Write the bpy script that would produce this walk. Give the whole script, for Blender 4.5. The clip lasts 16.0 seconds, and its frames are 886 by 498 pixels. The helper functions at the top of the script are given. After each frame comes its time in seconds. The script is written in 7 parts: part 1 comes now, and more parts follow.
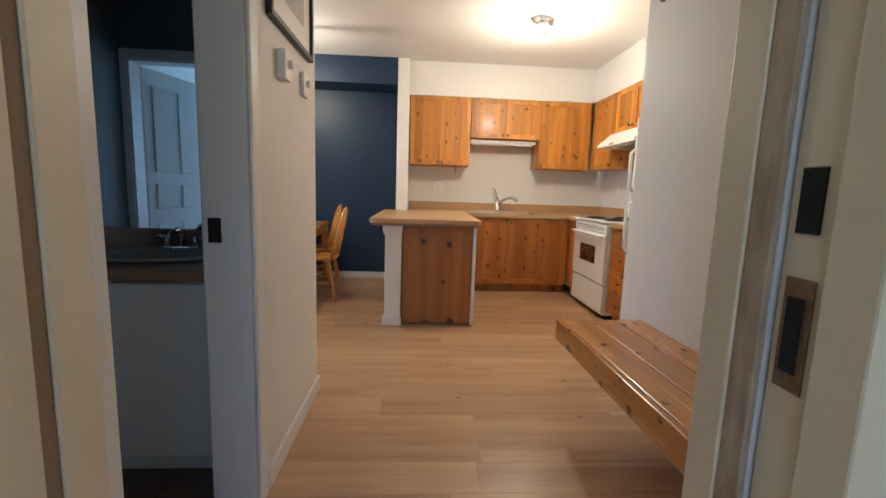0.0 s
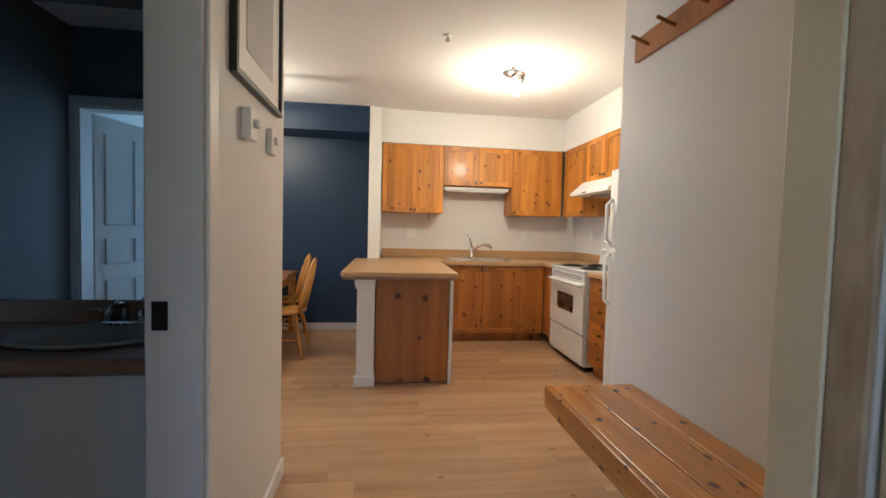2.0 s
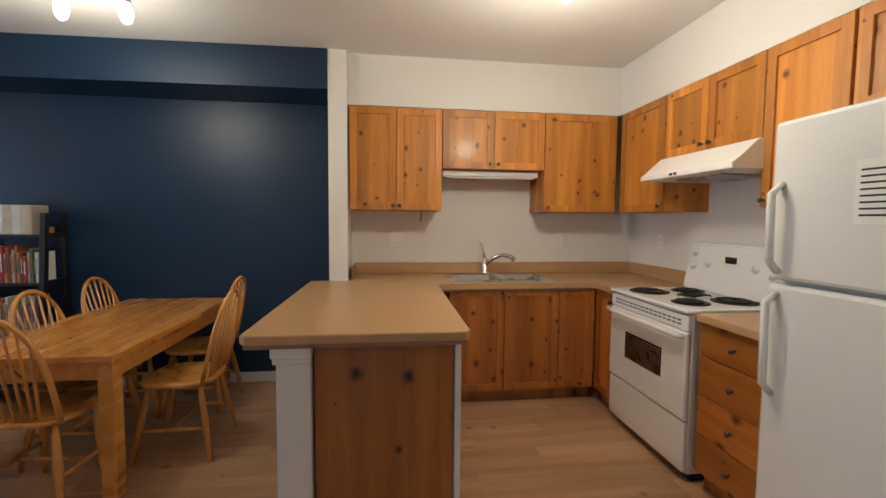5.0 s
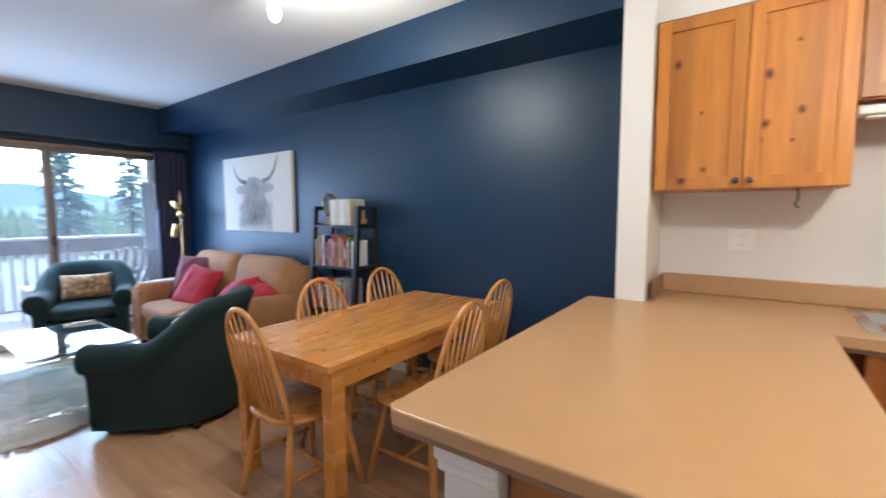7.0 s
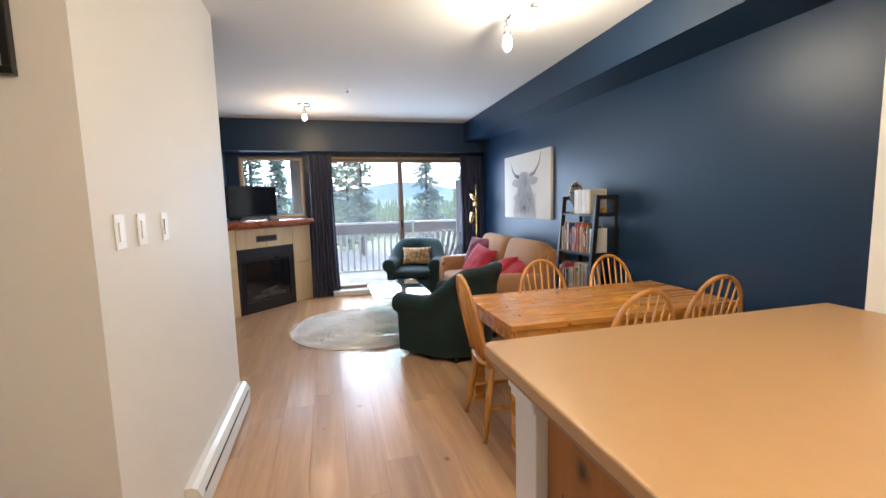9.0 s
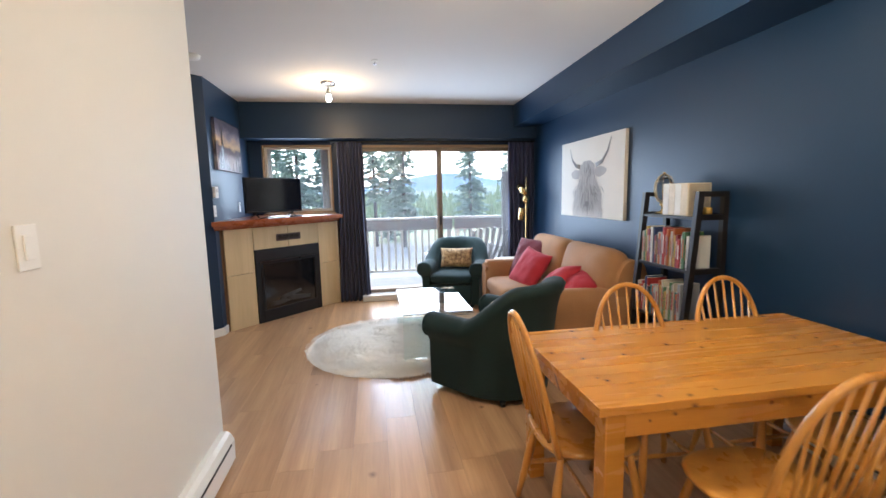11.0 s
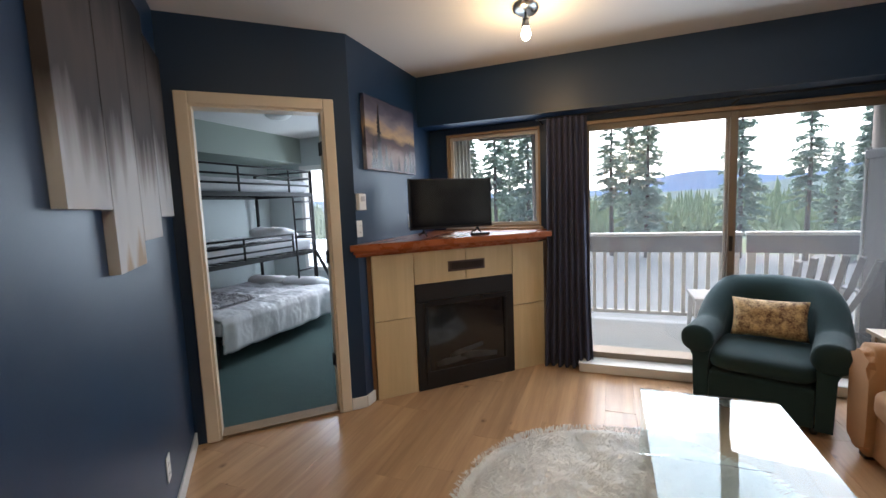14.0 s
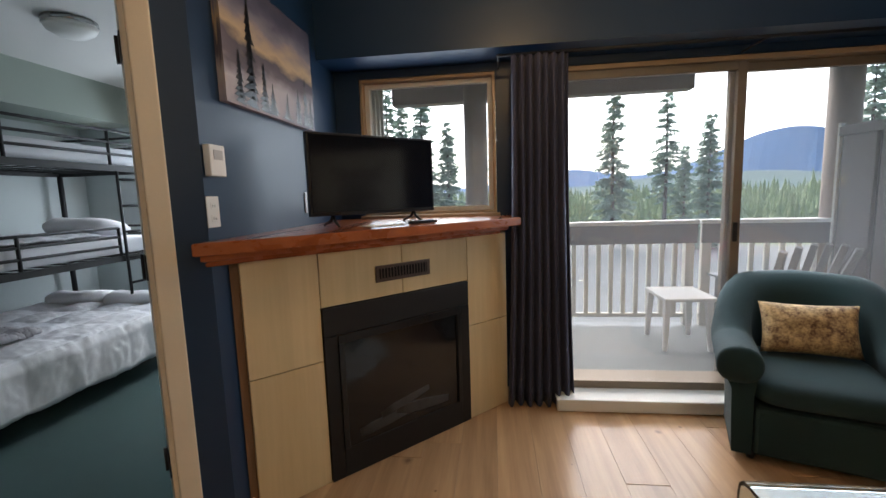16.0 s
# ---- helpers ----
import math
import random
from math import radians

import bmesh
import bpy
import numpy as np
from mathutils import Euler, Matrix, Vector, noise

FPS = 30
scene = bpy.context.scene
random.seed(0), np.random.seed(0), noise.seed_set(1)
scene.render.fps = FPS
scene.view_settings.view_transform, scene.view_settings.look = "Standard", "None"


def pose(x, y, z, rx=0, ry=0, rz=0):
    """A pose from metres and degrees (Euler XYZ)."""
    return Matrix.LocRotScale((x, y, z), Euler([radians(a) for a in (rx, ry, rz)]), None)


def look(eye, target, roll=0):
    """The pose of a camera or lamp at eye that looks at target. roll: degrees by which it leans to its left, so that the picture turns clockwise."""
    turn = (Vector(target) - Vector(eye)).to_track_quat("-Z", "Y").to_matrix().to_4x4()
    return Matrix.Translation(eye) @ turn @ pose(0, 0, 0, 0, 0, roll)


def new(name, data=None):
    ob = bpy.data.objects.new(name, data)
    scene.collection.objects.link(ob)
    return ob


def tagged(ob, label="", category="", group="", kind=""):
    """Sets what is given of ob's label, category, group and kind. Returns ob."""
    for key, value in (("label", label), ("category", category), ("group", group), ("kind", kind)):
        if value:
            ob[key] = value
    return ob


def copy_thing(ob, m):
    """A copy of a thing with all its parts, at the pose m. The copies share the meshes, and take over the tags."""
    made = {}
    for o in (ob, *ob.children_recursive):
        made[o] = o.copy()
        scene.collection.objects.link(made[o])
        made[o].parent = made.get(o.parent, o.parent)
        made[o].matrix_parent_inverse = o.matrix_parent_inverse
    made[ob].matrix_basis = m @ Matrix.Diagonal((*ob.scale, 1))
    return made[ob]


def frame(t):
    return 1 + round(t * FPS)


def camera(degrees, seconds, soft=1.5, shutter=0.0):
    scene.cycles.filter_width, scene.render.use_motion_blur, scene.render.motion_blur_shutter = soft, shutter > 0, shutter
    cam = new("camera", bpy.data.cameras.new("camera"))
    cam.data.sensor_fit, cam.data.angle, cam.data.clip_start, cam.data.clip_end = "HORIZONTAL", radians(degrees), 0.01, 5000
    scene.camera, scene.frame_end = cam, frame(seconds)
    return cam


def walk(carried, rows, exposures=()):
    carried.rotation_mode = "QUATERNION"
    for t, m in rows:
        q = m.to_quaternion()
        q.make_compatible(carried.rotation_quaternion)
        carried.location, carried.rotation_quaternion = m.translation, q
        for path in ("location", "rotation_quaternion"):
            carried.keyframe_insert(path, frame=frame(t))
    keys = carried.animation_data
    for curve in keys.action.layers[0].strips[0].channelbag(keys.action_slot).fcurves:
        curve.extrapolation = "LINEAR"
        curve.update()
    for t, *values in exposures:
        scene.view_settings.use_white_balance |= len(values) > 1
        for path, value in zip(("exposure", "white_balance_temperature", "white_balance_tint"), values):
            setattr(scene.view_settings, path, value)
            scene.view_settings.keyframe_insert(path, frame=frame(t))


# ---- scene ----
cam = camera(92.3, 16.0, shutter=0.22)
PATH = [
    (0, (0.131, -0.005, 1.145), (0.258, 1.972, 0.874), 1.9),
    (0.5, (0.124, 0.002, 0.99), (0.257, 1.993, 0.857), 1.7),
    (1, (0.111, 0.021, 0.998), (0.279, 2.011, 0.889), 1.8),
    (1.5, (0.099, 0.069, 1.114), (0.306, 2.056, 1.019), 1.7),
    (2, (0.095, 0.155, 1.25), (0.358, 2.136, 1.16), 1.5),
    (2.5, (0.138, 0.312, 1.307), (0.443, 2.287, 1.221), 1.6),
    (3, (0.166, 0.518, 1.356), (0.492, 2.489, 1.26), 1.5),
    (3.2, (0.176, 0.623, 1.362), (0.501, 2.594, 1.264), 1.5),
    (5.3, (0.371, 1.939, 1.355), (0.575, 3.923, 1.219), -0.1),
    (5.5, (0.401, 2.054, 1.351), (0.49, 4.047, 1.214), -0.3),
    (6, (0.453, 2.314, 1.359), (0.286, 4.302, 1.219), 0.7),
    (6.5, (0.399, 2.569, 1.347), (-0.141, 4.489, 1.197), 0.9),
    (7, (0.394, 2.768, 1.346), (-0.754, 4.396, 1.171), -0.2),
    (7.5, (0.512, 2.888, 1.332), (-1.182, 3.937, 1.152), -0.1),
    (8, (0.696, 2.892, 1.355), (-1.166, 3.598, 1.172), -1.0),
    (8.5, (0.894, 2.93, 1.362), (-1.016, 3.489, 1.16), -1.5),
    (9.3, (1.06, 3.0, 1.375), (-0.86, 3.5, 1.15), -1.4),
    (10.8, (0.413, 3.13, 1.397), (-1.537, 3.488, 1.137), -1.2),
    (11, (0.238, 3.175, 1.409), (-1.721, 3.49, 1.155), -1.2),
    (11.5, (-0.147, 3.181, 1.403), (-2.114, 3.445, 1.15), -1.2),
    (12, (-0.534, 3.21, 1.407), (-2.506, 3.433, 1.161), -1.5),
    (12.5, (-0.93, 3.249, 1.417), (-2.912, 3.372, 1.182), -1.2),
    (12.9, (-1.227, 3.219, 1.422), (-3.212, 3.274, 1.183), -1.4),
    (13, (-1.309, 3.22, 1.438), (-3.295, 3.231, 1.2), -1.4),
    (13.5, (-1.589, 3.199, 1.439), (-3.537, 2.803, 1.218), -2.6),
    (14, (-1.83, 3.228, 1.429), (-3.681, 2.499, 1.226), -2.3),
    (14.5, (-2.108, 3.065, 1.38), (-3.966, 2.354, 1.186), -2.05),
    (15, (-2.441, 2.98, 1.391), (-4.388, 2.578, 1.169), -2.3),
    (15.5, (-2.75, 2.808, 1.359), (-4.715, 2.508, 1.142), -2.6),
    (16, (-2.925, 2.63, 1.318), (-4.896, 2.388, 1.074), -1.9),
]
EXPOSURES = [
    (0.0, 2.56, 5200, 10), (3.0, 2.45, 5200, 10), (5.5, 1.93, 5200, 10), (6.5, 2.45, 4900, 10), (7.0, 2.85, 4650, 10), (7.5, 2.95, 4700, 10), (8.0, 2.9, 5000, 10), (8.5, 2.85, 5300, 10),
    (11.0, 2.9, 5400, 10), (11.5, 2.75, 5400, 10), (12.5, 2.76, 5500, 10), (13.0, 2.5, 5600, 10), (13.5, 2.25, 5750, 10), (14.5, 2.25, 5950, 10), (16.0, 2.02, 6150, 10),
]
walk(cam, [(t, look(eye, target, roll)) for t, eye, target, roll in PATH], EXPOSURES)

# ---- world, sun, large lights ----
world = bpy.data.worlds.new("overcast_sky")
scene.world = world
world.use_nodes = True
wn = world.node_tree
wn.nodes.clear()
sky = wn.nodes.new("ShaderNodeTexSky")
sky.sky_type, sky.sun_disc = "NISHITA", False
sky.sun_elevation, sky.sun_rotation = radians(45), radians(270)
sky.air_density, sky.dust_density, sky.ozone_density = 1.0, 4.0, 1.0
wbg = wn.nodes.new("ShaderNodeBackground")
wbg.inputs["Strength"].default_value = 0.085
wout = wn.nodes.new("ShaderNodeOutputWorld")
wn.links.new(sky.outputs[0], wbg.inputs["Color"])
wn.links.new(wbg.outputs[0], wout.inputs["Surface"])

sun_data = bpy.data.lights.new("sun", "SUN")
sun_data.energy, sun_data.angle, sun_data.color = 1.1, radians(110), (0.86, 0.94, 1.0)
sun = new("sun", sun_data)
sun.matrix_world = look((-20, 2, 20), (0, 2, 0))


def bulb_light(name, place, watts, colour, size=0.03):
    data = bpy.data.lights.new(name, "POINT")
    data.energy, data.color, data.shadow_soft_size = watts, colour, size
    ob = new(name, data)
    ob.location = place
    return ob


def window_light(name, m, width, height, watts, colour=(0.82, 0.92, 1.0)):
    """Daylight that comes in through a window's opening."""
    data = bpy.data.lights.new(name, "AREA")
    data.shape, data.size, data.size_y = "RECTANGLE", width, height
    data.energy, data.color = watts, colour
    new(name, data).matrix_world = m


for sash_y in (3.58, 4.60):
    window_light("balcony_door_daylight", look((-5.52, sash_y, 1.36), (0, sash_y, 0.10)), 0.90, 1.3, 3.4)
window_light("small_window_daylight", look((-5.74, 2.2, 1.65), (0, 2.2, 1.4)), 0.8, 0.8, 1.4)
window_light("bedroom_daylight", look((-6.93, -0.12, 1.32), (0, -0.12, -0.6)), 1.6, 1.4, 7.5)
window_light("rear_room_daylight", look((0.05, -1.58, 1.4), (0.05, 5, 1.4)), 1.4, 1.5, 0.7)
window_light("side_room_daylight", look((-1.45, -1.58, 1.4), (-1.45, 5, 1.4)), 1.0, 1.5, 2.4, (0.36, 0.66, 1.0))

WARM = (1.0, 0.62, 0.27)
SOFTWARM = (1.0, 0.78, 0.48)

# ---- materials ----
def socket(node, name):
    return node.inputs[name]


def material(name, colour, rough=0.5, metal=0.0, vary=0.08, scale=6.0, fine=60.0, bump=0.05, rough_vary=0.08, tint=None, clear=0.0, sheen=0.0, random_vary=0.0, stretch=(1, 1, 1), contrast=1.0):
    """A surface with two scales of colour variation, roughness variation and fine relief."""
    m = bpy.data.materials.new(name)
    m.use_nodes = True
    nt = m.node_tree
    b = nt.nodes["Principled BSDF"]
    tc = nt.nodes.new("ShaderNodeTexCoord")
    mp = nt.nodes.new("ShaderNodeMapping")
    mp.inputs["Scale"].default_value = stretch
    nt.links.new(tc.outputs["Object"], mp.inputs["Vector"])
    n1 = nt.nodes.new("ShaderNodeTexNoise")
    n1.inputs["Scale"].default_value, n1.inputs["Detail"].default_value = scale, 4
    n2 = nt.nodes.new("ShaderNodeTexNoise")
    n2.inputs["Scale"].default_value, n2.inputs["Detail"].default_value = fine, 3
    nt.links.new(mp.outputs[0], n1.inputs["Vector"])
    nt.links.new(mp.outputs[0], n2.inputs["Vector"])
    ramp = nt.nodes.new("ShaderNodeMix")
    ramp.data_type = "RGBA"
    dark = tint or tuple(c * (1 - 2.2 * vary) for c in colour)
    light = tuple(min(1.0, c * (1 + 0.9 * vary)) for c in colour)
    ramp.inputs[6].default_value, ramp.inputs[7].default_value = (*dark, 1), (*light, 1)
    add = nt.nodes.new("ShaderNodeMath")
    add.operation = "MULTIPLY_ADD"
    add.inputs[1].default_value, add.inputs[2].default_value = 0.35, 0.0
    nt.links.new(n2.outputs["Fac"], add.inputs[0])
    add2 = nt.nodes.new("ShaderNodeMath")
    add2.operation = "MULTIPLY_ADD"
    add2.inputs[1].default_value = 0.75
    nt.links.new(n1.outputs["Fac"], add2.inputs[0])
    nt.links.new(add.outputs[0], add2.inputs[2])
    spread = nt.nodes.new("ShaderNodeMapRange")
    spread.inputs[1].default_value, spread.inputs[2].default_value = 0.55 - 0.55 / contrast, 0.55 + 0.45 / contrast
    nt.links.new(add2.outputs[0], spread.inputs[0])
    nt.links.new(spread.outputs[0], ramp.inputs[0])
    out = ramp.outputs[2]
    if random_vary:
        info = nt.nodes.new("ShaderNodeObjectInfo")
        hsv = nt.nodes.new("ShaderNodeHueSaturation")
        mr = nt.nodes.new("ShaderNodeMapRange")
        mr.inputs[3].default_value, mr.inputs[4].default_value = 1 - random_vary, 1 + random_vary
        nt.links.new(info.outputs["Random"], mr.inputs[0])
        nt.links.new(mr.outputs[0], hsv.inputs["Value"])
        nt.links.new(out, hsv.inputs["Color"])
        out = hsv.outputs[0]
    nt.links.new(out, b.inputs["Base Color"])
    rr = nt.nodes.new("ShaderNodeMapRange")
    rr.inputs[3].default_value, rr.inputs[4].default_value = max(0.02, rough - rough_vary), min(1.0, rough + rough_vary)
    nt.links.new(n1.outputs["Fac"], rr.inputs[0])
    nt.links.new(rr.outputs[0], b.inputs["Roughness"])
    b.inputs["Metallic"].default_value = metal
    b.inputs["Coat Weight"].default_value = clear
    b.inputs["Coat Roughness"].default_value = 0.12
    b.inputs["Sheen Weight"].default_value = sheen
    if bump:
        bp = nt.nodes.new("ShaderNodeBump")
        bp.inputs["Strength"].default_value, bp.inputs["Distance"].default_value = bump, 0.01
        nt.links.new(n2.outputs["Fac"], bp.inputs["Height"])
        nt.links.new(bp.outputs[0], b.inputs["Normal"])
    return m


def wood(name, light, dark, knot, axis=2, rough=0.35, knots=1.0, clear=0.25, grain=14.0, vary=0.12, knot_scale=5.0, strips=11.0, rare=0.42):
    """Grain stretched along an axis, with dark round knots, shifted from piece to piece."""
    m = bpy.data.materials.new(name)
    m.use_nodes = True
    nt = m.node_tree
    b = nt.nodes["Principled BSDF"]
    tc = nt.nodes.new("ShaderNodeTexCoord")
    info = nt.nodes.new("ShaderNodeObjectInfo")
    shift = nt.nodes.new("ShaderNodeMath")
    shift.operation = "MULTIPLY"
    shift.inputs[1].default_value = 37.0
    nt.links.new(info.outputs["Random"], shift.inputs[0])
    move = nt.nodes.new("ShaderNodeVectorMath")
    move.operation = "ADD"
    nt.links.new(tc.outputs["Object"], move.inputs[0])
    nt.links.new(shift.outputs[0], move.inputs[1])
    long = [1.0, 1.0, 1.0]
    long[axis] = 0.06
    mp = nt.nodes.new("ShaderNodeMapping")
    mp.inputs["Scale"].default_value = long
    nt.links.new(move.outputs[0], mp.inputs["Vector"])
    g1 = nt.nodes.new("ShaderNodeTexNoise")
    g1.inputs["Scale"].default_value, g1.inputs["Detail"].default_value, g1.inputs["Distortion"].default_value = grain, 5, 0.6
    g2 = nt.nodes.new("ShaderNodeTexNoise")
    g2.inputs["Scale"].default_value, g2.inputs["Detail"].default_value = grain * 9, 2
    nt.links.new(mp.outputs[0], g1.inputs["Vector"])
    nt.links.new(mp.outputs[0], g2.inputs["Vector"])
    cr = nt.nodes.new("ShaderNodeValToRGB")
    cr.color_ramp.elements[0].position, cr.color_ramp.elements[0].color = 0.3, (*dark, 1)
    cr.color_ramp.elements[1].position, cr.color_ramp.elements[1].color = 0.68, (*light, 1)
    mix = nt.nodes.new("ShaderNodeMath")
    mix.operation = "MULTIPLY_ADD"
    mix.inputs[1].default_value = 0.22
    nt.links.new(g2.outputs["Fac"], mix.inputs[0])
    sub = nt.nodes.new("ShaderNodeMath")
    sub.operation = "MULTIPLY"
    sub.inputs[1].default_value = 0.78
    nt.links.new(g1.outputs["Fac"], sub.inputs[0])
    nt.links.new(sub.outputs[0], mix.inputs[2])
    nt.links.new(mix.outputs[0], cr.inputs[0])
    out = cr.outputs[0]
    if knots:
        sx = nt.nodes.new("ShaderNodeSeparateXYZ")
        nt.links.new(move.outputs[0], sx.inputs[0])
        others = [n for k, n in enumerate("XYZ") if k != axis]
        across = nt.nodes.new("ShaderNodeMath")
        across.operation = "ADD"
        nt.links.new(sx.outputs[others[0]], across.inputs[0])
        nt.links.new(sx.outputs[others[1]], across.inputs[1])
        along = nt.nodes.new("ShaderNodeMath")
        along.operation = "MULTIPLY"
        along.inputs[1].default_value = 0.85
        nt.links.new(sx.outputs["XYZ"[axis]], along.inputs[0])
        cb = nt.nodes.new("ShaderNodeCombineXYZ")
        nt.links.new(across.outputs[0], cb.inputs[0])
        nt.links.new(along.outputs[0], cb.inputs[1])
        bend = nt.nodes.new("ShaderNodeTexNoise")
        bend.inputs["Scale"].default_value, bend.inputs["Detail"].default_value = 22, 2
        nt.links.new(move.outputs[0], bend.inputs["Vector"])
        uneven = nt.nodes.new("ShaderNodeVectorMath")
        uneven.operation = "MULTIPLY_ADD"
        uneven.inputs[1].default_value = (0.02, 0.02, 0.0)
        nt.links.new(bend.outputs["Color"], uneven.inputs[0])
        nt.links.new(cb.outputs[0], uneven.inputs[2])
        vo = nt.nodes.new("ShaderNodeTexVoronoi")
        vo.voronoi_dimensions = "2D"
        vo.inputs["Scale"].default_value = knot_scale
        nt.links.new(uneven.outputs[0], vo.inputs["Vector"])
        size = nt.nodes.new("ShaderNodeSeparateColor")
        nt.links.new(vo.outputs["Color"], size.inputs[0])
        big = nt.nodes.new("ShaderNodeMapRange")
        big.inputs[1].default_value, big.inputs[2].default_value, big.inputs[3].default_value, big.inputs[4].default_value = rare, 1.0, 0.02, 0.22
        nt.links.new(size.outputs[0], big.inputs[0])
        ratio = nt.nodes.new("ShaderNodeMath")
        ratio.operation = "DIVIDE"
        nt.links.new(vo.outputs["Distance"], ratio.inputs[0])
        nt.links.new(big.outputs[0], ratio.inputs[1])
        kr = nt.nodes.new("ShaderNodeValToRGB")
        kr.color_ramp.elements[0].position, kr.color_ramp.elements[0].color = 0.22 * knots, (1, 1, 1, 1)
        kr.color_ramp.elements[1].position, kr.color_ramp.elements[1].color = 1.0 * knots, (0, 0, 0, 1)
        half = kr.color_ramp.elements.new(0.5 * knots)
        half.color = (0.55, 0.55, 0.55, 1)
        nt.links.new(ratio.outputs[0], kr.inputs[0])
        km2 = nt.nodes.new("ShaderNodeMix")
        km2.data_type = "RGBA"
        nt.links.new(kr.outputs[0], km2.inputs[0])
        nt.links.new(out, km2.inputs[6])
        km2.inputs[7].default_value = (*knot, 1)
        out = km2.outputs[2]
        if strips:
            wide = nt.nodes.new("ShaderNodeMath")
            wide.operation = "MULTIPLY"
            wide.inputs[1].default_value = strips
            nt.links.new(across.outputs[0], wide.inputs[0])
            step = nt.nodes.new("ShaderNodeMath")
            step.operation = "FLOOR"
            nt.links.new(wide.outputs[0], step.inputs[0])
            chance = nt.nodes.new("ShaderNodeTexWhiteNoise")
            chance.noise_dimensions = "1D"
            nt.links.new(step.outputs[0], chance.inputs["W"])
            tone = nt.nodes.new("ShaderNodeMapRange")
            tone.inputs[3].default_value, tone.inputs[4].default_value = 0.80, 1.14
            nt.links.new(chance.outputs["Value"], tone.inputs[0])
            board = nt.nodes.new("ShaderNodeHueSaturation")
            nt.links.new(tone.outputs[0], board.inputs["Value"])
            nt.links.new(out, board.inputs["Color"])
            out = board.outputs[0]
    hsv = nt.nodes.new("ShaderNodeHueSaturation")
    mr = nt.nodes.new("ShaderNodeMapRange")
    mr.inputs[3].default_value, mr.inputs[4].default_value = 1 - vary, 1 + vary
    nt.links.new(info.outputs["Random"], mr.inputs[0])
    nt.links.new(mr.outputs[0], hsv.inputs["Value"])
    nt.links.new(out, hsv.inputs["Color"])
    nt.links.new(hsv.outputs[0], b.inputs["Base Color"])
    rr = nt.nodes.new("ShaderNodeMapRange")
    rr.inputs[3].default_value, rr.inputs[4].default_value = rough - 0.08, rough + 0.1
    nt.links.new(g1.outputs["Fac"], rr.inputs[0])
    nt.links.new(rr.outputs[0], b.inputs["Roughness"])
    b.inputs["Coat Weight"].default_value, b.inputs["Coat Roughness"].default_value = clear, 0.15
    bp = nt.nodes.new("ShaderNodeBump")
    bp.inputs["Strength"].default_value, bp.inputs["Distance"].default_value = 0.08, 0.004
    nt.links.new(g2.outputs["Fac"], bp.inputs["Height"])
    nt.links.new(bp.outputs[0], b.inputs["Normal"])
    return m


def glow(name, colour, strength):
    m = bpy.data.materials.new(name)
    m.use_nodes = True
    b = m.node_tree.nodes["Principled BSDF"]
    b.inputs["Base Color"].default_value = (*colour, 1)
    b.inputs["Emission Color"].default_value = (*colour, 1)
    b.inputs["Emission Strength"].default_value = strength
    return m


def clear_glass(name, colour=(1, 1, 1), rough=0.0, ior=1.45):
    m = bpy.data.materials.new(name)
    m.use_nodes = True
    b = m.node_tree.nodes["Principled BSDF"]
    b.inputs["Base Color"].default_value = (*colour, 1)
    b.inputs["Transmission Weight"].default_value = 1
    b.inputs["Roughness"].default_value, b.inputs["IOR"].default_value = rough, ior
    return m


def leaf(name, light, dark):
    """Thin needles that let some light through."""
    m = bpy.data.materials.new(name)
    m.use_nodes = True
    nt = m.node_tree
    b = nt.nodes["Principled BSDF"]
    tc = nt.nodes.new("ShaderNodeTexCoord")
    n = nt.nodes.new("ShaderNodeTexNoise")
    n.inputs["Scale"].default_value, n.inputs["Detail"].default_value = 1.2, 4
    nt.links.new(tc.outputs["Object"], n.inputs["Vector"])
    mx = nt.nodes.new("ShaderNodeMix")
    mx.data_type = "RGBA"
    mx.inputs[6].default_value, mx.inputs[7].default_value = (*dark, 1), (*light, 1)
    nt.links.new(n.outputs["Fac"], mx.inputs[0])
    nt.links.new(mx.outputs[2], b.inputs["Base Color"])
    b.inputs["Roughness"].default_value = 0.7
    tr = nt.nodes.new("ShaderNodeBsdfTranslucent")
    nt.links.new(mx.outputs[2], tr.inputs["Color"])
    ms = nt.nodes.new("ShaderNodeMixShader")
    ms.inputs[0].default_value = 0.5
    nt.links.new(b.outputs[0], ms.inputs[1])
    nt.links.new(tr.outputs[0], ms.inputs[2])
    nt.links.new(ms.outputs[0], nt.nodes["Material Output"].inputs["Surface"])
    return m


def mirror(name):
    m = bpy.data.materials.new(name)
    m.use_nodes = True
    b = m.node_tree.nodes["Principled BSDF"]
    b.inputs["Base Color"].default_value, b.inputs["Metallic"].default_value, b.inputs["Roughness"].default_value = (0.86, 0.9, 0.9, 1), 1, 0.02
    return m


WHITE_WALL = material("white_wall_paint", (0.76, 0.74, 0.70), 0.62, vary=0.02, scale=1.6, fine=220, bump=0.05)
CEILING_PAINT = material("ceiling_paint", (0.74, 0.73, 0.71), 0.85, vary=0.02, scale=2, fine=160, bump=0.12)
BLUE_WALL = material("navy_wall_paint", (0.0068, 0.028, 0.071), 0.42, vary=0.08, scale=1.5, fine=180, bump=0.06, rough_vary=0.05)
TRIM = material("white_trim_paint", (0.78, 0.77, 0.74), 0.38, vary=0.02, scale=3, fine=90, bump=0.03)
AGED_TRIM = material("aged_cream_trim_paint", (0.74, 0.63, 0.43), 0.42, vary=0.05, scale=5, fine=60, bump=0.08)
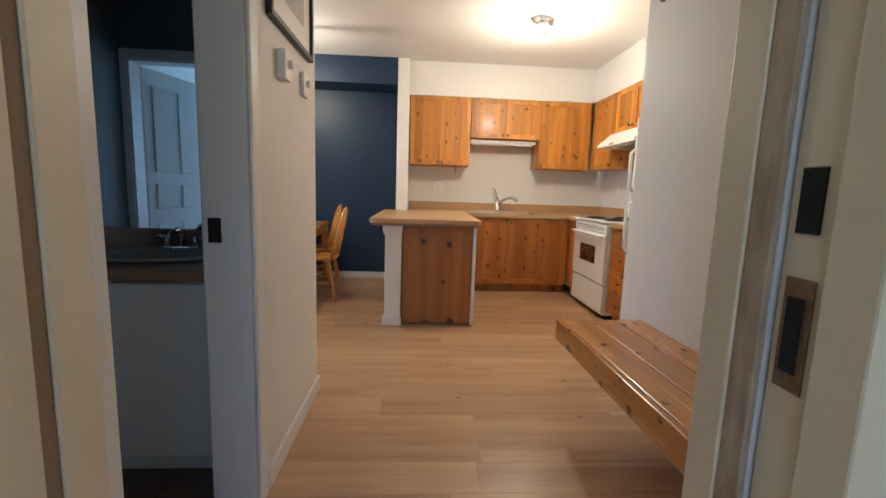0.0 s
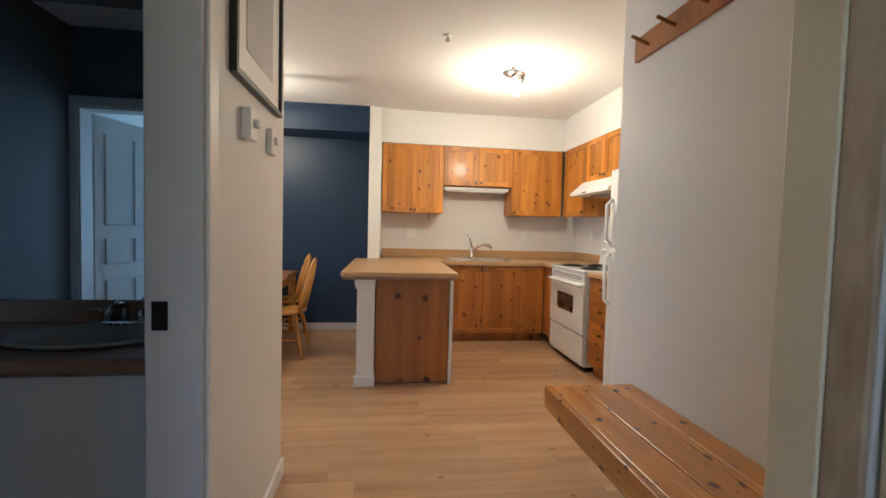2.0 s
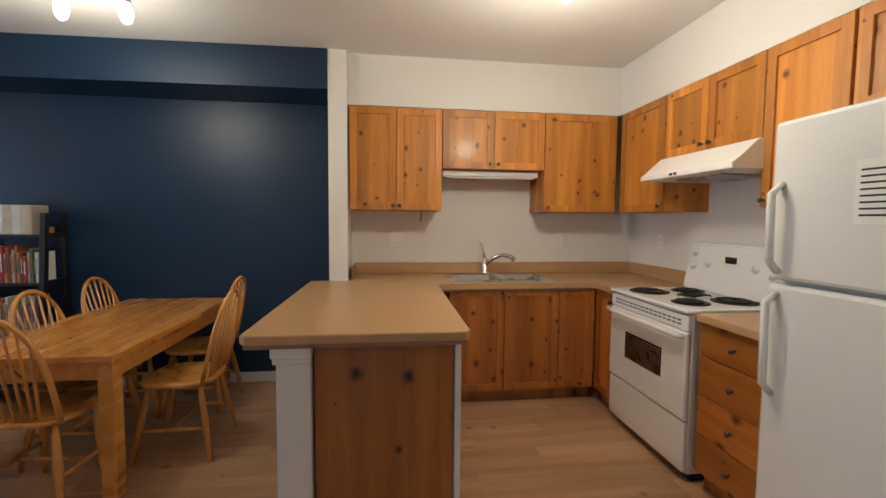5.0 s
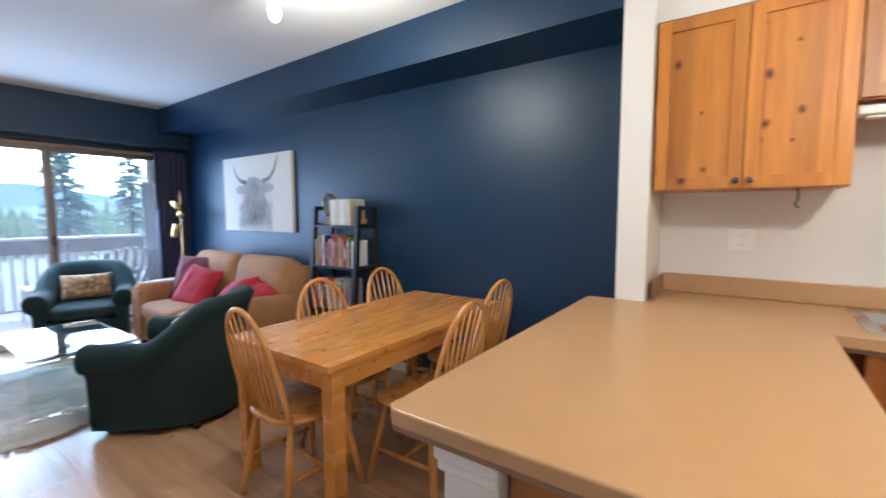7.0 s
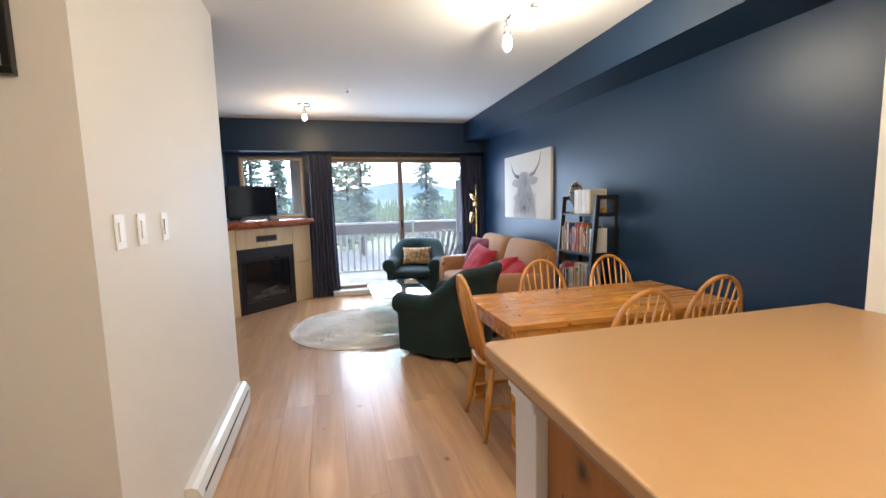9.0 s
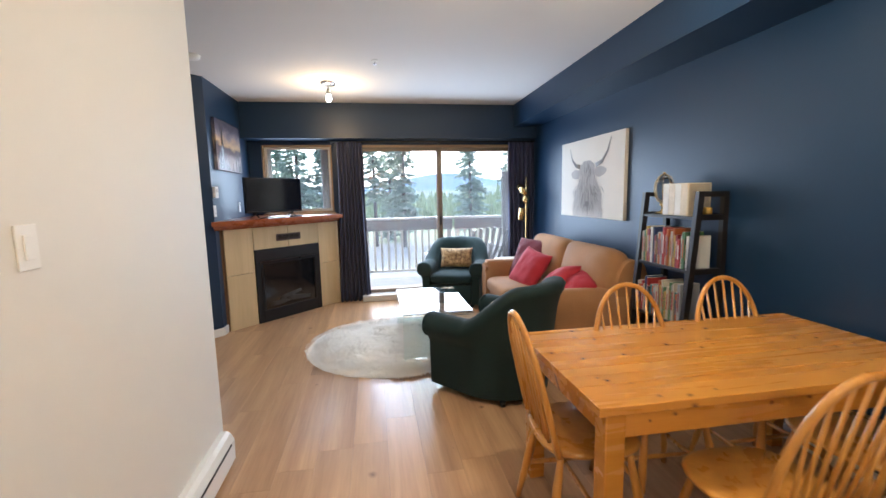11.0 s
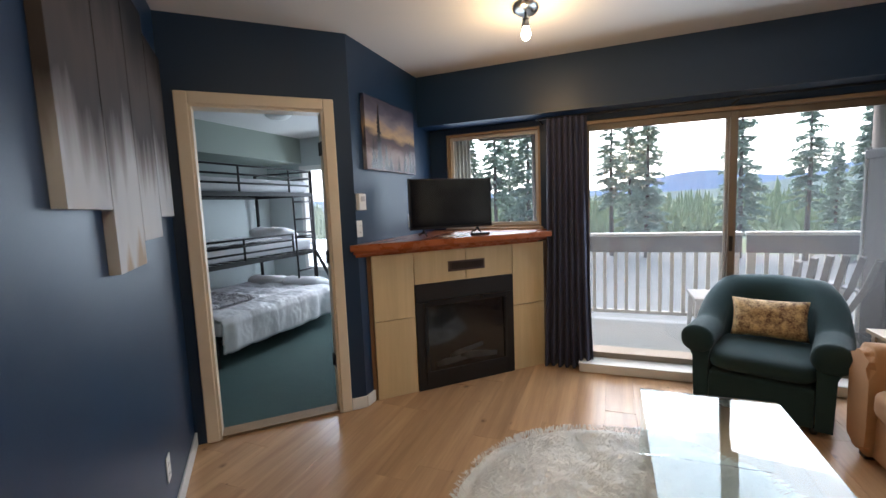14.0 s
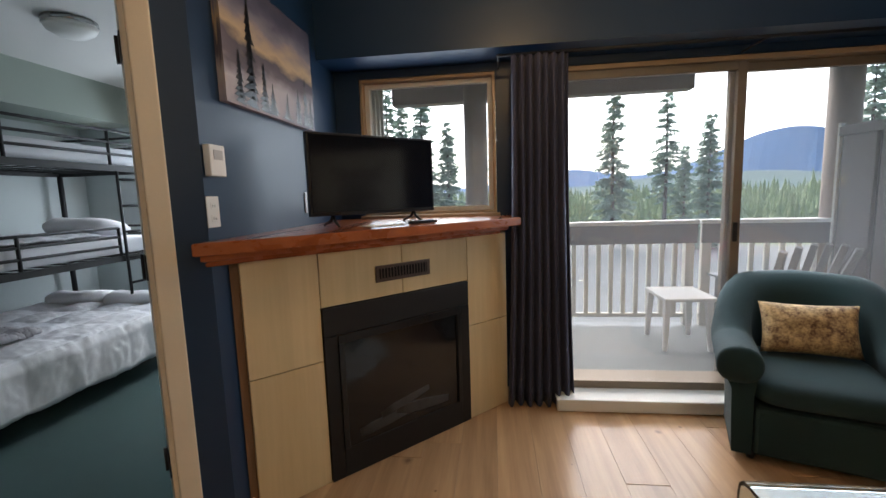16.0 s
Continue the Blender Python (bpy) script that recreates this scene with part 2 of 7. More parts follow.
RAW_WOOD = material("worn_bare_wood", (0.30, 0.20, 0.11), 0.7, vary=0.2, scale=9, fine=70, bump=0.15, stretch=(1, 1, 0.15))
WORN_PAINT = material("paint_worn_to_brown_wood", (0.52, 0.43, 0.31), 0.6, vary=0.25, scale=9, fine=60, bump=0.12, tint=(0.24, 0.15, 0.08), stretch=(1, 1, 0.25), contrast=2.2)
RUST = material("rusted_steel", (0.27, 0.17, 0.10), 0.6, 0.5, vary=0.3, scale=40, fine=160, bump=0.2)
BLACK_HOLE = material("black_recess", (0.008, 0.008, 0.008), 0.9, vary=0.1)
CREAM_CASING = material("warm_cream_casing_paint", (0.78, 0.66, 0.50), 0.42, vary=0.04, scale=4, fine=80, bump=0.03)
PINE_Z = wood("knotty_pine_upright", (0.64, 0.275, 0.03), (0.40, 0.135, 0.010), (0.12, 0.028, 0.006), 2, 0.42, knots=1.15, clear=0.12, vary=0.18, knot_scale=7.5)
# Base cabinets and drawers: darker and redder than the wall cabinets' pine.
PINE_RED = wood("darker_reddish_knotty_pine", (0.50, 0.185, 0.022), (0.31, 0.095, 0.009), (0.085, 0.02, 0.005), 2, 0.40, knots=1.15, clear=0.12, vary=0.12, knot_scale=7.0)
PINE_RED_X = wood("darker_reddish_pine_lying", (0.50, 0.185, 0.022), (0.31, 0.095, 0.009), (0.085, 0.02, 0.005), 0, 0.40, knots=1.15, clear=0.12, vary=0.12, knot_scale=6.0)
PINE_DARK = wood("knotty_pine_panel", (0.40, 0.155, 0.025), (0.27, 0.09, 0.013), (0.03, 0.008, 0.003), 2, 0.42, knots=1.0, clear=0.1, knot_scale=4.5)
BENCH_PINE = wood("varnished_pine", (0.60, 0.28, 0.06), (0.42, 0.165, 0.03), (0.07, 0.02, 0.006), 1, 0.24, knots=1.3, clear=0.45, knot_scale=9.5, strips=0, rare=0.1)
TABLE_PINE = wood("oiled_pine_table", (0.60, 0.275, 0.034), (0.47, 0.185, 0.018), (0.13, 0.035, 0.007), 1, 0.26, knots=0.75, clear=0.4, knot_scale=9.0, vary=0.07, strips=0, rare=0.3)
CHAIR_WOOD = wood("honey_beech", (0.60, 0.29, 0.05), (0.46, 0.195, 0.028), (0.3, 0.1, 0.03), 2, 0.28, knots=0, clear=0.4, vary=0.06)
MANTEL_WOOD = wood("red_cherry_mantel", (0.40, 0.115, 0.03), (0.27, 0.065, 0.016), (0.1, 0.02, 0.01), 0, 0.27, knots=0, clear=0.4)
FLOOR_PLANK = wood("laminate_oak_plank", (0.60, 0.375, 0.20), (0.36, 0.205, 0.10), (0.22, 0.115, 0.055), 0, 0.36, knots=0.35, clear=0.22, grain=9, vary=0.09, knot_scale=2.4, strips=0)
FLOOR_GAP = material("floor_underlay", (0.20, 0.115, 0.06), 0.8, vary=0.1)
FIRE_TILE = wood("pale_wood_look_tile", (0.68, 0.53, 0.31), (0.53, 0.40, 0.215), (0.4, 0.3, 0.2), 2, 0.42, knots=0, clear=0.1, grain=7, vary=0.05)
COUNTER = material("tan_laminate", (0.50, 0.305, 0.135), 0.34, vary=0.06, scale=14, fine=240, bump=0.02)
COUNTER_EDGE = material("brown_laminate_edge", (0.30, 0.18, 0.105), 0.4, vary=0.1, scale=14, fine=240, bump=0.02)
WHITE_ENAMEL = material("white_enamel", (0.80, 0.80, 0.78), 0.22, vary=0.015, scale=3, fine=60, bump=0.0, clear=0.3)
CREAM_ENAMEL = material("hood_enamel", (0.80, 0.79, 0.75), 0.3, vary=0.02, bump=0.0)
BLACK_IRON = material("black_iron", (0.015, 0.014, 0.014), 0.5, 0.3, vary=0.15, bump=0.05)
BLACK_GLASS = material("smoked_black_glass", (0.01, 0.01, 0.012), 0.08, vary=0.05, bump=0.0, rough_vary=0.02)
STEEL = material("brushed_steel", (0.55, 0.55, 0.54), 0.28, 1.0, vary=0.05, bump=0.02)
CHROME = material("chrome", (0.75, 0.75, 0.76), 0.1, 1.0, vary=0.02, bump=0.0, rough_vary=0.03)
VENT_SHADE_GREY = material("shaded_vent_grey", (0.10, 0.10, 0.10), 0.6, vary=0.1, bump=0.0)
PEWTER = material("pewter_knob_metal", (0.16, 0.13, 0.11), 0.35, 0.9, vary=0.15, bump=0.03)
BRASS = material("polished_brass", (0.78, 0.55, 0.24), 0.22, 1.0, vary=0.05, bump=0.0)
PLASTIC_WHITE = material("white_plastic", (0.83, 0.82, 0.79), 0.4, vary=0.02, bump=0.0)
GREEN_VELVET = material("dark_green_upholstery", (0.0055, 0.024, 0.0245), 0.85, contrast=2.0, vary=0.16, scale=5, fine=300, bump=0.15, sheen=0.05)
TAN_SUEDE = material("tan_faux_suede", (0.40, 0.20, 0.08), 0.8, contrast=2.0, vary=0.12, scale=4, fine=260, bump=0.1, sheen=0.05)
RED_CLOTH = material("coral_red_cushion_cloth", (0.46, 0.024, 0.042), 0.8, vary=0.1, scale=8, fine=350, bump=0.12, sheen=0.05)
WINE_CLOTH = material("wine_red_cushion_cloth", (0.16, 0.018, 0.03), 0.8, vary=0.12, scale=8, fine=350, bump=0.12, sheen=0.05)
GOLD_BROCADE = material("gold_brown_brocade", (0.50, 0.33, 0.15), 0.7, vary=0.25, scale=22, fine=90, bump=0.15, tint=(0.11, 0.045, 0.015), contrast=3.5)
CREAM_CLOTH = material("cream_patterned_cushion_cloth", (0.72, 0.66, 0.52), 0.8, vary=0.12, scale=24, fine=120, bump=0.12, tint=(0.42, 0.34, 0.22), contrast=2.5)
FUR = material("cream_faux_fur", (0.88, 0.84, 0.77), 0.95, vary=0.07, scale=14, fine=160, bump=0.25, sheen=0.2)
CURTAIN_CLOTH = material("dusky_blue_grey_curtain", (0.042, 0.046, 0.092), 0.75, vary=0.12, scale=5, fine=300, bump=0.08, sheen=0.05)
PALE_CURTAIN = material("pale_pink_grey_curtain", (0.56, 0.46, 0.44), 0.8, vary=0.08, scale=5, fine=240, bump=0.06)
BED_WHITE = material("white_bed_linen", (0.74, 0.74, 0.77), 0.85, vary=0.03, scale=9, fine=200, bump=0.1)
BED_GREY = material("grey_blanket", (0.42, 0.40, 0.42), 0.9, vary=0.08, scale=9, fine=200, bump=0.15)
CARPET_GREEN = material("green_carpet", (0.042, 0.085, 0.085), 0.95, vary=0.14, scale=5, fine=420, bump=0.4)
BEDROOM_WALL = material("pale_grey_green_wall_paint", (0.50, 0.545, 0.54), 0.65, vary=0.02, scale=2, fine=160, bump=0.04)
BEDROOM_GREEN = material("sage_soffit_paint", (0.36, 0.41, 0.36), 0.65, vary=0.03, scale=2, fine=160, bump=0.04)
BATH_WALL = material("grey_blue_bathroom_paint", (0.13, 0.145, 0.15), 0.6, vary=0.03, scale=2, fine=160, bump=0.04)
BATH_TILE = material("brown_floor_tile", (0.17, 0.11, 0.075), 0.4, vary=0.12, scale=7, fine=60, bump=0.05, random_vary=0.08)
GROUT = material("grey_grout", (0.16, 0.15, 0.13), 0.9, vary=0.1)
CLAY_SINK = material("bisque_porcelain", (0.42, 0.40, 0.34), 0.15, vary=0.02, bump=0.0)
TV_BLACK = material("black_gloss_plastic", (0.008, 0.008, 0.009), 0.3, vary=0.05, bump=0.0)
SCREEN = material("television_screen", (0.006, 0.006, 0.007), 0.10, vary=0.02, bump=0.0, rough_vary=0.01)
CANVAS_EDGE = material("canvas_edge", (0.72, 0.66, 0.56), 0.8, vary=0.04, fine=400, bump=0.1)
SHELF_BLACK = material("black_brown_shelf_wood", (0.013, 0.011, 0.011), 0.4, vary=0.15, scale=6, fine=80, bump=0.04)
FRAME_ALU = material("bronze_brown_aluminium", (0.24, 0.19, 0.14), 0.42, 0.4, vary=0.06, bump=0.02)
FRAME_WOOD = wood("honey_window_wood", (0.44, 0.31, 0.19), (0.34, 0.23, 0.135), (0.2, 0.1, 0.05), 1, 0.4, knots=0, clear=0.2)
DECK_PAINT = material("grey_deck_paint", (0.19, 0.20, 0.195), 0.7, vary=0.06, scale=3, fine=60, bump=0.1)
RAIL_PAINT = material("beige_rail_paint", (0.60, 0.56, 0.47), 0.6, vary=0.06, scale=5, fine=60, bump=0.05)
RAIL_CAP = material("weathered_white_rail_cap", (0.68, 0.66, 0.62), 0.6, vary=0.06, scale=4, fine=50, bump=0.06)
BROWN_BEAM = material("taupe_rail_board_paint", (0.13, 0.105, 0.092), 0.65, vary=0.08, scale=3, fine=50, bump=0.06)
SIDING = material("grey_beige_siding", (0.42, 0.42, 0.38), 0.7, vary=0.05, scale=4, fine=60, bump=0.06)
LOG = material("weathered_log_post", (0.27, 0.21, 0.165), 0.75, vary=0.18, scale=5, fine=50, bump=0.2, stretch=(1, 1, 0.15))
GREY_PLASTIC = material("weathered_grey_slat_paint", (0.17, 0.17, 0.165), 0.45, vary=0.03, bump=0.0)
SCREEN_GREY = material("weathered_grey_board", (0.10, 0.097, 0.092), 0.65, vary=0.12, scale=4, fine=50, bump=0.08, stretch=(1, 1, 0.2))
GRAVEL = material("grey_gravel_lot", (0.17, 0.165, 0.15), 0.95, vary=0.15, scale=0.25, fine=6, bump=0.2)
GRASS = material("dry_meadow_grass", (0.15, 0.17, 0.07), 0.95, vary=0.2, scale=0.2, fine=4, bump=0.2)
# Needle tones far paler than foliage: haze and glare put into the colour.
NEEDLES = leaf("haze_paled_needles", (0.40, 0.50, 0.40), (0.25, 0.33, 0.25))
# Far woods: green lightened so that the colour carries the haze.
FAR_WOODS = material("haze_paled_woods", (0.30, 0.35, 0.17), 0.9, vary=0.25, scale=0.2, fine=3, bump=0.0)
BARK = material("grey_conifer_bark", (0.14, 0.11, 0.09), 0.9, vary=0.2, scale=4, fine=30, bump=0.2)
# Forested slope whose blue is distance haze put into the base colour.
MOUNTAIN = material("haze_blue_mountain", (0.06, 0.13, 0.24), 0.95, vary=0.12, scale=0.006, fine=0.06, bump=0.0)
WINDOW_GLASS = clear_glass("glare_veiled_window_glass")
# A faint translucent white mixed in as veiling glare over the view.
veil_tree = WINDOW_GLASS.node_tree
veil = veil_tree.nodes.new("ShaderNodeBsdfTranslucent")
veil.inputs["Color"].default_value = (0.9, 0.94, 1.0, 1)
veil_mix = veil_tree.nodes.new("ShaderNodeMixShader")
veil_mix.inputs[0].default_value = 0.042
veil_tree.links.new(veil_tree.nodes["Principled BSDF"].outputs[0], veil_mix.inputs[1])
veil_tree.links.new(veil.outputs[0], veil_mix.inputs[2])
veil_tree.links.new(veil_mix.outputs[0], veil_tree.nodes["Material Output"].inputs["Surface"])
TABLE_GLASS = clear_glass("green_tinted_table_glass", (0.90, 0.97, 0.95), ior=1.5)
MIRROR = mirror("silvered_mirror")
BULB_GLOW = glow("lit_bulb", (1.0, 0.86, 0.62), 5.0)

# ---- mesh helpers ----
def bx(bm, x0, x1, y0, y1, z0, z1, bevel=0.0, segments=2, index=0):
    """A box, with its edges rounded where bevel is given."""
    before = set(bm.faces)
    vs = [bm.verts.new((x, y, z)) for x in (x0, x1) for y in (y0, y1) for z in (z0, z1)]
    for a, b, c, d in ((0, 1, 3, 2), (4, 6, 7, 5), (0, 4, 5, 1), (2, 3, 7, 6), (0, 2, 6, 4), (1, 5, 7, 3)):
        bm.faces.new((vs[a], vs[b], vs[c], vs[d]))
    made = [f for f in bm.faces if f not in before]
    if bevel:
        edges = {e for f in made for e in f.edges}
        bmesh.ops.bevel(bm, geom=list(edges), offset=bevel, segments=segments, profile=0.5, affect="EDGES", clamp_overlap=True)
        made = [f for f in bm.faces if f not in before]
    for f in made:
        f.material_index = index
    return made


def frame_of(way):
    way = Vector(way).normalized()
    side = way.cross(Vector((0, 0, 1)))
    side = side.normalized() if side.length > 1e-4 else Vector((1, 0, 0))
    return way, side, side.cross(way).normalized()


def rod(bm, p0, p1, r0, r1=None, seg=10, smooth=True):
    """A straight round bar that may taper."""
    return tube(bm, [p0, p1], [r0, r0 if r1 is None else r1], seg, smooth)


def tube(bm, points, radius, seg=8, smooth=True, closed=False):
    """A round bar along a line of points; radius: one, or one for each point."""
    pts = [Vector(p) for p in points]
    n = len(pts)
    radii = radius if isinstance(radius, (list, tuple)) else [radius] * n
    rings, last = [], None
    for i, p in enumerate(pts):
        a = pts[(i - 1) % n] if closed or i else p
        b = pts[(i + 1) % n] if closed or i < n - 1 else p
        way, side, up = frame_of(b - a)
        if last is not None:
            side = (last - way * last.dot(way)).normalized()
            up = side.cross(way).normalized()
        last = side
        rings.append([bm.verts.new(p + (side * math.cos(t) + up * math.sin(t)) * radii[i]) for t in (2 * math.pi * k / seg for k in range(seg))])
    span = n if closed else n - 1
    for i in range(span):
        r, s = rings[i], rings[(i + 1) % n]
        for k in range(seg):
            f = bm.faces.new((r[k], r[(k + 1) % seg], s[(k + 1) % seg], s[k]))
            f.smooth = smooth
    if not closed:
        bm.faces.new(rings[0][::-1])
        bm.faces.new(rings[-1])
    return rings


def lathe(bm, profile, seg=20, centre=(0, 0, 0), smooth=True, squash=(1, 1)):
    """A turned shape from (radius, height) pairs, bottom to top."""
    c = Vector(centre)
    rings = []
    for r, z in profile:
        if r < 1e-5:
            rings.append([bm.verts.new(c + Vector((0, 0, z)))])
        else:
            rings.append([bm.verts.new(c + Vector((r * squash[0] * math.cos(2 * math.pi * k / seg), r * squash[1] * math.sin(2 * math.pi * k / seg), z))) for k in range(seg)])
    for a, b in zip(rings, rings[1:]):
        for k in range(seg):
            j = (k + 1) % seg
            if len(a) == 1 and len(b) == 1:
                continue
            if len(a) == 1:
                f = bm.faces.new((a[0], b[j], b[k]))
            elif len(b) == 1:
                f = bm.faces.new((a[k], a[j], b[0]))
            else:
                f = bm.faces.new((a[k], a[j], b[j], b[k]))
            f.smooth = smooth
    if len(rings[0]) > 1:
        bm.faces.new(rings[0][::-1])
    if len(rings[-1]) > 1:
        bm.faces.new(rings[-1])


def prism(bm, outline, z0, z1, bevel=0.0, index=0):
    """An upright block over a flat outline, counter-clockwise."""
    before = set(bm.faces)
    lo = [bm.verts.new((x, y, z0)) for x, y in outline]
    hi = [bm.verts.new((x, y, z1)) for x, y in outline]
    n = len(outline)
    bm.faces.new(lo[::-1])
    bm.faces.new(hi)
    for k in range(n):
        bm.faces.new((lo[k], lo[(k + 1) % n], hi[(k + 1) % n], hi[k]))
    made = [f for f in bm.faces if f not in before]
    if bevel:
        bmesh.ops.bevel(bm, geom=list({e for f in made for e in f.edges}), offset=bevel, segments=2, profile=0.5, affect="EDGES", clamp_overlap=True)
        made = [f for f in bm.faces if f not in before]
    for f in made:
        f.material_index = index
    return made


def grid(bm, nu, nv, place, smooth=True, close_u=False):
    """A sheet of nu x nv points at place(u, v), u and v from 0 to 1."""
    rows = [[bm.verts.new(place(i / (nu - (0 if close_u else 1)), j / (nv - 1))) for j in range(nv)] for i in range(nu)]
    for i in range(nu if close_u else nu - 1):
        a, b = rows[i], rows[(i + 1) % nu]
        for j in range(nv - 1):
            f = bm.faces.new((a[j], b[j], b[j + 1], a[j + 1]))
            f.smooth = smooth
    return rows


def pad(bm, w, d, h, centre=(0, 0, 0), power=3.0, nu=24, nv=12, wobble=0.0, seed=0, turn=None, full=2.3):
    """A stuffed cushion: a rounded block whose faces swell."""
    c = Vector(centre)

    def place(u, v):
        a, e = 2 * math.pi * u, math.pi * (v - 0.5)

        def sg(t, p):
            return math.copysign(abs(t) ** (2 / p), t)
        p = Vector((w / 2 * sg(math.cos(a), power) * sg(math.cos(e), full), d / 2 * sg(math.sin(a), power) * sg(math.cos(e), full), h / 2 * sg(math.sin(e), full)))
        if wobble:
            p += wobble * Vector((noise.noise(p * 7 + Vector((seed, 0, 0))), noise.noise(p * 7 + Vector((0, seed, 3))), noise.noise(p * 9 + Vector((3, 0, seed)))))
        if turn is not None:
            p = turn @ p
        return c + p
    grid(bm, nu, nv, place, close_u=True)
    bmesh.ops.remove_doubles(bm, verts=bm.verts, dist=1e-5)


def pillow(bm, w, d, h, seed=0, crease=0.012, n=22):
    """A square cushion: two swollen sheets that meet in a thin edge with pulled-out corners."""
    rows = {}
    for side in (-1, 1):
        for i in range(n + 1):
            for j in range(n + 1):
                x, y = 2 * i / n - 1, 2 * j / n - 1
                edge = i in (0, n) or j in (0, n)
                if edge and side == 1:
                    rows[side, i, j] = rows[-1, i, j]
                    continue
                puff = (max(0.0, 1 - abs(x) ** 3.2) * max(0.0, 1 - abs(y) ** 3.2)) ** 0.55
                px = x * (1 - 0.07 * (1 - y * y)) * w / 2
                py = y * (1 - 0.07 * (1 - x * x)) * d / 2
                q = Vector((px, py, seed * 3.1))
                wr = crease * (noise.noise(q * 11) + 0.7 * abs(noise.noise(Vector((px * 6 + py * 9, py * 5 - px * 14, seed))))) * puff
                rows[side, i, j] = bm.verts.new((px + 0.4 * wr, py, side * (h / 2 * puff + wr)))
    for side in (-1, 1):
        for i in range(n):
            for j in range(n):
                f = bm.faces.new((rows[side, i, j], rows[side, i + 1, j], rows[side, i + 1, j + 1], rows[side, i, j + 1]))
                f.smooth = True


def mesh_object(name, bm, materials):
    me = bpy.data.meshes.new(name)
    bmesh.ops.recalc_face_normals(bm, faces=bm.faces)
    bm.to_mesh(me)
    bm.free()
    for m in materials if isinstance(materials, (list, tuple)) else [materials]:
        me.materials.append(m)
    return new(name, me)


def part(name, bm, material_, parent, label=""):
    ob = mesh_object(name, bm, material_)
    ob.parent = parent
    if label:
        ob["label"] = label
    return ob


def piece(name, data, parent, m):
    """A piece that shares its mesh with its like."""
    ob = new(name, data)
    ob.parent = parent
    ob.matrix_basis = m
    return ob


def thing(name, m, label, category, group="", kind=""):
    ob = new(name)
    ob.empty_display_size = 0.1
    ob.matrix_basis = m
    return tagged(ob, label, category, group, kind)


def single(name, bm, mats, label, category, group="", m=None, kind=""):
    ob = mesh_object(name, bm, mats)
    if m is not None:
        ob.matrix_basis = m
    return tagged(ob, label, category, group, kind)


def box_part(name, dims, mat_, parent, bevel=0.0, label=""):
    bm = bmesh.new()
    bx(bm, *dims, bevel=bevel)
    return part(name, bm, mat_, parent, label)


def structure(name, bm, mats, label, category):
    return tagged(mesh_object(name, bm, mats), label, category, kind="structure")


# ---- large structure ----
CEIL = 2.59


def wall(name, p0, p1, z0, z1, thick, front, back, label, openings=()):
    """A wall whose front face runs from p0 to p1, seen from the side at the right hand of that way. Openings: (start, end, sill, head)."""
    a, b = Vector((*p0, 0)), Vector((*p1, 0))
    way = (b - a).normalized()
    left = Vector((-way.y, way.x, 0))
    length = (b - a).length
    bm = bmesh.new()
    blocks, at = [], 0.0
    for s0, s1, lo, hi in sorted(openings):
        if s0 > at:
            blocks.append((at, s0, z0, z1))
        if lo > z0:
            blocks.append((s0, s1, z0, lo))
        if hi < z1:
            blocks.append((s0, s1, hi, z1))
        at = s1
    if at < length:
        blocks.append((at, length, z0, z1))
    for s0, s1, lo, hi in blocks:
        for f in bx(bm, s0, s1, 0, thick, lo, hi):
            f.material_index = 1 if f.calc_center_median().y > thick - 1e-4 else 0
    m = Matrix.Translation(a) @ Matrix(((way.x, left.x, 0, 0), (way.y, left.y, 0, 0), (0, 0, 1, 0), (0, 0, 0, 1)))
    bm.transform(m)
    return structure(name, bm, [front, back], label, "wall")


A0, A1 = Vector((-2.10, 2.32)), Vector((-3.598, 0.822))
D0, D1 = A1, Vector((-4.366, 1.59))
DWAY = (D1 - D0).normalized()
wall_1 = wall("wall_1", (-0.41, 2.32), (-2.10, 2.32), 0, CEIL, 0.12, WHITE_WALL, WHITE_WALL, "plain white painted interior wall beside dining area")
wall_2 = wall("wall_2", (-0.41, 0.66), (-0.41, 2.20), 0, CEIL, 0.14, WHITE_WALL, BATH_WALL, "white painted hallway wall with bathroom doorway", [(0.08, 0.76, -1, 2.06)])
wall_3 = wall("wall_3", A0, A1, 0, CEIL, 0.12, BLUE_WALL, WHITE_WALL, "dark navy painted angled living room wall")
wall_4 = wall("wall_4", D0 - DWAY * 0.12, D1, 0, CEIL, 0.12, BLUE_WALL, BEDROOM_WALL, "navy angled wall with open bedroom doorway", [(0.25, 1.033, -1, 2.09)])
wall_5 = wall("wall_5", (-4.366, 1.59), (-5.9, 1.59), 0, CEIL, 0.14, BLUE_WALL, BEDROOM_WALL, "navy wall beside the corner fireplace")
wall_west = wall("wall_west", (-5.76, 1.45), (-5.76, 5.43), 0, CEIL, 0.14, BLUE_WALL, SIDING, "navy window wall with glass balcony door", [(0.305, 1.20, 1.20, 2.10), (1.53, 3.79, -1, 2.10)])
wall_north = wall("wall_north", (-5.9, 5.43), (-0.115, 5.43), 0, CEIL, 0.14, BLUE_WALL, SIDING, "long deep navy satin painted living room wall")
wall_north_2 = wall("wall_north_2", (-0.115, 5.38), (2.64, 5.38), 0, CEIL, 0.19, WHITE_WALL, SIDING, "white kitchen wall above the counters")
wall_east = wall("wall_east", (2.50, 5.38), (2.50, 2.26), 0, CEIL, 0.14, WHITE_WALL, SIDING, "white kitchen side wall behind the stove")
wall_6 = wall("wall_6", (2.50, 2.38), (1.36, 2.38), 0, CEIL, 0.12, WHITE_WALL, WHITE_WALL, "white wall beside the refrigerator")
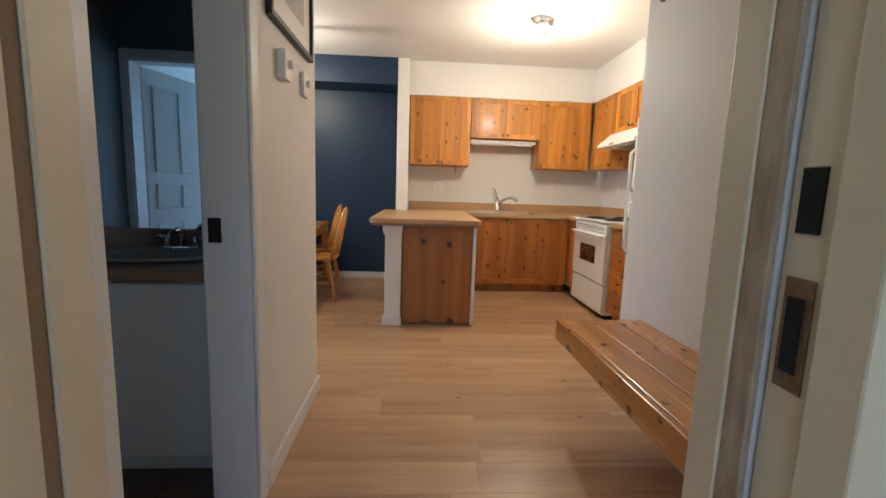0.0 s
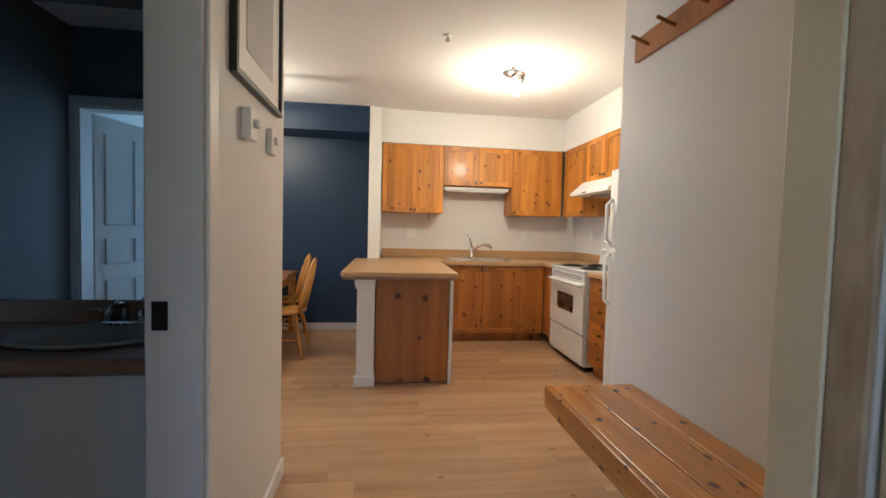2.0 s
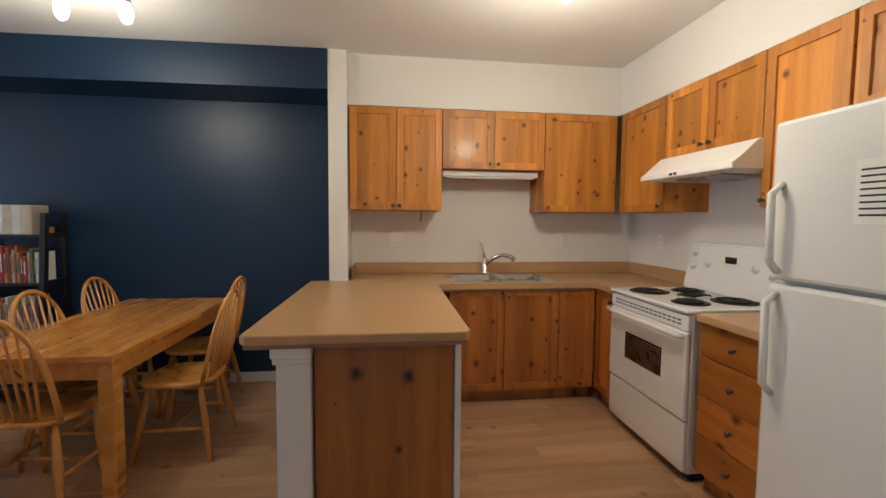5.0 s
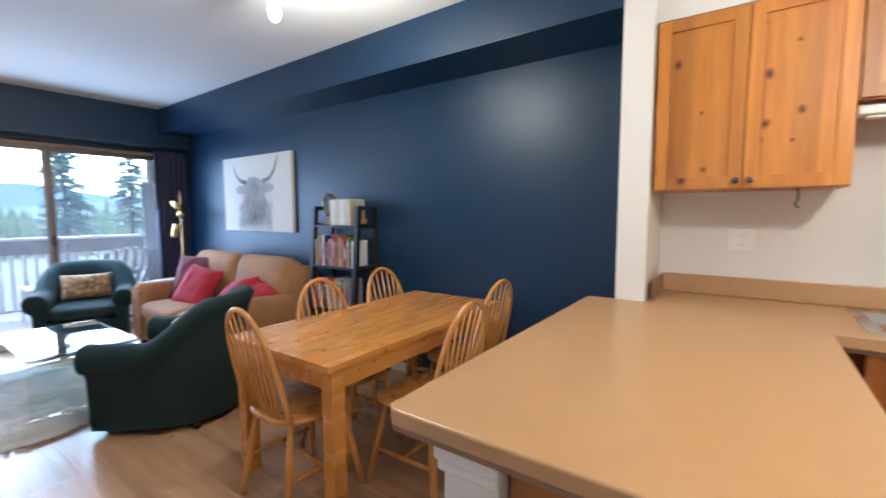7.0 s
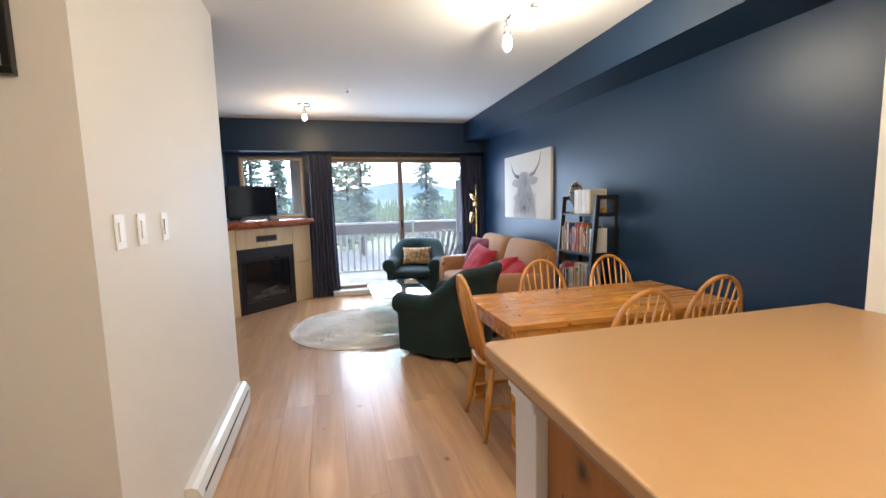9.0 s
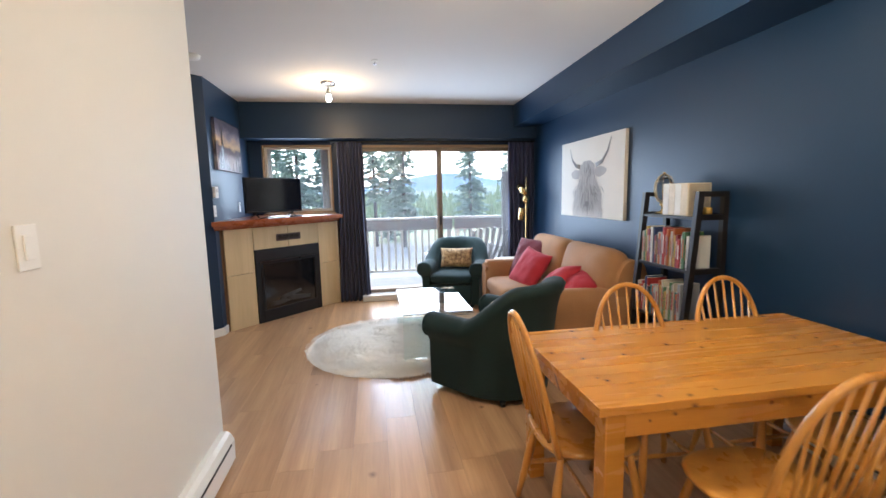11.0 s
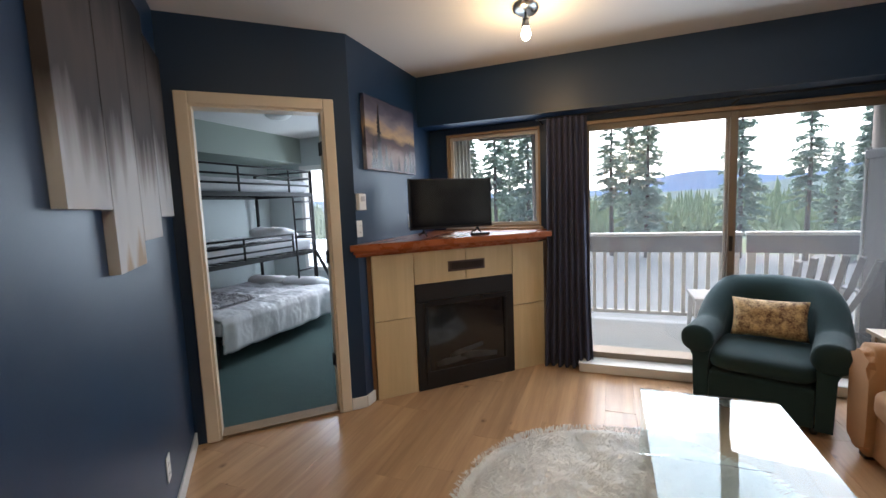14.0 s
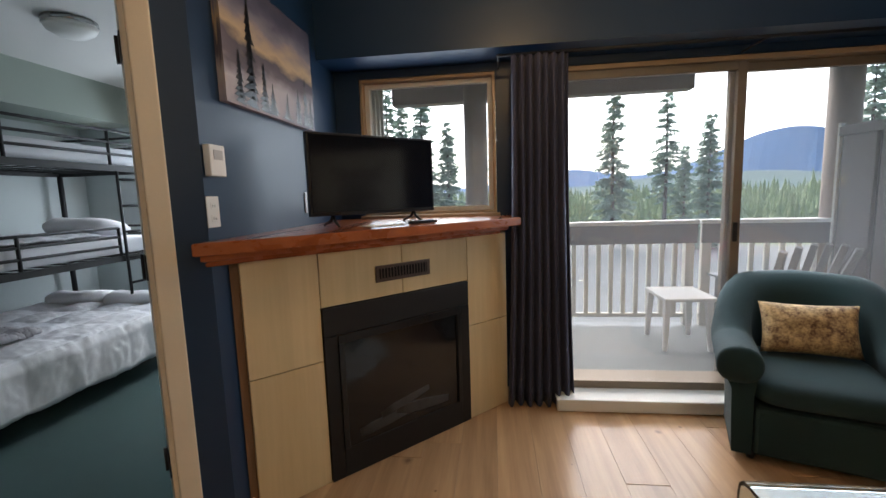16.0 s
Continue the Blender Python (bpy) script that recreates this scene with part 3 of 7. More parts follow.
wall_7 = wall("wall_7", (1.36, 2.26), (1.36, 0.66), 0, CEIL, 0.12, WHITE_WALL, WHITE_WALL, "white hallway wall above the pine bench")

# pocket door wall, where the walk begins
bm = bmesh.new()
bx(bm, 0.628, 1.48, 0.547, 0.66, 0, CEIL)
bx(bm, 0.80, 1.48, 0.40, 0.535, 0, CEIL)
bx(bm, -0.55, -0.366, 0.40, 0.655, 0, CEIL)
bx(bm, -0.366, 0.62, 0.40, 0.655, 2.08, CEIL)
wall_8 = structure("wall_8", bm, [WHITE_WALL], "white wall around the pocket door opening", "wall")
bm = bmesh.new()
bx(bm, -2.44, -2.30, -1.74, 0.40, 0, CEIL)
bx(bm, -2.44, -2.22, 0.40, 0.62, 0, CEIL)
bx(bm, 1.48, 1.62, -1.74, 0.66, 0, CEIL)
bx(bm, -2.30, -2.0, -1.74, -1.60, 0, CEIL)
bx(bm, -2.0, 0.8, -1.74, -1.60, 0, 0.6)
bx(bm, -2.0, 0.8, -1.74, -1.60, 2.2, CEIL)
bx(bm, 0.8, 1.48, -1.74, -1.60, 0, CEIL)
# Unseen partition, added to keep the side room's blue light off the jambs.
bx(bm, -0.82, -0.70, -1.60, 0.40, 0, CEIL)
wall_9 = structure("wall_9", bm, [WHITE_WALL], "plain white walls of the room behind with an added partition", "wall")
bm = bmesh.new()
bx(bm, -2.10, -2.06, 0.52, 0.64, 0, CEIL)
bx(bm, -1.40, -0.55, 0.52, 0.64, 0, CEIL)
bx(bm, -2.06, -1.40, 0.52, 0.64, 2.05, CEIL)
bx(bm, -2.22, -2.10, 0.52, 2.18, 0, CEIL)
bx(bm, -2.10, -0.55, 2.06, 2.18, 0, CEIL)
wall_10 = structure("wall_10", bm, [BATH_WALL], "dim grey blue bathroom walls", "wall")

# bedroom shell
bm = bmesh.new()
bx(bm, -7.09, -6.95, -1.74, -1.0, 0, CEIL)
bx(bm, -7.09, -6.95, -1.0, 0.75, 0, 0.55)
bx(bm, -7.09, -6.95, -1.0, 0.75, 2.08, CEIL)
bx(bm, -7.09, -6.95, 0.75, 1.45, 0, CEIL)
bx(bm, -6.95, -3.0, -1.74, -1.60, 0, CEIL)
bx(bm, -3.12, -2.98, -1.60, 1.30, 0, CEIL)
wall_11 = structure("wall_11", bm, [BEDROOM_WALL], "pale grey green bedroom walls with a window", "wall")
bm = bmesh.new()
bx(bm, -7.09, -5.9, 1.45, 1.56, -0.3, CEIL + 0.4)
exterior = structure("wall_12", bm, [SIDING], "grey board siding outside the living room window", "wall")
for k in range(9):
    box_part("siding_batten", (-7.07 + 0.135 * k, -7.03 + 0.135 * k, 1.562, 1.59, -0.3, CEIL + 0.4), SIDING, exterior)
bm = bmesh.new()
bx(bm, -6.95, -3.12, -1.60, -0.95, 2.12, 2.47)
structure("bedroom_soffit", bm, [BEDROOM_GREEN], "sage green dropped soffit in the bedroom", "soffit")

bm = bmesh.new()
bx(bm, -5.9, 2.64, -1.74, 5.57, CEIL, CEIL + 0.15)
ceiling = structure("ceiling", bm, [CEILING_PAINT], "flat off-white painted ceiling", "ceiling")
bm = bmesh.new()
prism(bm, [(-6.95, -1.60), (-3.12, -1.60), (-3.12, 1.12), (-3.58, 0.70), (-4.31, 1.45), (-6.95, 1.45)], 2.47, 2.53)
ceiling_2 = structure("ceiling_2", bm, [CEILING_PAINT], "flat white bedroom ceiling", "ceiling")
bm = bmesh.new()
bx(bm, -7.09, -5.9, -1.74, 1.56, CEIL, CEIL + 0.15)
structure("ceiling_3", bm, [CEILING_PAINT], "roof slab over the bedroom", "ceiling")

bm = bmesh.new()
prism(bm, [(-5.48, 5.10), (-0.115, 4.975), (-0.115, 5.43), (-5.48, 5.43)], 2.305, CEIL)
structure("soffit_north", bm, [BLUE_WALL], "navy dropped soffit along the long wall", "soffit")
bm = bmesh.new()
bx(bm, -5.76, -5.48, 1.59, 5.43, 2.15, CEIL)
structure("soffit_west", bm, [BLUE_WALL], "navy dropped beam above the windows", "soffit")
bm = bmesh.new()
bx(bm, -0.115, 0.02, 4.985, 5.43, 0, CEIL)
structure("wall_stub", bm, [WHITE_WALL], "white stub wall between dining area and kitchen", "wall")
bm = bmesh.new()
bx(bm, 0.02, 2.50, 5.04, 5.38, 2.217, CEIL)
bx(bm, 2.17, 2.50, 2.38, 5.04, 2.217, CEIL)
structure("bulkhead", bm, [WHITE_WALL], "white bulkhead above the kitchen cabinets", "bulkhead")

# floors
bm = bmesh.new()
bx(bm, -5.9, 2.64, -1.74, 5.57, -0.12, -0.013)
floor = structure("floor", bm, [FLOOR_GAP], "warm oak-look laminate plank floor", "floor")
bm = bmesh.new()
prism(bm, [(-6.95, -1.60), (-3.12, -1.60), (-3.12, 1.14), (-3.585, 0.735), (-4.31, 1.46), (-6.95, 1.46)], -0.1, 0.012)
floor_2 = structure("carpet", bm, [CARPET_GREEN], "dark green bedroom carpet", "carpet")
bm = bmesh.new()
bx(bm, -2.10, -0.50, 0.64, 2.06, -0.02, 0.003)
floor_3 = structure("floor_3", bm, [GROUT], "brown tiled bathroom floor", "floor")


def baseboard(p0, p1, height=0.085, thick=0.014, name="baseboard", label="white painted baseboard"):
    a, b = Vector((*p0, 0)), Vector((*p1, 0))
    way = (b - a).normalized()
    left = Vector((-way.y, way.x, 0))
    bm = bmesh.new()
    bx(bm, 0, (b - a).length, -thick, -0.0005, 0.001, height, bevel=0.004)
    bm.transform(Matrix.Translation(a) @ Matrix(((way.x, left.x, 0, 0), (way.y, left.y, 0, 0), (0, 0, 1, 0), (0, 0, 0, 1))))
    return structure(name, bm, [TRIM], label, "baseboard")


baseboard((-0.41, 1.50), (-0.41, 2.334))
baseboard((-0.41, 2.32), (-0.88, 2.32))
baseboard((1.36, 2.38), (1.36, 0.66))
baseboard(A0, A1)
baseboard(D0 + DWAY * 0.98, D1)
baseboard((-4.366, 1.59), (-4.50, 1.59))
baseboard((-5.40, 5.43), (-0.115, 5.43))
baseboard((-0.115, 5.41), (-0.115, 4.985))
baseboard((-5.76, 2.72), (-5.76, 2.98))


def place_along(p0, way, turn_left=True):
    """Axes at p0 with x along way, y to its left, z up."""
    w = Vector((way[0], way[1], 0)).normalized()
    l = Vector((-w.y, w.x, 0))
    return Matrix.Translation((p0[0], p0[1], 0)) @ Matrix(((w.x, l.x, 0, 0), (w.y, l.y, 0, 0), (0, 0, 1, 0), (0, 0, 0, 1)))


def casing(name, m, width, head, thick, face, mats, label, back=True, board=0.065):
    """The jambs and casing boards of a door opening; m: at its start, x along the wall, y into it."""
    door = thing(name, m, label, "door frame", kind="structure")
    bm = bmesh.new()
    bx(bm, 0, 0.02, -0.002, thick + 0.002, 0, head)
    part("jamb", bm, mats, door)
    bm = bmesh.new()
    bx(bm, width - 0.02, width, -0.002, thick + 0.002, 0, head)
    part("jamb", bm, mats, door)
    bm = bmesh.new()
    bx(bm, 0.02, width - 0.02, -0.002, thick + 0.002, head - 0.02, head)
    part("head_jamb", bm, mats, door)
    for side in ((-face - 0.001, -0.003),) + (((thick + 0.003, thick + face),) if back else ()):
        for x0, x1, z0, z1 in ((-board, 0.006, 0, head + board), (width - 0.006, width + board, 0, head + board), (0.006, width - 0.006, head - 0.006, head + board)):
            bm = bmesh.new()
            bx(bm, x0, x1, *side, z0 + 0.001, z1, bevel=0.006)
            part("casing", bm, mats, door)
    return door


door_bed = casing("door_1", place_along(D0 + DWAY * 0.13, DWAY), 0.783, 2.09, 0.12, 0.018, CREAM_CASING, "cream painted casing of the open bedroom doorway")
for z in (0.32, 1.06, 1.80):
    bm = bmesh.new()
    bx(bm, 0.759, 0.763, 0.03, 0.09, z, z + 0.09)
    rod(bm, (0.756, 0.1, z), (0.756, 0.1, z + 0.09), 0.007)
    part("hinge", bm, BLACK_IRON, door_bed, "black door hinge")
door_bath = casing("door_2", place_along((-0.41, 0.74), (0, 1)), 0.68, 2.06, 0.14, 0.015, TRIM, "white casing of the bathroom doorway")
box_part("strike_plate", (0.655, 0.659, 0.085, 0.125, 0.955, 1.035), BLACK_IRON, door_bath, label="black strike plate")
bm = bmesh.new()
bx(bm, 0.0, 0.74, 0.0, 0.12, 0.0125, 0.02)
threshold = structure("threshold", bm, [RAW_WOOD], "worn wooden threshold strip at the bedroom doorway", "threshold")
threshold.matrix_basis = place_along(D0 + DWAY * 0.15, DWAY)

# pocket door frame and the door in its slot
pocket = thing("door_3", pose(0.628, 0.535, 0), "aged cream pocket door with rusted edge pull", "pocket door", kind="structure")
box_part("jamb", (-0.014, -0.0005, 0.058, 0.126, 0, 2.08), AGED_TRIM, pocket, 0.003)
box_part("bare_edge", (-0.010, -0.0005, 0.013, 0.0575, 0, 2.08), WORN_PAINT, pocket, 0.002, "bare worn wooden jamb edge")
leaf = box_part("door_leaf", (0.004, 0.175, -0.066, 0.006, 0.01, 2.06), AGED_TRIM, pocket, 0.003, "cream painted door edge")
bm = bmesh.new()
bx(bm, 0.0005, 0.0038, -0.043, -0.010, 1.105, 1.19)
part("latch_hole", bm, BLACK_HOLE, leaf, "dark square mortise hole")
bm = bmesh.new()
bx(bm, 0.0005, 0.0038, -0.050, -0.007, 0.895, 1.047, bevel=0.001)
part("edge_pull", bm, RUST, leaf, "rusted steel edge pull plate")
bm = bmesh.new()
bx(bm, -0.003, 0.0004, -0.040, -0.016, 0.92, 1.022, bevel=0.0015)
part("pull_recess", bm, BLACK_HOLE, leaf, "dark recess of the pull")
box_part("near_jamb", (-0.010, 0.18, -0.135, -0.0675, 0, 2.08), AGED_TRIM, pocket, 0.004)
strike = thing("door_4", pose(-0.366, 0.40, 0), "aged cream jamb with a worn wooden stripe", "door frame", kind="structure")
box_part("jamb", (0.0005, 0.012, 0.1765, 0.257, 0, 2.08), AGED_TRIM, strike, 0.004)
box_part("strike_strip", (0.0005, 0.007, 0.148, 0.176, 0, 2.08), RAW_WOOD, strike, 0.001, "bare worn wooden strip")
box_part("near_jamb", (0.0005, 0.012, -0.002, 0.1475, 0, 2.08), AGED_TRIM, strike, 0.004)

# ---- windows and balcony door ----
def window_pane(parent, y0, y1, z0, z1, x):
    bm = bmesh.new()
    bx(bm, x - 0.003, x + 0.003, y0, y1, z0, z1)
    ob = part("pane", bm, WINDOW_GLASS, parent)
    ob.visible_shadow = False
    return ob


def frame_bars(parent, y0, y1, z0, z1, x0, x1, w, mat_, name="window_frame", bevel=0.004):
    for d in ((y0, y0 + w, z0, z1), (y1 - w, y1, z0, z1), (y0 + w, y1 - w, z0, z0 + w), (y0 + w, y1 - w, z1 - w, z1)):
        box_part(name, (x0, x1, *d), mat_, parent, bevel)


win = thing("window_1", pose(0, 0, 0), "small fixed window with a wooden frame", "window", kind="structure")
frame_bars(win, 1.757, 2.648, 1.202, 2.098, -5.90, -5.765, 0.02, FRAME_WOOD)
frame_bars(win, 1.777, 2.628, 1.222, 2.078, -5.86, -5.82, 0.03, RAIL_CAP, "inner_frame")
window_pane(win, 1.807, 2.598, 1.252, 2.048, -5.84)
box_part("window_sill", (-5.76, -5.71, 1.74, 2.67, 1.172, 1.206), FRAME_WOOD, win, 0.006)
slide = thing("window_2", pose(0, 0, 0), "large sliding glass balcony door with tan metal frame", "balcony door", kind="structure")
frame_bars(slide, 2.984, 5.236, 0.002, 2.098, -5.90, -5.765, 0.03, FRAME_WOOD)
for k, (y0, y1, x0) in enumerate(((3.015, 4.15, -5.815), (4.08, 5.205, -5.87))):
    frame_bars(slide, y0, y1, 0.04, 2.066, x0, x0 + 0.04, 0.052, FRAME_ALU, "sash")
    window_pane(slide, y0 + 0.052, y1 - 0.052, 0.092, 2.014, x0 + 0.02)
box_part("latch", (-5.775, -5.762, 4.105, 4.13, 0.98, 1.10), BLACK_IRON, slide, 0.003, "dark sash latch")
box_part("door_sill", (-5.755, -5.43, 2.99, 5.23, 0.002, 0.070), TRIM, slide, 0.006, "white painted sill step")
box_part("sill_nosing", (-5.757, -5.415, 2.985, 5.235, 0.0705, 0.086), TRIM, slide, 0.006)
box_part("sill_track", (-5.76, -5.58, 2.99, 5.23, 0.0865, 0.135), FRAME_ALU, slide, 0.003, "bronze metal door track")
win3 = thing("window_3", pose(0, 0, 0), "bright white-framed bedroom window", "window", kind="structure")
frame_bars(win3, -1.0, 0.75, 0.55, 2.08, -7.08, -6.95, 0.06, TRIM)
box_part("mullion", (-7.05, -6.98, -0.15, -0.10, 0.61, 2.02), TRIM, win3)
window_pane(win3, -0.94, -0.15, 0.61, 2.02, -7.02)
window_pane(win3, -0.10, 0.69, 0.61, 2.02, -7.02)
win4 = thing("window_4", pose(0, 0, 0), "white-framed window of the room behind", "window", kind="structure")
box_part("mullion", (0.02, 0.08, -1.72, -1.64, 0.6, 2.2), TRIM, win4)
box_part("mullion", (-1.48, -1.42, -1.72, -1.64, 0.6, 2.2), TRIM, win4)


# ---- kitchen ----
def knob(parent, x, y, z, out):
    """A small round cabinet knob that stands out along out."""
    bm = bmesh.new()
    lathe(bm, [(0.006, 0), (0.0055, 0.012), (0.012, 0.017), (0.0145, 0.023), (0.012, 0.029), (0.0, 0.031)], 12)
    bm.transform(Matrix.Translation((x, y, z)) @ Vector(out).to_track_quat("Z", "Y").to_matrix().to_4x4())
    return part("knob", bm, PEWTER, parent, "dark metal knob")


def cabinet_door(parent, w, h, at, knob_at, rail=0.055, name="door", wood_=PINE_Z):
    """A frame-and-panel door in the local x-z plane, front towards -y. at: its lower left front corner."""
    x, y, z = at
    bm = bmesh.new()
    g = 0.003
    bx(bm, x + g, x + rail, y, y + 0.019, z + g, z + h - g, bevel=0.002)
    bx(bm, x + w - rail, x + w - g, y, y + 0.019, z + g, z + h - g, bevel=0.002)
    bx(bm, x + rail, x + w - rail, y + 0.0006, y + 0.0186, z + h - rail, z + h - g)
    bx(bm, x + rail, x + w - rail, y + 0.0006, y + 0.0186, z + g, z + rail)
    door = part(name, bm, wood_, parent)
    bm = bmesh.new()
    bx(bm, x + rail - 0.004, x + w - rail + 0.004, y + 0.0125, y + 0.0175, z + rail - 0.004, z + h - rail + 0.004)
    part("panel", bm, wood_, door)
    if knob_at:
        knob(door, x + knob_at[0], y, z + knob_at[1], (0, -1, 0))
    return door


def cabinet(name, m, w, d, h, doors, label, category="kitchen cabinet", group="", z=0.0, toe=0.0, wood_=PINE_Z):
    """A pine unit; local x along the wall, front at y = 0, back at y = d. doors: (x, width, knob x or None, knob height)."""
    c = thing(name, m, label, category, group)
    bm = bmesh.new()
    bx(bm, 0.001, w - 0.001, 0.02, d, z + toe, z + h, bevel=0.001)
    part("body", bm, wood_, c)
    if toe:
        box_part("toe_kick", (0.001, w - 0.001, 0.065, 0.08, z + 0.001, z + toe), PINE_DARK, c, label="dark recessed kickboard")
    for x, dw, kx, kz in doors:
        cabinet_door(c, dw, h - toe - 0.002, (x, 0.0, z + toe + 0.001), (kx, kz) if kx is not None else None, wood_=wood_)
    return c


UP = "upper cabinets"
Z0, Z1 = 1.44, 2.214
NORTH = lambda x: pose(x, 5.03, 0)
EAST = lambda y: pose(2.16, y, 0, 0, 0, -90)
cabinet("wall_cabinet", NORTH(0.03), 0.70, 0.348, Z1 - Z0, [(0.0, 0.35, 0.325, 0.035), (0.35, 0.35, 0.025, 0.035)], "honey knotty pine wall cabinet with two doors", group=UP, z=Z0)
cabinet("wall_cabinet", NORTH(0.73), 0.815, 0.348, 2.214 - 1.765, [(0.0, 0.4075, 0.375, 0.04), (0.4075, 0.4075, 0.03, 0.04)], "short pine wall cabinet above the sink", group=UP, z=1.765)
cabinet("wall_cabinet", NORTH(1.545), 0.615, 0.348, Z1 - Z0, [(0.0, 0.60, 0.03, 0.035)], "honey knotty pine corner wall cabinet", group=UP, z=Z0)
cabinet("wall_cabinet", EAST(5.02), 0.585, 0.338, Z1 - Z0, [(0.03, 0.55, 0.52, 0.035)], "honey knotty pine wall cabinet beside the hood", group=UP, z=Z0)
cabinet("wall_cabinet", EAST(4.435), 0.755, 0.338, 2.214 - 1.785, [(0.0, 0.377, 0.345, 0.04), (0.377, 0.377, 0.032, 0.04)], "short pine wall cabinet over the range hood", group=UP, z=1.785)
cabinet("wall_cabinet", EAST(3.68), 0.40, 0.338, Z1 - Z0, [(0.0, 0.40, 0.03, 0.035)], "tall pine wall cabinet beside the hood", group=UP, z=Z0)
cabinet("wall_cabinet", EAST(3.27), 0.85, 0.338, 2.214 - 1.80, [(0.0, 0.425, 0.39, 0.04), (0.425, 0.425, 0.03, 0.04)], "pine wall cabinet above the refrigerator", group=UP, z=1.80)

strip = thing("strip_light", pose(1.13, 5.10, 1.715), "slim white under-cabinet light above the sink", "strip light")
box_part("housing", (-0.39, 0.39, 0, 0.07, 0.0, 0.045), WHITE_ENAMEL, strip, 0.008)
box_part("diffuser", (-0.36, 0.36, 0.01, 0.05, -0.012, -0.0005), PLASTIC_WHITE, strip, 0.004)

LOW = "base cabinets"
BASE = lambda x: pose(x, 4.775, 0)
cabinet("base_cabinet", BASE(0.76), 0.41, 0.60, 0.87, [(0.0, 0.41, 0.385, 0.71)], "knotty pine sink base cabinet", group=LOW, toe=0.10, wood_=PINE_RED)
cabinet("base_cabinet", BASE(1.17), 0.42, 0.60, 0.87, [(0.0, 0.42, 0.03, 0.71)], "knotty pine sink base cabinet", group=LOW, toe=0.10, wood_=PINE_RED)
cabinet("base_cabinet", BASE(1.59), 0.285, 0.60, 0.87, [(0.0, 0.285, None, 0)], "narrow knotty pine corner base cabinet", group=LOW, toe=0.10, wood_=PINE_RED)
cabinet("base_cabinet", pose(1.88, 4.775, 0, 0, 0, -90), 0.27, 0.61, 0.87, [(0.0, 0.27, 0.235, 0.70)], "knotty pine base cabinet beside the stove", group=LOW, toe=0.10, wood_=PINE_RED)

# drawers between stove and refrigerator
drawers = thing("drawer_unit", pose(1.88, 3.69, 0, 0, 0, -90), "knotty pine drawer unit with dark knobs", "drawer unit", LOW)
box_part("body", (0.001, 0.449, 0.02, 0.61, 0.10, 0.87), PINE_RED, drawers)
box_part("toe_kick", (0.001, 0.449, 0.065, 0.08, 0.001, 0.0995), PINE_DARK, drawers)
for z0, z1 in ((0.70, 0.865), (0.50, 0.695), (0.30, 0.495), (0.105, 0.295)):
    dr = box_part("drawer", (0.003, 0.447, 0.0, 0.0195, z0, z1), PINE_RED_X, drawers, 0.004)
    knob(dr, 0.225, 0.0, (z0 + z1) / 2, (0, -1, 0))

# peninsula
pen = thing("peninsula", pose(0, 0, 0), "knotty pine peninsula base with a white end post", "kitchen island")
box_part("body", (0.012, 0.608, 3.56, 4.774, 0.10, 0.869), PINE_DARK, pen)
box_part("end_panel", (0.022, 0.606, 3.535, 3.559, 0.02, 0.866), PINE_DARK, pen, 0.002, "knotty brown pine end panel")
box_part("kick", (0.022, 0.606, 3.555, 3.60, 0.001, 0.02), FLOOR_GAP, pen)
box_part("edge_strip", (0.609, 0.636, 3.52, 3.62, 0.001, 0.868), TRIM, pen, 0.003, "white edge strip")
post = thing("pony_wall", pose(0, 0, 0), "white end post of the peninsula with a small capital", "post", kind="structure")
box_part("post", (-0.125, 0.011, 3.505, 4.984, 0.001, 0.868), WHITE_WALL, post, 0.003)
box_part("capital", (-0.145, 0.018, 3.488, 3.56, 0.80, 0.867), TRIM, post, 0.008)
box_part("collar", (-0.138, 0.014, 3.495, 3.53, 0.775, 0.80), TRIM, post, 0.006)
box_part("plinth", (-0.142, 0.018, 3.488, 3.53, 0.001, 0.085), TRIM, post, 0.004)

# one worktop: peninsula, sink run and corner, with the sink cut out
bm = bmesh.new()
TOPZ = (0.871, 0.91)
SX0, SX1, SY0, SY1 = 0.80, 1.56, 4.86, 5.30
prism(bm, [(-0.225, 3.445), (0.64, 3.445), (0.665, 3.47), (0.665, 4.75), (1.18, 4.75), (1.18, SY0), (SX0, SY0), (SX0, SY1), (SX1, SY1), (SX1, SY0), (1.1802, SY0), (1.1802, 4.75), (1.855, 4.75), (1.855, 4.50), (2.498, 4.50), (2.498, 5.378), (0.0205, 5.378), (0.0205, 4.98), (-0.25, 4.98), (-0.25, 3.47)], *TOPZ)
front = [e for e in bm.edges if abs(e.verts[0].co.z - e.verts[1].co.z) < 1e-6 and all((v.co.y < 3.5 or (abs(v.co.y - 4.75) < 1e-4 and abs(v.co.x - 1.18) > 0.01) or abs(v.co.x + 0.25) < 1e-4) for v in e.verts)]
bmesh.ops.bevel(bm, geom=front, offset=0.007, segments=3, profile=0.5, affect="EDGES", clamp_overlap=True)
worktop = thing("worktop", pose(0, 0, 0), "tan laminate worktop with rounded edges", "worktop")
part("top", bm, COUNTER, worktop)
# Added strips: their brown stands for the shadow line under the worktop edge.
for dims in ((-0.235, 0.65, 3.458, 3.474), (-0.235, -0.22, 3.4745, 4.97), (0.638, 0.652, 3.4745, 4.74), (0.655, 1.85, 4.762, 4.773)):
    box_part("edge_strip", (*dims, 0.852, 0.8705), COUNTER_EDGE, worktop, 0.002, "added brown strip for the shadow line under the edge")
bm = bmesh.new()
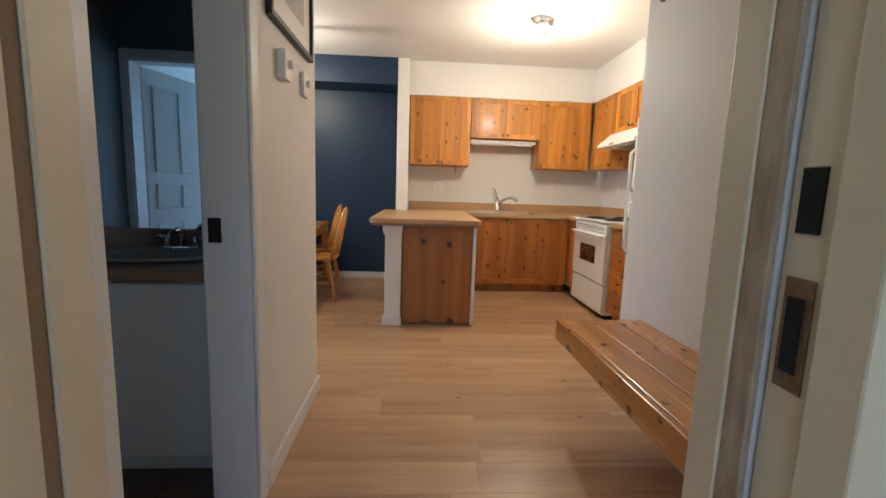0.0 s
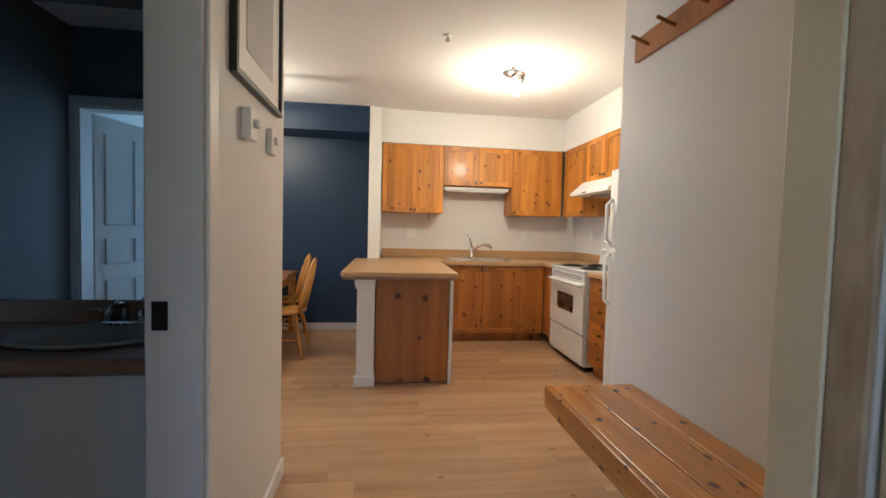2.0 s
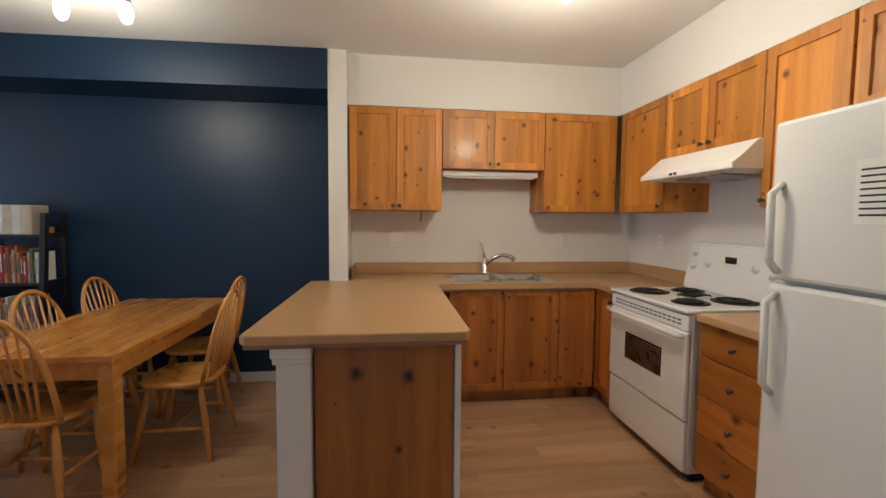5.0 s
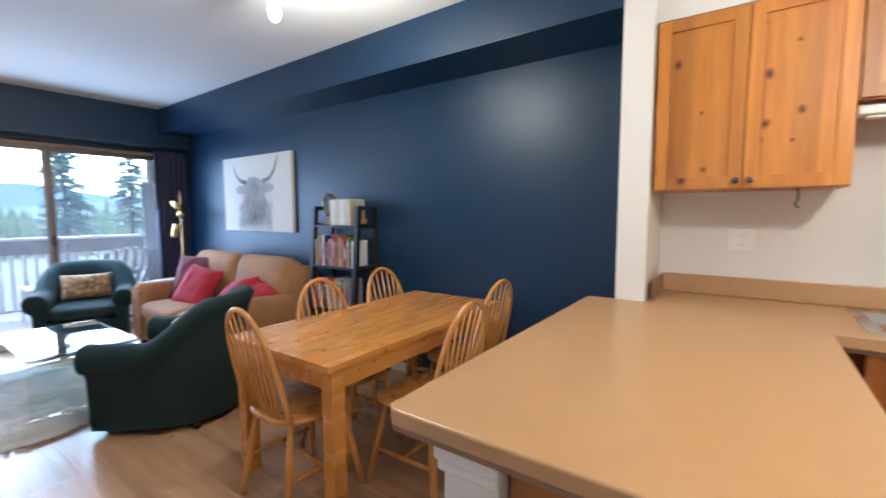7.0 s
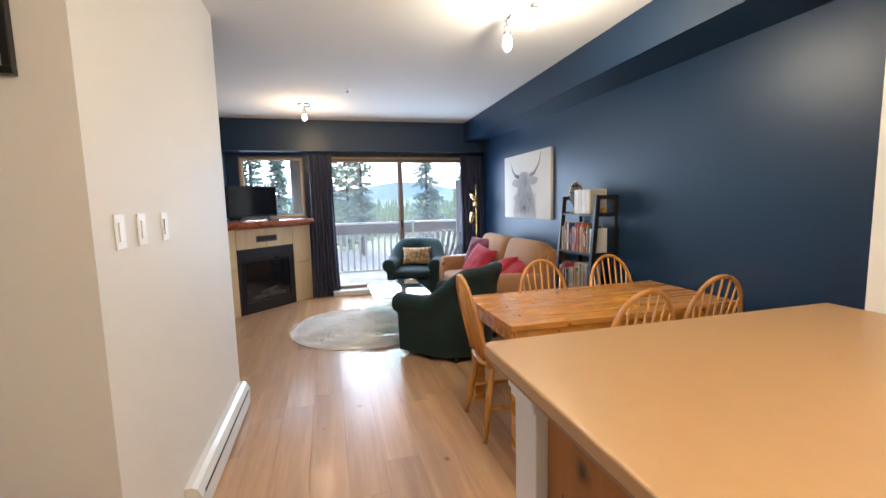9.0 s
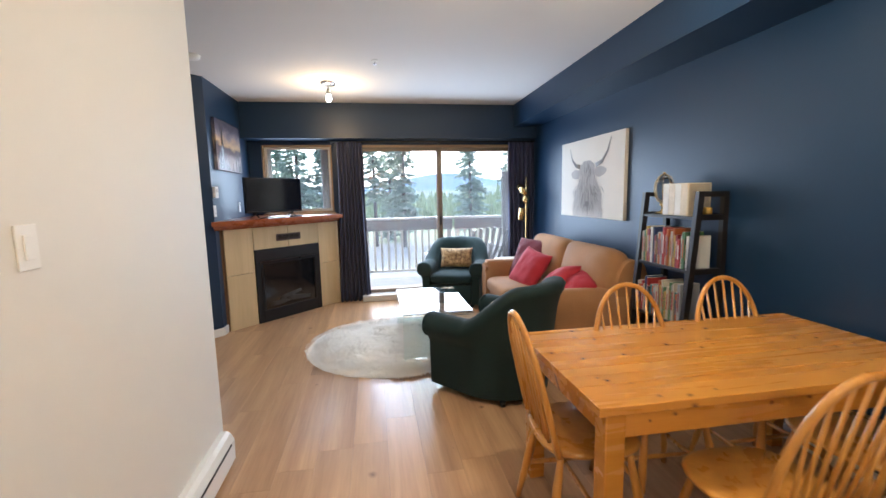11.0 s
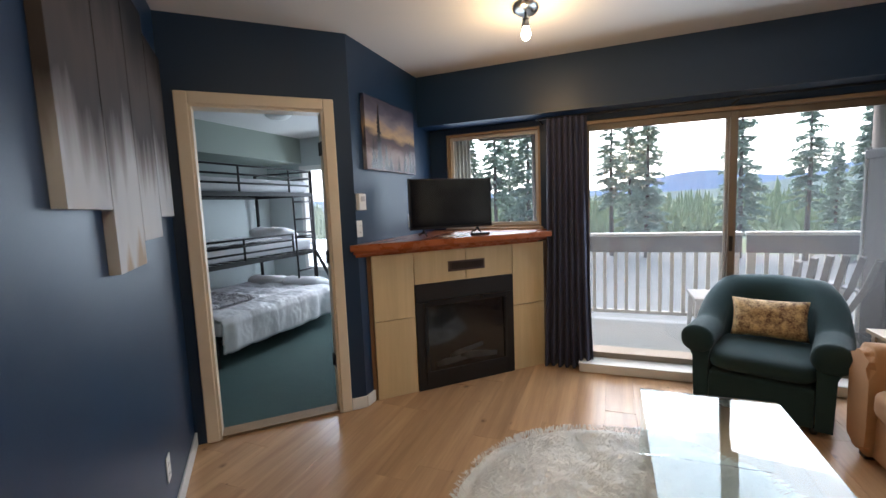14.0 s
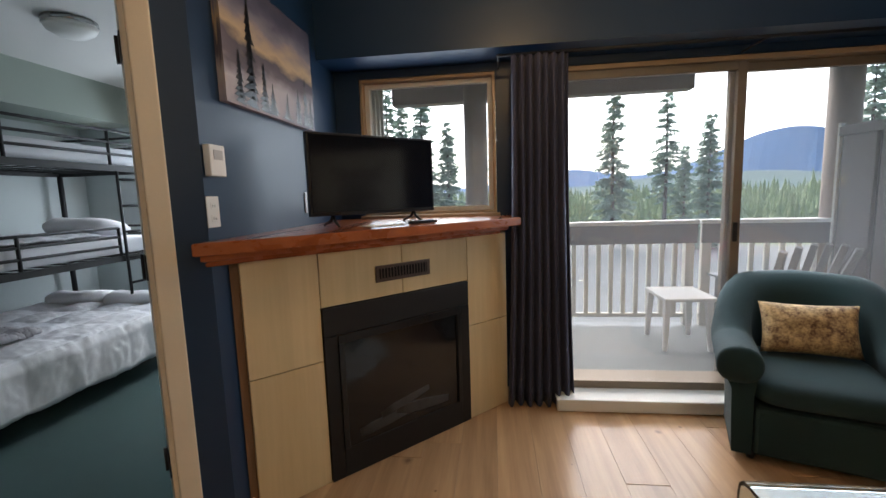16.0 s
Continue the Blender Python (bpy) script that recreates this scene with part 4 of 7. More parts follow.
bx(bm, 1.855, 2.498, 3.24, 3.685, *TOPZ, bevel=0.005)
single("worktop", bm, [COUNTER], "short tan laminate worktop beside the stove", "worktop")
bm = bmesh.new()
bx(bm, 0.05, 2.498, 5.358, 5.379, 0.9105, 1.01, bevel=0.004)
single("backsplash", bm, [COUNTER], "tan laminate upstand along the kitchen wall", "backsplash")
bm = bmesh.new()
bx(bm, 2.478, 2.499, 4.47, 5.357, 0.9105, 1.01, bevel=0.004)
single("backsplash", bm, [COUNTER], "tan laminate upstand beside the stove", "backsplash")
bm = bmesh.new()
bx(bm, 0.045, 0.049, 5.02, 5.357, 0.9105, 1.01)
single("backsplash", bm, [COUNTER_EDGE], "tan laminate end of the upstand", "backsplash")

sink = thing("kitchen_sink", pose(0, 0, 0.91), "double bowl stainless steel sink", "sink")
bm = bmesh.new()
for x0, x1, y0, y1 in ((SX0 - 0.018, SX1 + 0.018, SY0 - 0.018, SY0 + 0.02), (SX0 - 0.018, SX1 + 0.018, SY1 - 0.05, SY1 + 0.018), (SX0 - 0.018, SX0 + 0.022, SY0 + 0.02, SY1 - 0.05), (SX1 - 0.022, SX1 + 0.018, SY0 + 0.02, SY1 - 0.05), (1.165, 1.195, SY0 + 0.02, SY1 - 0.05)):
    bx(bm, x0, x1, y0, y1, 0.0004, 0.006)
part("rim", bm, STEEL, sink)
for x0, x1 in ((SX0 + 0.022, 1.165), (1.195, SX1 - 0.022)):
    bm = bmesh.new()
    y0, y1, dz = SY0 + 0.02, SY1 - 0.05, -0.17
    ix = 0.03
    lo = [bm.verts.new(v) for v in ((x0 + ix, y0 + ix, dz), (x1 - ix, y0 + ix, dz), (x1 - ix, y1 - ix, dz), (x0 + ix, y1 - ix, dz))]
    hi = [bm.verts.new(v) for v in ((x0, y0, 0.003), (x1, y0, 0.003), (x1, y1, 0.003), (x0, y1, 0.003))]
    bm.faces.new(lo)
    for k in range(4):
        bm.faces.new((lo[k], hi[k], hi[(k + 1) % 4], lo[(k + 1) % 4]))
    part("bowl", bm, STEEL, sink)
tap = thing("faucet", pose(1.13, 5.275, 0.916) @ Matrix.Scale(1.2, 4), "chrome single lever kitchen faucet", "faucet")
bm = bmesh.new()
lathe(bm, [(0.034, 0), (0.034, 0.012), (0.024, 0.02), (0.022, 0.10), (0.018, 0.115), (0.0, 0.12)], 16)
part("body", bm, CHROME, tap)
bm = bmesh.new()
tube(bm, [(0, 0, 0.06), (0.05, -0.03, 0.115), (0.10, -0.07, 0.14), (0.15, -0.11, 0.135), (0.175, -0.13, 0.11)], [0.017, 0.015, 0.014, 0.016, 0.017], 10)
part("spout", bm, CHROME, tap)
bm = bmesh.new()
tube(bm, [(0, 0, 0.11), (-0.012, 0.004, 0.16), (-0.03, 0.008, 0.215), (-0.048, 0.01, 0.235)], [0.014, 0.011, 0.009, 0.006], 8)
part("lever", bm, CHROME, tap)

# stove
stove = thing("stove", pose(1.845, 4.485, 0, 0, 0, -90), "white electric stove with four black coil burners", "stove")
W, D = 0.765, 0.62
box_part("body", (0.004, W - 0.004, 0.022, D, 0.045, 0.895), WHITE_ENAMEL, stove, 0.006)
box_part("foot_rail", (0.02, W - 0.02, 0.06, D - 0.02, 0.002, 0.045), BLACK_IRON, stove)
box_part("drawer", (0.006, W - 0.006, 0.0, 0.021, 0.055, 0.325), WHITE_ENAMEL, stove, 0.008, "white storage drawer front")
od = box_part("oven_door", (0.006, W - 0.006, -0.008, 0.021, 0.335, 0.80), WHITE_ENAMEL, stove, 0.01)
box_part("oven_window", (0.20, W - 0.20, -0.012, -0.0078, 0.50, 0.665), BLACK_GLASS, od, 0.001, "dark louvred oven window")
for k in range(11):
    box_part("louvre", (0.205, W - 0.205, -0.0145, -0.0122, 0.508 + 0.0142 * k, 0.512 + 0.0142 * k), STEEL, od)
bm = bmesh.new()
tube(bm, [(0.03, -0.008, 0.775), (0.04, -0.045, 0.782), (0.12, -0.05, 0.784), (W - 0.12, -0.05, 0.784), (W - 0.04, -0.045, 0.782), (W - 0.03, -0.008, 0.775)], 0.016, 8)
part("handle", bm, WHITE_ENAMEL, od)
box_part("vent_panel", (0.006, W - 0.006, 0.0, 0.021, 0.805, 0.885), WHITE_ENAMEL, stove, 0.005)
for k in range(16):
    for z in (0.828, 0.848):
        # Flat strips whose dark grey is the shade inside the slots.
        box_part("vent_slot", (0.06 + 0.041 * k, 0.088 + 0.041 * k, -0.0014, -0.0002, z, z + 0.010), VENT_SHADE_GREY, stove)
box_part("cooktop", (0.0, W, -0.012, D - 0.06, 0.896, 0.917), WHITE_ENAMEL, stove, 0.008)
for x, y, r in ((0.19, 0.15, 0.095), (0.57, 0.15, 0.075), (0.19, 0.42, 0.075), (0.57, 0.42, 0.095)):
    pan = bmesh.new()
    lathe(pan, [(r + 0.02, 0), (r + 0.024, 0.005), (r + 0.012, 0.004), (r * 0.4, 0.001)], 24, (x, y, 0.9172))
    burner = part("drip_pan", pan, BLACK_IRON, stove)
    coil = bmesh.new()
    tube(coil, [((x + (0.018 + (r - 0.018) * k / 60) * math.cos(k * 0.42)), (y + (0.018 + (r - 0.018) * k / 60) * math.sin(k * 0.42)), 0.928) for k in range(61)], 0.0052, 6)
    part("coil", coil, BLACK_IRON, burner, "black heating coil")
panel_bm = bmesh.new()
vs = [panel_bm.verts.new(v) for v in ((0, D - 0.10, 0.918), (W, D - 0.10, 0.918), (W, D, 0.918), (0, D, 0.918), (0, D - 0.045, 1.225), (W, D - 0.045, 1.225), (W, D, 1.235), (0, D, 1.235))]
for a, b, c, d in ((0, 1, 2, 3), (4, 7, 6, 5), (0, 4, 5, 1), (1, 5, 6, 2), (2, 6, 7, 3), (3, 7, 4, 0)):
    panel_bm.faces.new((vs[a], vs[b], vs[c], vs[d]))
bmesh.ops.bevel(panel_bm, geom=list(panel_bm.edges), offset=0.01, segments=2, affect="EDGES")
back = part("control_panel", panel_bm, WHITE_ENAMEL, stove, "white control panel with dials")
for x, z in ((0.07, 1.165), (0.07, 1.075), (0.20, 1.10), (0.565, 1.10), (0.68, 1.165), (0.68, 1.075)):
    yy = D - 0.10 + 0.055 * (z - 0.918) / 0.307
    b2 = bmesh.new()
    lathe(b2, [(0.026, 0), (0.026, 0.004), (0.018, 0.006), (0.017, 0.022), (0.0, 0.024)], 16)
    bx(b2, -0.004, 0.004, -0.017, 0.017, 0.02, 0.03)
    b2.transform(Matrix.Translation((x, yy - 0.001, z)) @ Euler((radians(79 + 22 - 22), 0, 0)).to_matrix().to_4x4())
    part("dial", b2, WHITE_ENAMEL, back)
box_part("clock", (0.34, 0.42, D - 0.072, D - 0.062, 1.115, 1.155), BLACK_GLASS, back, label="dark clock display")
rest = thing("spoon_rest", pose(2.16, 4.10, 0.9175, 0, 0, 20), "small wire trivet lying on the stove", "trivet")
bm = bmesh.new()
for k in range(7):
    tube(bm, [(-0.08, -0.05 + k * 0.017, 0.012), (0.08, -0.05 + k * 0.017, 0.012)], 0.003, 6)
for x in (-0.075, 0.075):
    tube(bm, [(x, -0.055, 0.0), (x, -0.055, 0.008), (x, 0.055, 0.008), (x, 0.055, 0.0)], 0.003, 6)
part("wires", bm, BLACK_IRON, rest)

# range hood
hood = thing("range_hood", pose(2.0, 4.435, 0, 0, 0, -90), "cream under-cabinet range hood", "range hood")
bm = bmesh.new()
prof = [(-0.01, 1.632), (0.498, 1.632), (0.498, 1.783), (0.13, 1.783), (0.02, 1.675), (-0.01, 1.665)]
lo = [bm.verts.new((0.0, y, z)) for y, z in prof]
hi = [bm.verts.new((0.77, y, z)) for y, z in prof]
bm.faces.new(lo)
bm.faces.new(hi[::-1])
for k in range(6):
    bm.faces.new((lo[k], hi[k], hi[(k + 1) % 6], lo[(k + 1) % 6]))
bmesh.ops.bevel(bm, geom=list(bm.edges), offset=0.005, segments=1, affect="EDGES")
part("shell", bm, CREAM_ENAMEL, hood)
box_part("filter", (0.20, 0.57, 0.10, 0.42, 1.622, 1.6315), STEEL, hood, 0.002, "grey filter mesh")
for x in (0.30, 0.34):
    box_part("switch", (x, x + 0.022, -0.014, -0.0105, 1.642, 1.656), BLACK_IRON, hood)

# refrigerator
fr = thing("refrigerator", pose(1.775, 3.225, 0, 0, 0, -90), "tall white top-freezer kitchen refrigerator", "refrigerator")
box_part("body", (0.004, 0.75, 0.062, 0.715, 0.03, 1.735), WHITE_ENAMEL, fr, 0.008)
box_part("base_grille", (0.01, 0.745, 0.08, 0.12, 0.002, 0.0295), BLACK_IRON, fr)
for z0, z1 in ((0.06, 1.135), (1.15, 1.74)):
    d = box_part("door", (0.002, 0.752, 0.0, 0.06, z0, z1), WHITE_ENAMEL, fr, 0.016)
    bm = bmesh.new()
    hz = (z1 - 0.42, z1 - 0.03) if z0 < 1 else (z0 + 0.03, z0 + 0.36)
    tube(bm, [(0.05, -0.002, hz[0]), (0.05, -0.04, hz[0] + 0.04), (0.05, -0.045, hz[1] - 0.04), (0.05, -0.002, hz[1])], 0.014, 8)
    part("handle", bm, WHITE_ENAMEL, d)
sheet_bm = bmesh.new()
bx(sheet_bm, 0.30, 0.45, -0.0015, -0.0004, 1.36, 1.56)
paper = single("notice_paper", sheet_bm, [PLASTIC_WHITE], "white printed notice on the refrigerator door", "paper", m=pose(1.775, 3.225, 0, 0, 0, -90))
for k in range(8):
    box_part("line", (0.315, 0.42 + 0.012 * ((k * 5) % 3), -0.0022, -0.0016, 1.385 + 0.02 * k, 1.391 + 0.02 * k), TV_BLACK, paper)


def wall_plate(name, m, kind_, label, group="", w=0.07, h=0.115):
    """A cover plate on a wall; local x along the wall, front towards -y."""
    p = thing(name, m, label, "outlet" if kind_ == "outlet" else "light switch", group)
    box_part("plate", (-w / 2, w / 2, -0.006, -0.0005, -h / 2, h / 2), PLASTIC_WHITE, p, 0.0025)
    if kind_ == "outlet":
        for z in (-0.026, 0.02):
            box_part("socket", (-0.016, 0.016, -0.0085, -0.0062, z - 0.011, z + 0.015), PLASTIC_WHITE, p, 0.003)
            for x in (-0.006, 0.006):
                box_part("slot", (x - 0.001, x + 0.001, -0.0092, -0.0086, z - 0.003, z + 0.006), TV_BLACK, p)
    else:
        box_part("rocker", (-0.016, 0.016, -0.011, -0.0062, -0.032, 0.032), PLASTIC_WHITE, p, 0.003)
    return p


wall_plate("outlet", pose(0.39, 5.38, 1.20), "outlet", "white double outlet above the worktop", "kitchen outlets", w=0.115)
wall_plate("outlet", pose(1.82, 5.38, 1.20), "outlet", "white outlet with a cable below the corner cabinet", "kitchen outlets")
wall_plate("outlet", pose(2.50, 4.94, 1.21, 0, 0, -90), "outlet", "white outlet beside the stove", "kitchen outlets")
bm = bmesh.new()
tube(bm, [(1.82, 5.368, 1.235), (1.835, 5.362, 1.30), (1.85, 5.365, 1.38), (1.855, 5.37, 1.439)], 0.003, 6)
single("cable", bm, [PLASTIC_WHITE], "thin white cable from outlet to cabinet", "cable")
bm = bmesh.new()
tube(bm, [(0.57, 5.06, 1.439), (0.575, 5.06, 1.40), (0.565, 5.055, 1.37), (0.575, 5.055, 1.355)], 0.004, 6)
single("hook", bm, [BLACK_IRON], "small dark hook under the wall cabinet", "hook")


# ---- ceiling lamps ----
def spot_lamp(name, m, heads, label, metal=STEEL):
    """A round canopy with short arms and bare bulbs. heads: (direction, drop)."""
    lamp = thing(name, m, label, "ceiling lamp")
    bm = bmesh.new()
    lathe(bm, [(0.0, -0.032), (0.055, -0.03), (0.075, -0.018), (0.08, -0.004), (0.08, -0.0005)], 24, squash=(1.4, 1))
    part("canopy", bm, metal, lamp)
    for (dx, dy, dz) in heads:
        way = Vector((dx, dy, dz)).normalized()
        base = Vector((way.x * 0.06, way.y * 0.06, -0.028))
        a, b, c, d = base, base + way * 0.04, base + way * 0.09, base + way * 0.165
        bm = bmesh.new()
        tube(bm, [a, b, b + way * 0.002, c], [0.008, 0.008, 0.022, 0.026], 12)
        arm = part("socket", bm, metal, lamp)
        bm = bmesh.new()
        tube(bm, [c + way * 0.0005, c + way * 0.02, c + way * 0.045, d - way * 0.012, d], [0.018, 0.025, 0.03, 0.022, 0.008], 12)
        part("bulb", bm, BULB_GLOW, arm, "lit warm white bulb")
    return lamp


spot_lamp("kitchen_ceiling_lamp", pose(1.14, 3.72, CEIL, 0, 0, 25), [(-0.5, -0.5, -0.8), (0.45, -0.55, -0.7), (0.6, 0.5, -0.6)], "brushed steel ceiling lamp with three lit bulbs")
bulb_light("kitchen_bulbs", (1.14, 3.70, 2.14), 7.8, SOFTWARM, 0.07)
bar_lamp = thing("dining_ceiling_lamp", pose(-1.36, 4.17, CEIL), "brushed steel bar lamp with three lit bulbs", "ceiling lamp")
bm = bmesh.new()
lathe(bm, [(0.0, -0.026), (0.05, -0.024), (0.06, -0.012), (0.062, -0.0005)], 20)
part("canopy", bm, STEEL, bar_lamp)
bm = bmesh.new()
tube(bm, [(-0.36, 0.0, -0.045), (-0.1, 0.0, -0.035), (0.0, 0.0, -0.028), (0.1, 0.0, -0.035), (0.40, 0.0, -0.045)], 0.008, 8)
part("bar", bm, STEEL, bar_lamp)
for bxx, tilt in ((-0.32, 0.03), (0.07, -0.02), (0.36, 0.02)):
    way = Vector((tilt, 0.5 * tilt, -1)).normalized()
    a = Vector((bxx, 0, -0.045))
    bm = bmesh.new()
    tube(bm, [a, a + way * 0.04, a + way * 0.042, a + way * 0.10], [0.007, 0.007, 0.021, 0.026], 12)
    sck = part("socket", bm, STEEL, bar_lamp)
    c = a + way * 0.1005
    bm = bmesh.new()
    tube(bm, [c, c + way * 0.02, c + way * 0.05, c + way * 0.085, c + way * 0.1], [0.018, 0.027, 0.032, 0.024, 0.008], 12)
    part("bulb", bm, BULB_GLOW, sck, "lit warm white bulb")
bulb_light("dining_bulbs", (-1.36, 4.17, 2.28), 6.4, SOFTWARM, 0.06)
spot_lamp("living_room_lamp", pose(-4.52, 2.76, CEIL), [(0.0, 0.0, -1)], "single lit bare bulb on a round steel ceiling mount")
bulb_light("living_room_bulb", (-4.52, 2.76, 2.30), 2.6, WARM, 0.04)
for x, y in ((0.485, 3.13), (-3.72, 3.24)):
    sp = thing("sprinkler", pose(x, y, CEIL), "small white ceiling sprinkler head", "sprinkler", "ceiling sprinklers")
    bm = bmesh.new()
    lathe(bm, [(0.02, -0.006), (0.03, -0.004), (0.032, -0.0005)], 16)
    part("rosette", bm, PLASTIC_WHITE, sp)
    bm = bmesh.new()
    rod(bm, (0, 0, -0.006), (0, 0, -0.03), 0.006)
    lathe(bm, [(0.016, -0.036), (0.016, -0.031)], 12)
    for s in (-1, 1):
        tube(bm, [(s * 0.007, 0, -0.008), (s * 0.012, 0, -0.02), (0, 0, -0.032)], 0.002, 6)
    part("head", bm, CHROME, sp)
sm = thing("smoke_alarm", pose(-3.72, 1.75, CEIL), "round white ceiling smoke alarm", "smoke alarm")
bm = bmesh.new()
lathe(bm, [(0.0, -0.035), (0.045, -0.034), (0.06, -0.025), (0.065, -0.0005)], 24)
part("case", bm, PLASTIC_WHITE, sm)

# ---- hallway ----
bench = thing("bench", pose(0.89, 0.78, 0), "varnished knotty pine hallway bench with thick front board", "bench")
for k in range(3):
    box_part("seat_board", (0.032 + 0.146 * k, 0.173 + 0.146 * k, 0.0, 1.375, 0.448, 0.488), BENCH_PINE, bench, 0.004)
box_part("front_board", (0.0, 0.0295, -0.005, 1.38, 0.38, 0.489), BENCH_PINE, bench, 0.005, "thick pine front board")
for y in (0.25, 1.05):
    bm = bmesh.new()
    rod(bm, (0.10, y + 0.0, 0.447), (0.455, y + 0.0, 0.16), 0.02, seg=8)
    bx(bm, 0.445, 0.468, y - 0.03, y + 0.03, 0.10, 0.447)
    part("bracket", bm, BENCH_PINE, bench)
rack = thing("coat_rack", pose(1.36, 1.05, 0), "dark wooden wall coat rack with pegs", "coat rack")
box_part("board", (-0.022, -0.0005, 0.0, 1.19, 2.13, 2.245), PINE_DARK, rack, 0.003)
for k in range(6):
    bm = bmesh.new()
    rod(bm, (-0.02, 0.10 + 0.195 * k, 2.18), (-0.11, 0.10 + 0.195 * k, 2.21), 0.008, 0.009)
    part("peg", bm, PINE_DARK, rack)
pic = thing("framed_picture", pose(-0.41, 1.60, 1.735, 0, 0, 90), "pale sketch in a black frame with wide mat", "picture")
for d in ((0, 0.594, 0, 0.022), (0, 0.594, 0.728, 0.75), (0, 0.022, 0.022, 0.728), (0.572, 0.594, 0.022, 0.728)):
    box_part("frame", (d[0], d[1], -0.025, -0.001, d[2], d[3]), TV_BLACK, pic, 0.002, "slim black frame")
box_part("mat", (0.022, 0.572, -0.012, -0.004, 0.022, 0.728), PLASTIC_WHITE, pic, label="cream picture mat")
ART_GREY = material("pale_grey_print", (0.55, 0.53, 0.52), 0.6, vary=0.2, scale=5, fine=40, bump=0.0)
box_part("print", (0.13, 0.465, -0.014, -0.0125, 0.12, 0.63), ART_GREY, pic, label="pale grey sketch")
for y0, y1, z0, z1, d, nm, lab in ((1.71, 1.815, 1.548, 1.655, 0.035, "thermostat", "cream wall thermostat with a round dial"), (2.03, 2.14, 1.55, 1.655, 0.022, "fan_timer", "cream wall timer with a round knob")):
    th = thing(nm, pose(-0.41, y0, z0, 0, 0, 90), lab, nm.replace("_", " "))
    w_ = 0.075 if nm == "thermostat" else 0.08
    box_part("case", (0, w_, -d, -0.001, 0, z1 - z0), PLASTIC_WHITE, th, 0.004)
    bm = bmesh.new()
    lathe(bm, [(0.016, 0), (0.016, 0.012), (0.0, 0.014)], 14)
    bm.transform(Matrix.Translation((w_ / 2 + 0.01, -d - 0.0005, 0.06)) @ Euler((radians(90), 0, 0)).to_matrix().to_4x4())
    part("dial", bm, PLASTIC_WHITE, th)
for x in (-0.57, -0.74, -0.963):
    wall_plate("light_switch", pose(x, 2.32, 1.30, 0, 0, 180), "switch", "white rocker light switch on the white wall", "three light switches")
heat = thing("baseboard_heater", pose(-2.06, 2.32, 0, 0, 0, 0), "white electric baseboard heater", "heater")
bm = bmesh.new()
prof = [(0.001, 0.02), (0.065, 0.02), (0.068, 0.13), (0.05, 0.165), (0.03, 0.178), (0.001, 0.178)]
lo = [bm.verts.new((0.0, y, z)) for y, z in prof]
hi = [bm.verts.new((1.16, y, z)) for y, z in prof]
bm.faces.new(lo)
bm.faces.new(hi[::-1])
for k in range(6):
    bm.faces.new((lo[k], hi[k], hi[(k + 1) % 6], lo[(k + 1) % 6]))
part("case", bm, WHITE_ENAMEL, heat)
box_part("slot", (0.05, 1.11, 0.060, 0.0695, 0.118, 0.132), BLACK_IRON, heat, label="dark outlet slot")
box_part("foot", (0.02, 1.14, 0.01, 0.05, 0.001, 0.0195), BLACK_IRON, heat)

# ---- bathroom ----
van = thing("vanity", pose(-2.08, 1.55, 0), "plain white bathroom vanity cabinet", "vanity")
box_part("body", (0, 1.50, 0.02, 0.505, 0.10, 0.79), TRIM, van, 0.002)
box_part("toe_kick", (0, 1.50, 0.07, 0.10, 0.012, 0.0995), TRIM, van)
for k in range(2):
    box_part("door", (0.05 + 0.71 * k, 0.75 + 0.71 * k, 0.0, 0.0195, 0.11, 0.78), TRIM, van, 0.003)
bm = bmesh.new()
bx(bm, -2.09, -0.56, 1.525, 2.058, 0.792, 0.838, bevel=0.012)
bx(bm, -2.09, -0.56, 2.035, 2.058, 0.838, 0.925, bevel=0.004)
bm.transform(Matrix.Translation((2.08, -1.55, 0)))
part("top", bm, COUNTER_EDGE, van, "brown laminate top with upstand")
basin = thing("washbasin", pose(-0.93, 1.80, 0.839), "oval bisque drop-in washbasin", "washbasin")
bm = bmesh.new()
lathe(bm, [(0.20, 0.001), (0.235, 0.004), (0.245, 0.012), (0.225, 0.018), (0.20, 0.012), (0.14, 0.003), (0.0, 0.002)], 32, squash=(1.1, 0.8))
part("bowl", bm, CLAY_SINK, basin)
for k in range(3):
    bm = bmesh.new()
    rod(bm, (-0.025 + 0.025 * k, 0.135, 0.0125), (-0.025 + 0.025 * k, 0.134, 0.0155), 0.006)
    part("overflow_hole", bm, BLACK_HOLE, basin)
tp = thing("washbasin_faucet", pose(-0.93, 1.985, 0.839), "chrome washbasin faucet with two lever handles", "faucet")
box_part("base", (-0.085, 0.085, -0.025, 0.025, 0.0005, 0.02), CHROME, tp, 0.009)
bm = bmesh.new()
tube(bm, [(0, 0, 0.02), (0, -0.005, 0.075), (0, -0.04, 0.095), (0, -0.09, 0.085), (0, -0.105, 0.065)], [0.018, 0.014, 0.013, 0.012, 0.011], 10)
part("spout", bm, CHROME, tp)
for s in (-1, 1):
    bm = bmesh.new()
    lathe(bm, [(0.02, 0.02), (0.016, 0.04), (0.018, 0.055), (0.0, 0.065)], 12, (s * 0.06, 0, 0))
    tube(bm, [(s * 0.06, 0, 0.055), (s * 0.10, 0.005, 0.062), (s * 0.135, 0.008, 0.06)], [0.009, 0.007, 0.008], 8)
    part("handle", bm, CHROME, tp)
bm = bmesh.new()
bx(bm, -2.06, -0.60, 2.052, 2.0595, 0.928, 2.1)
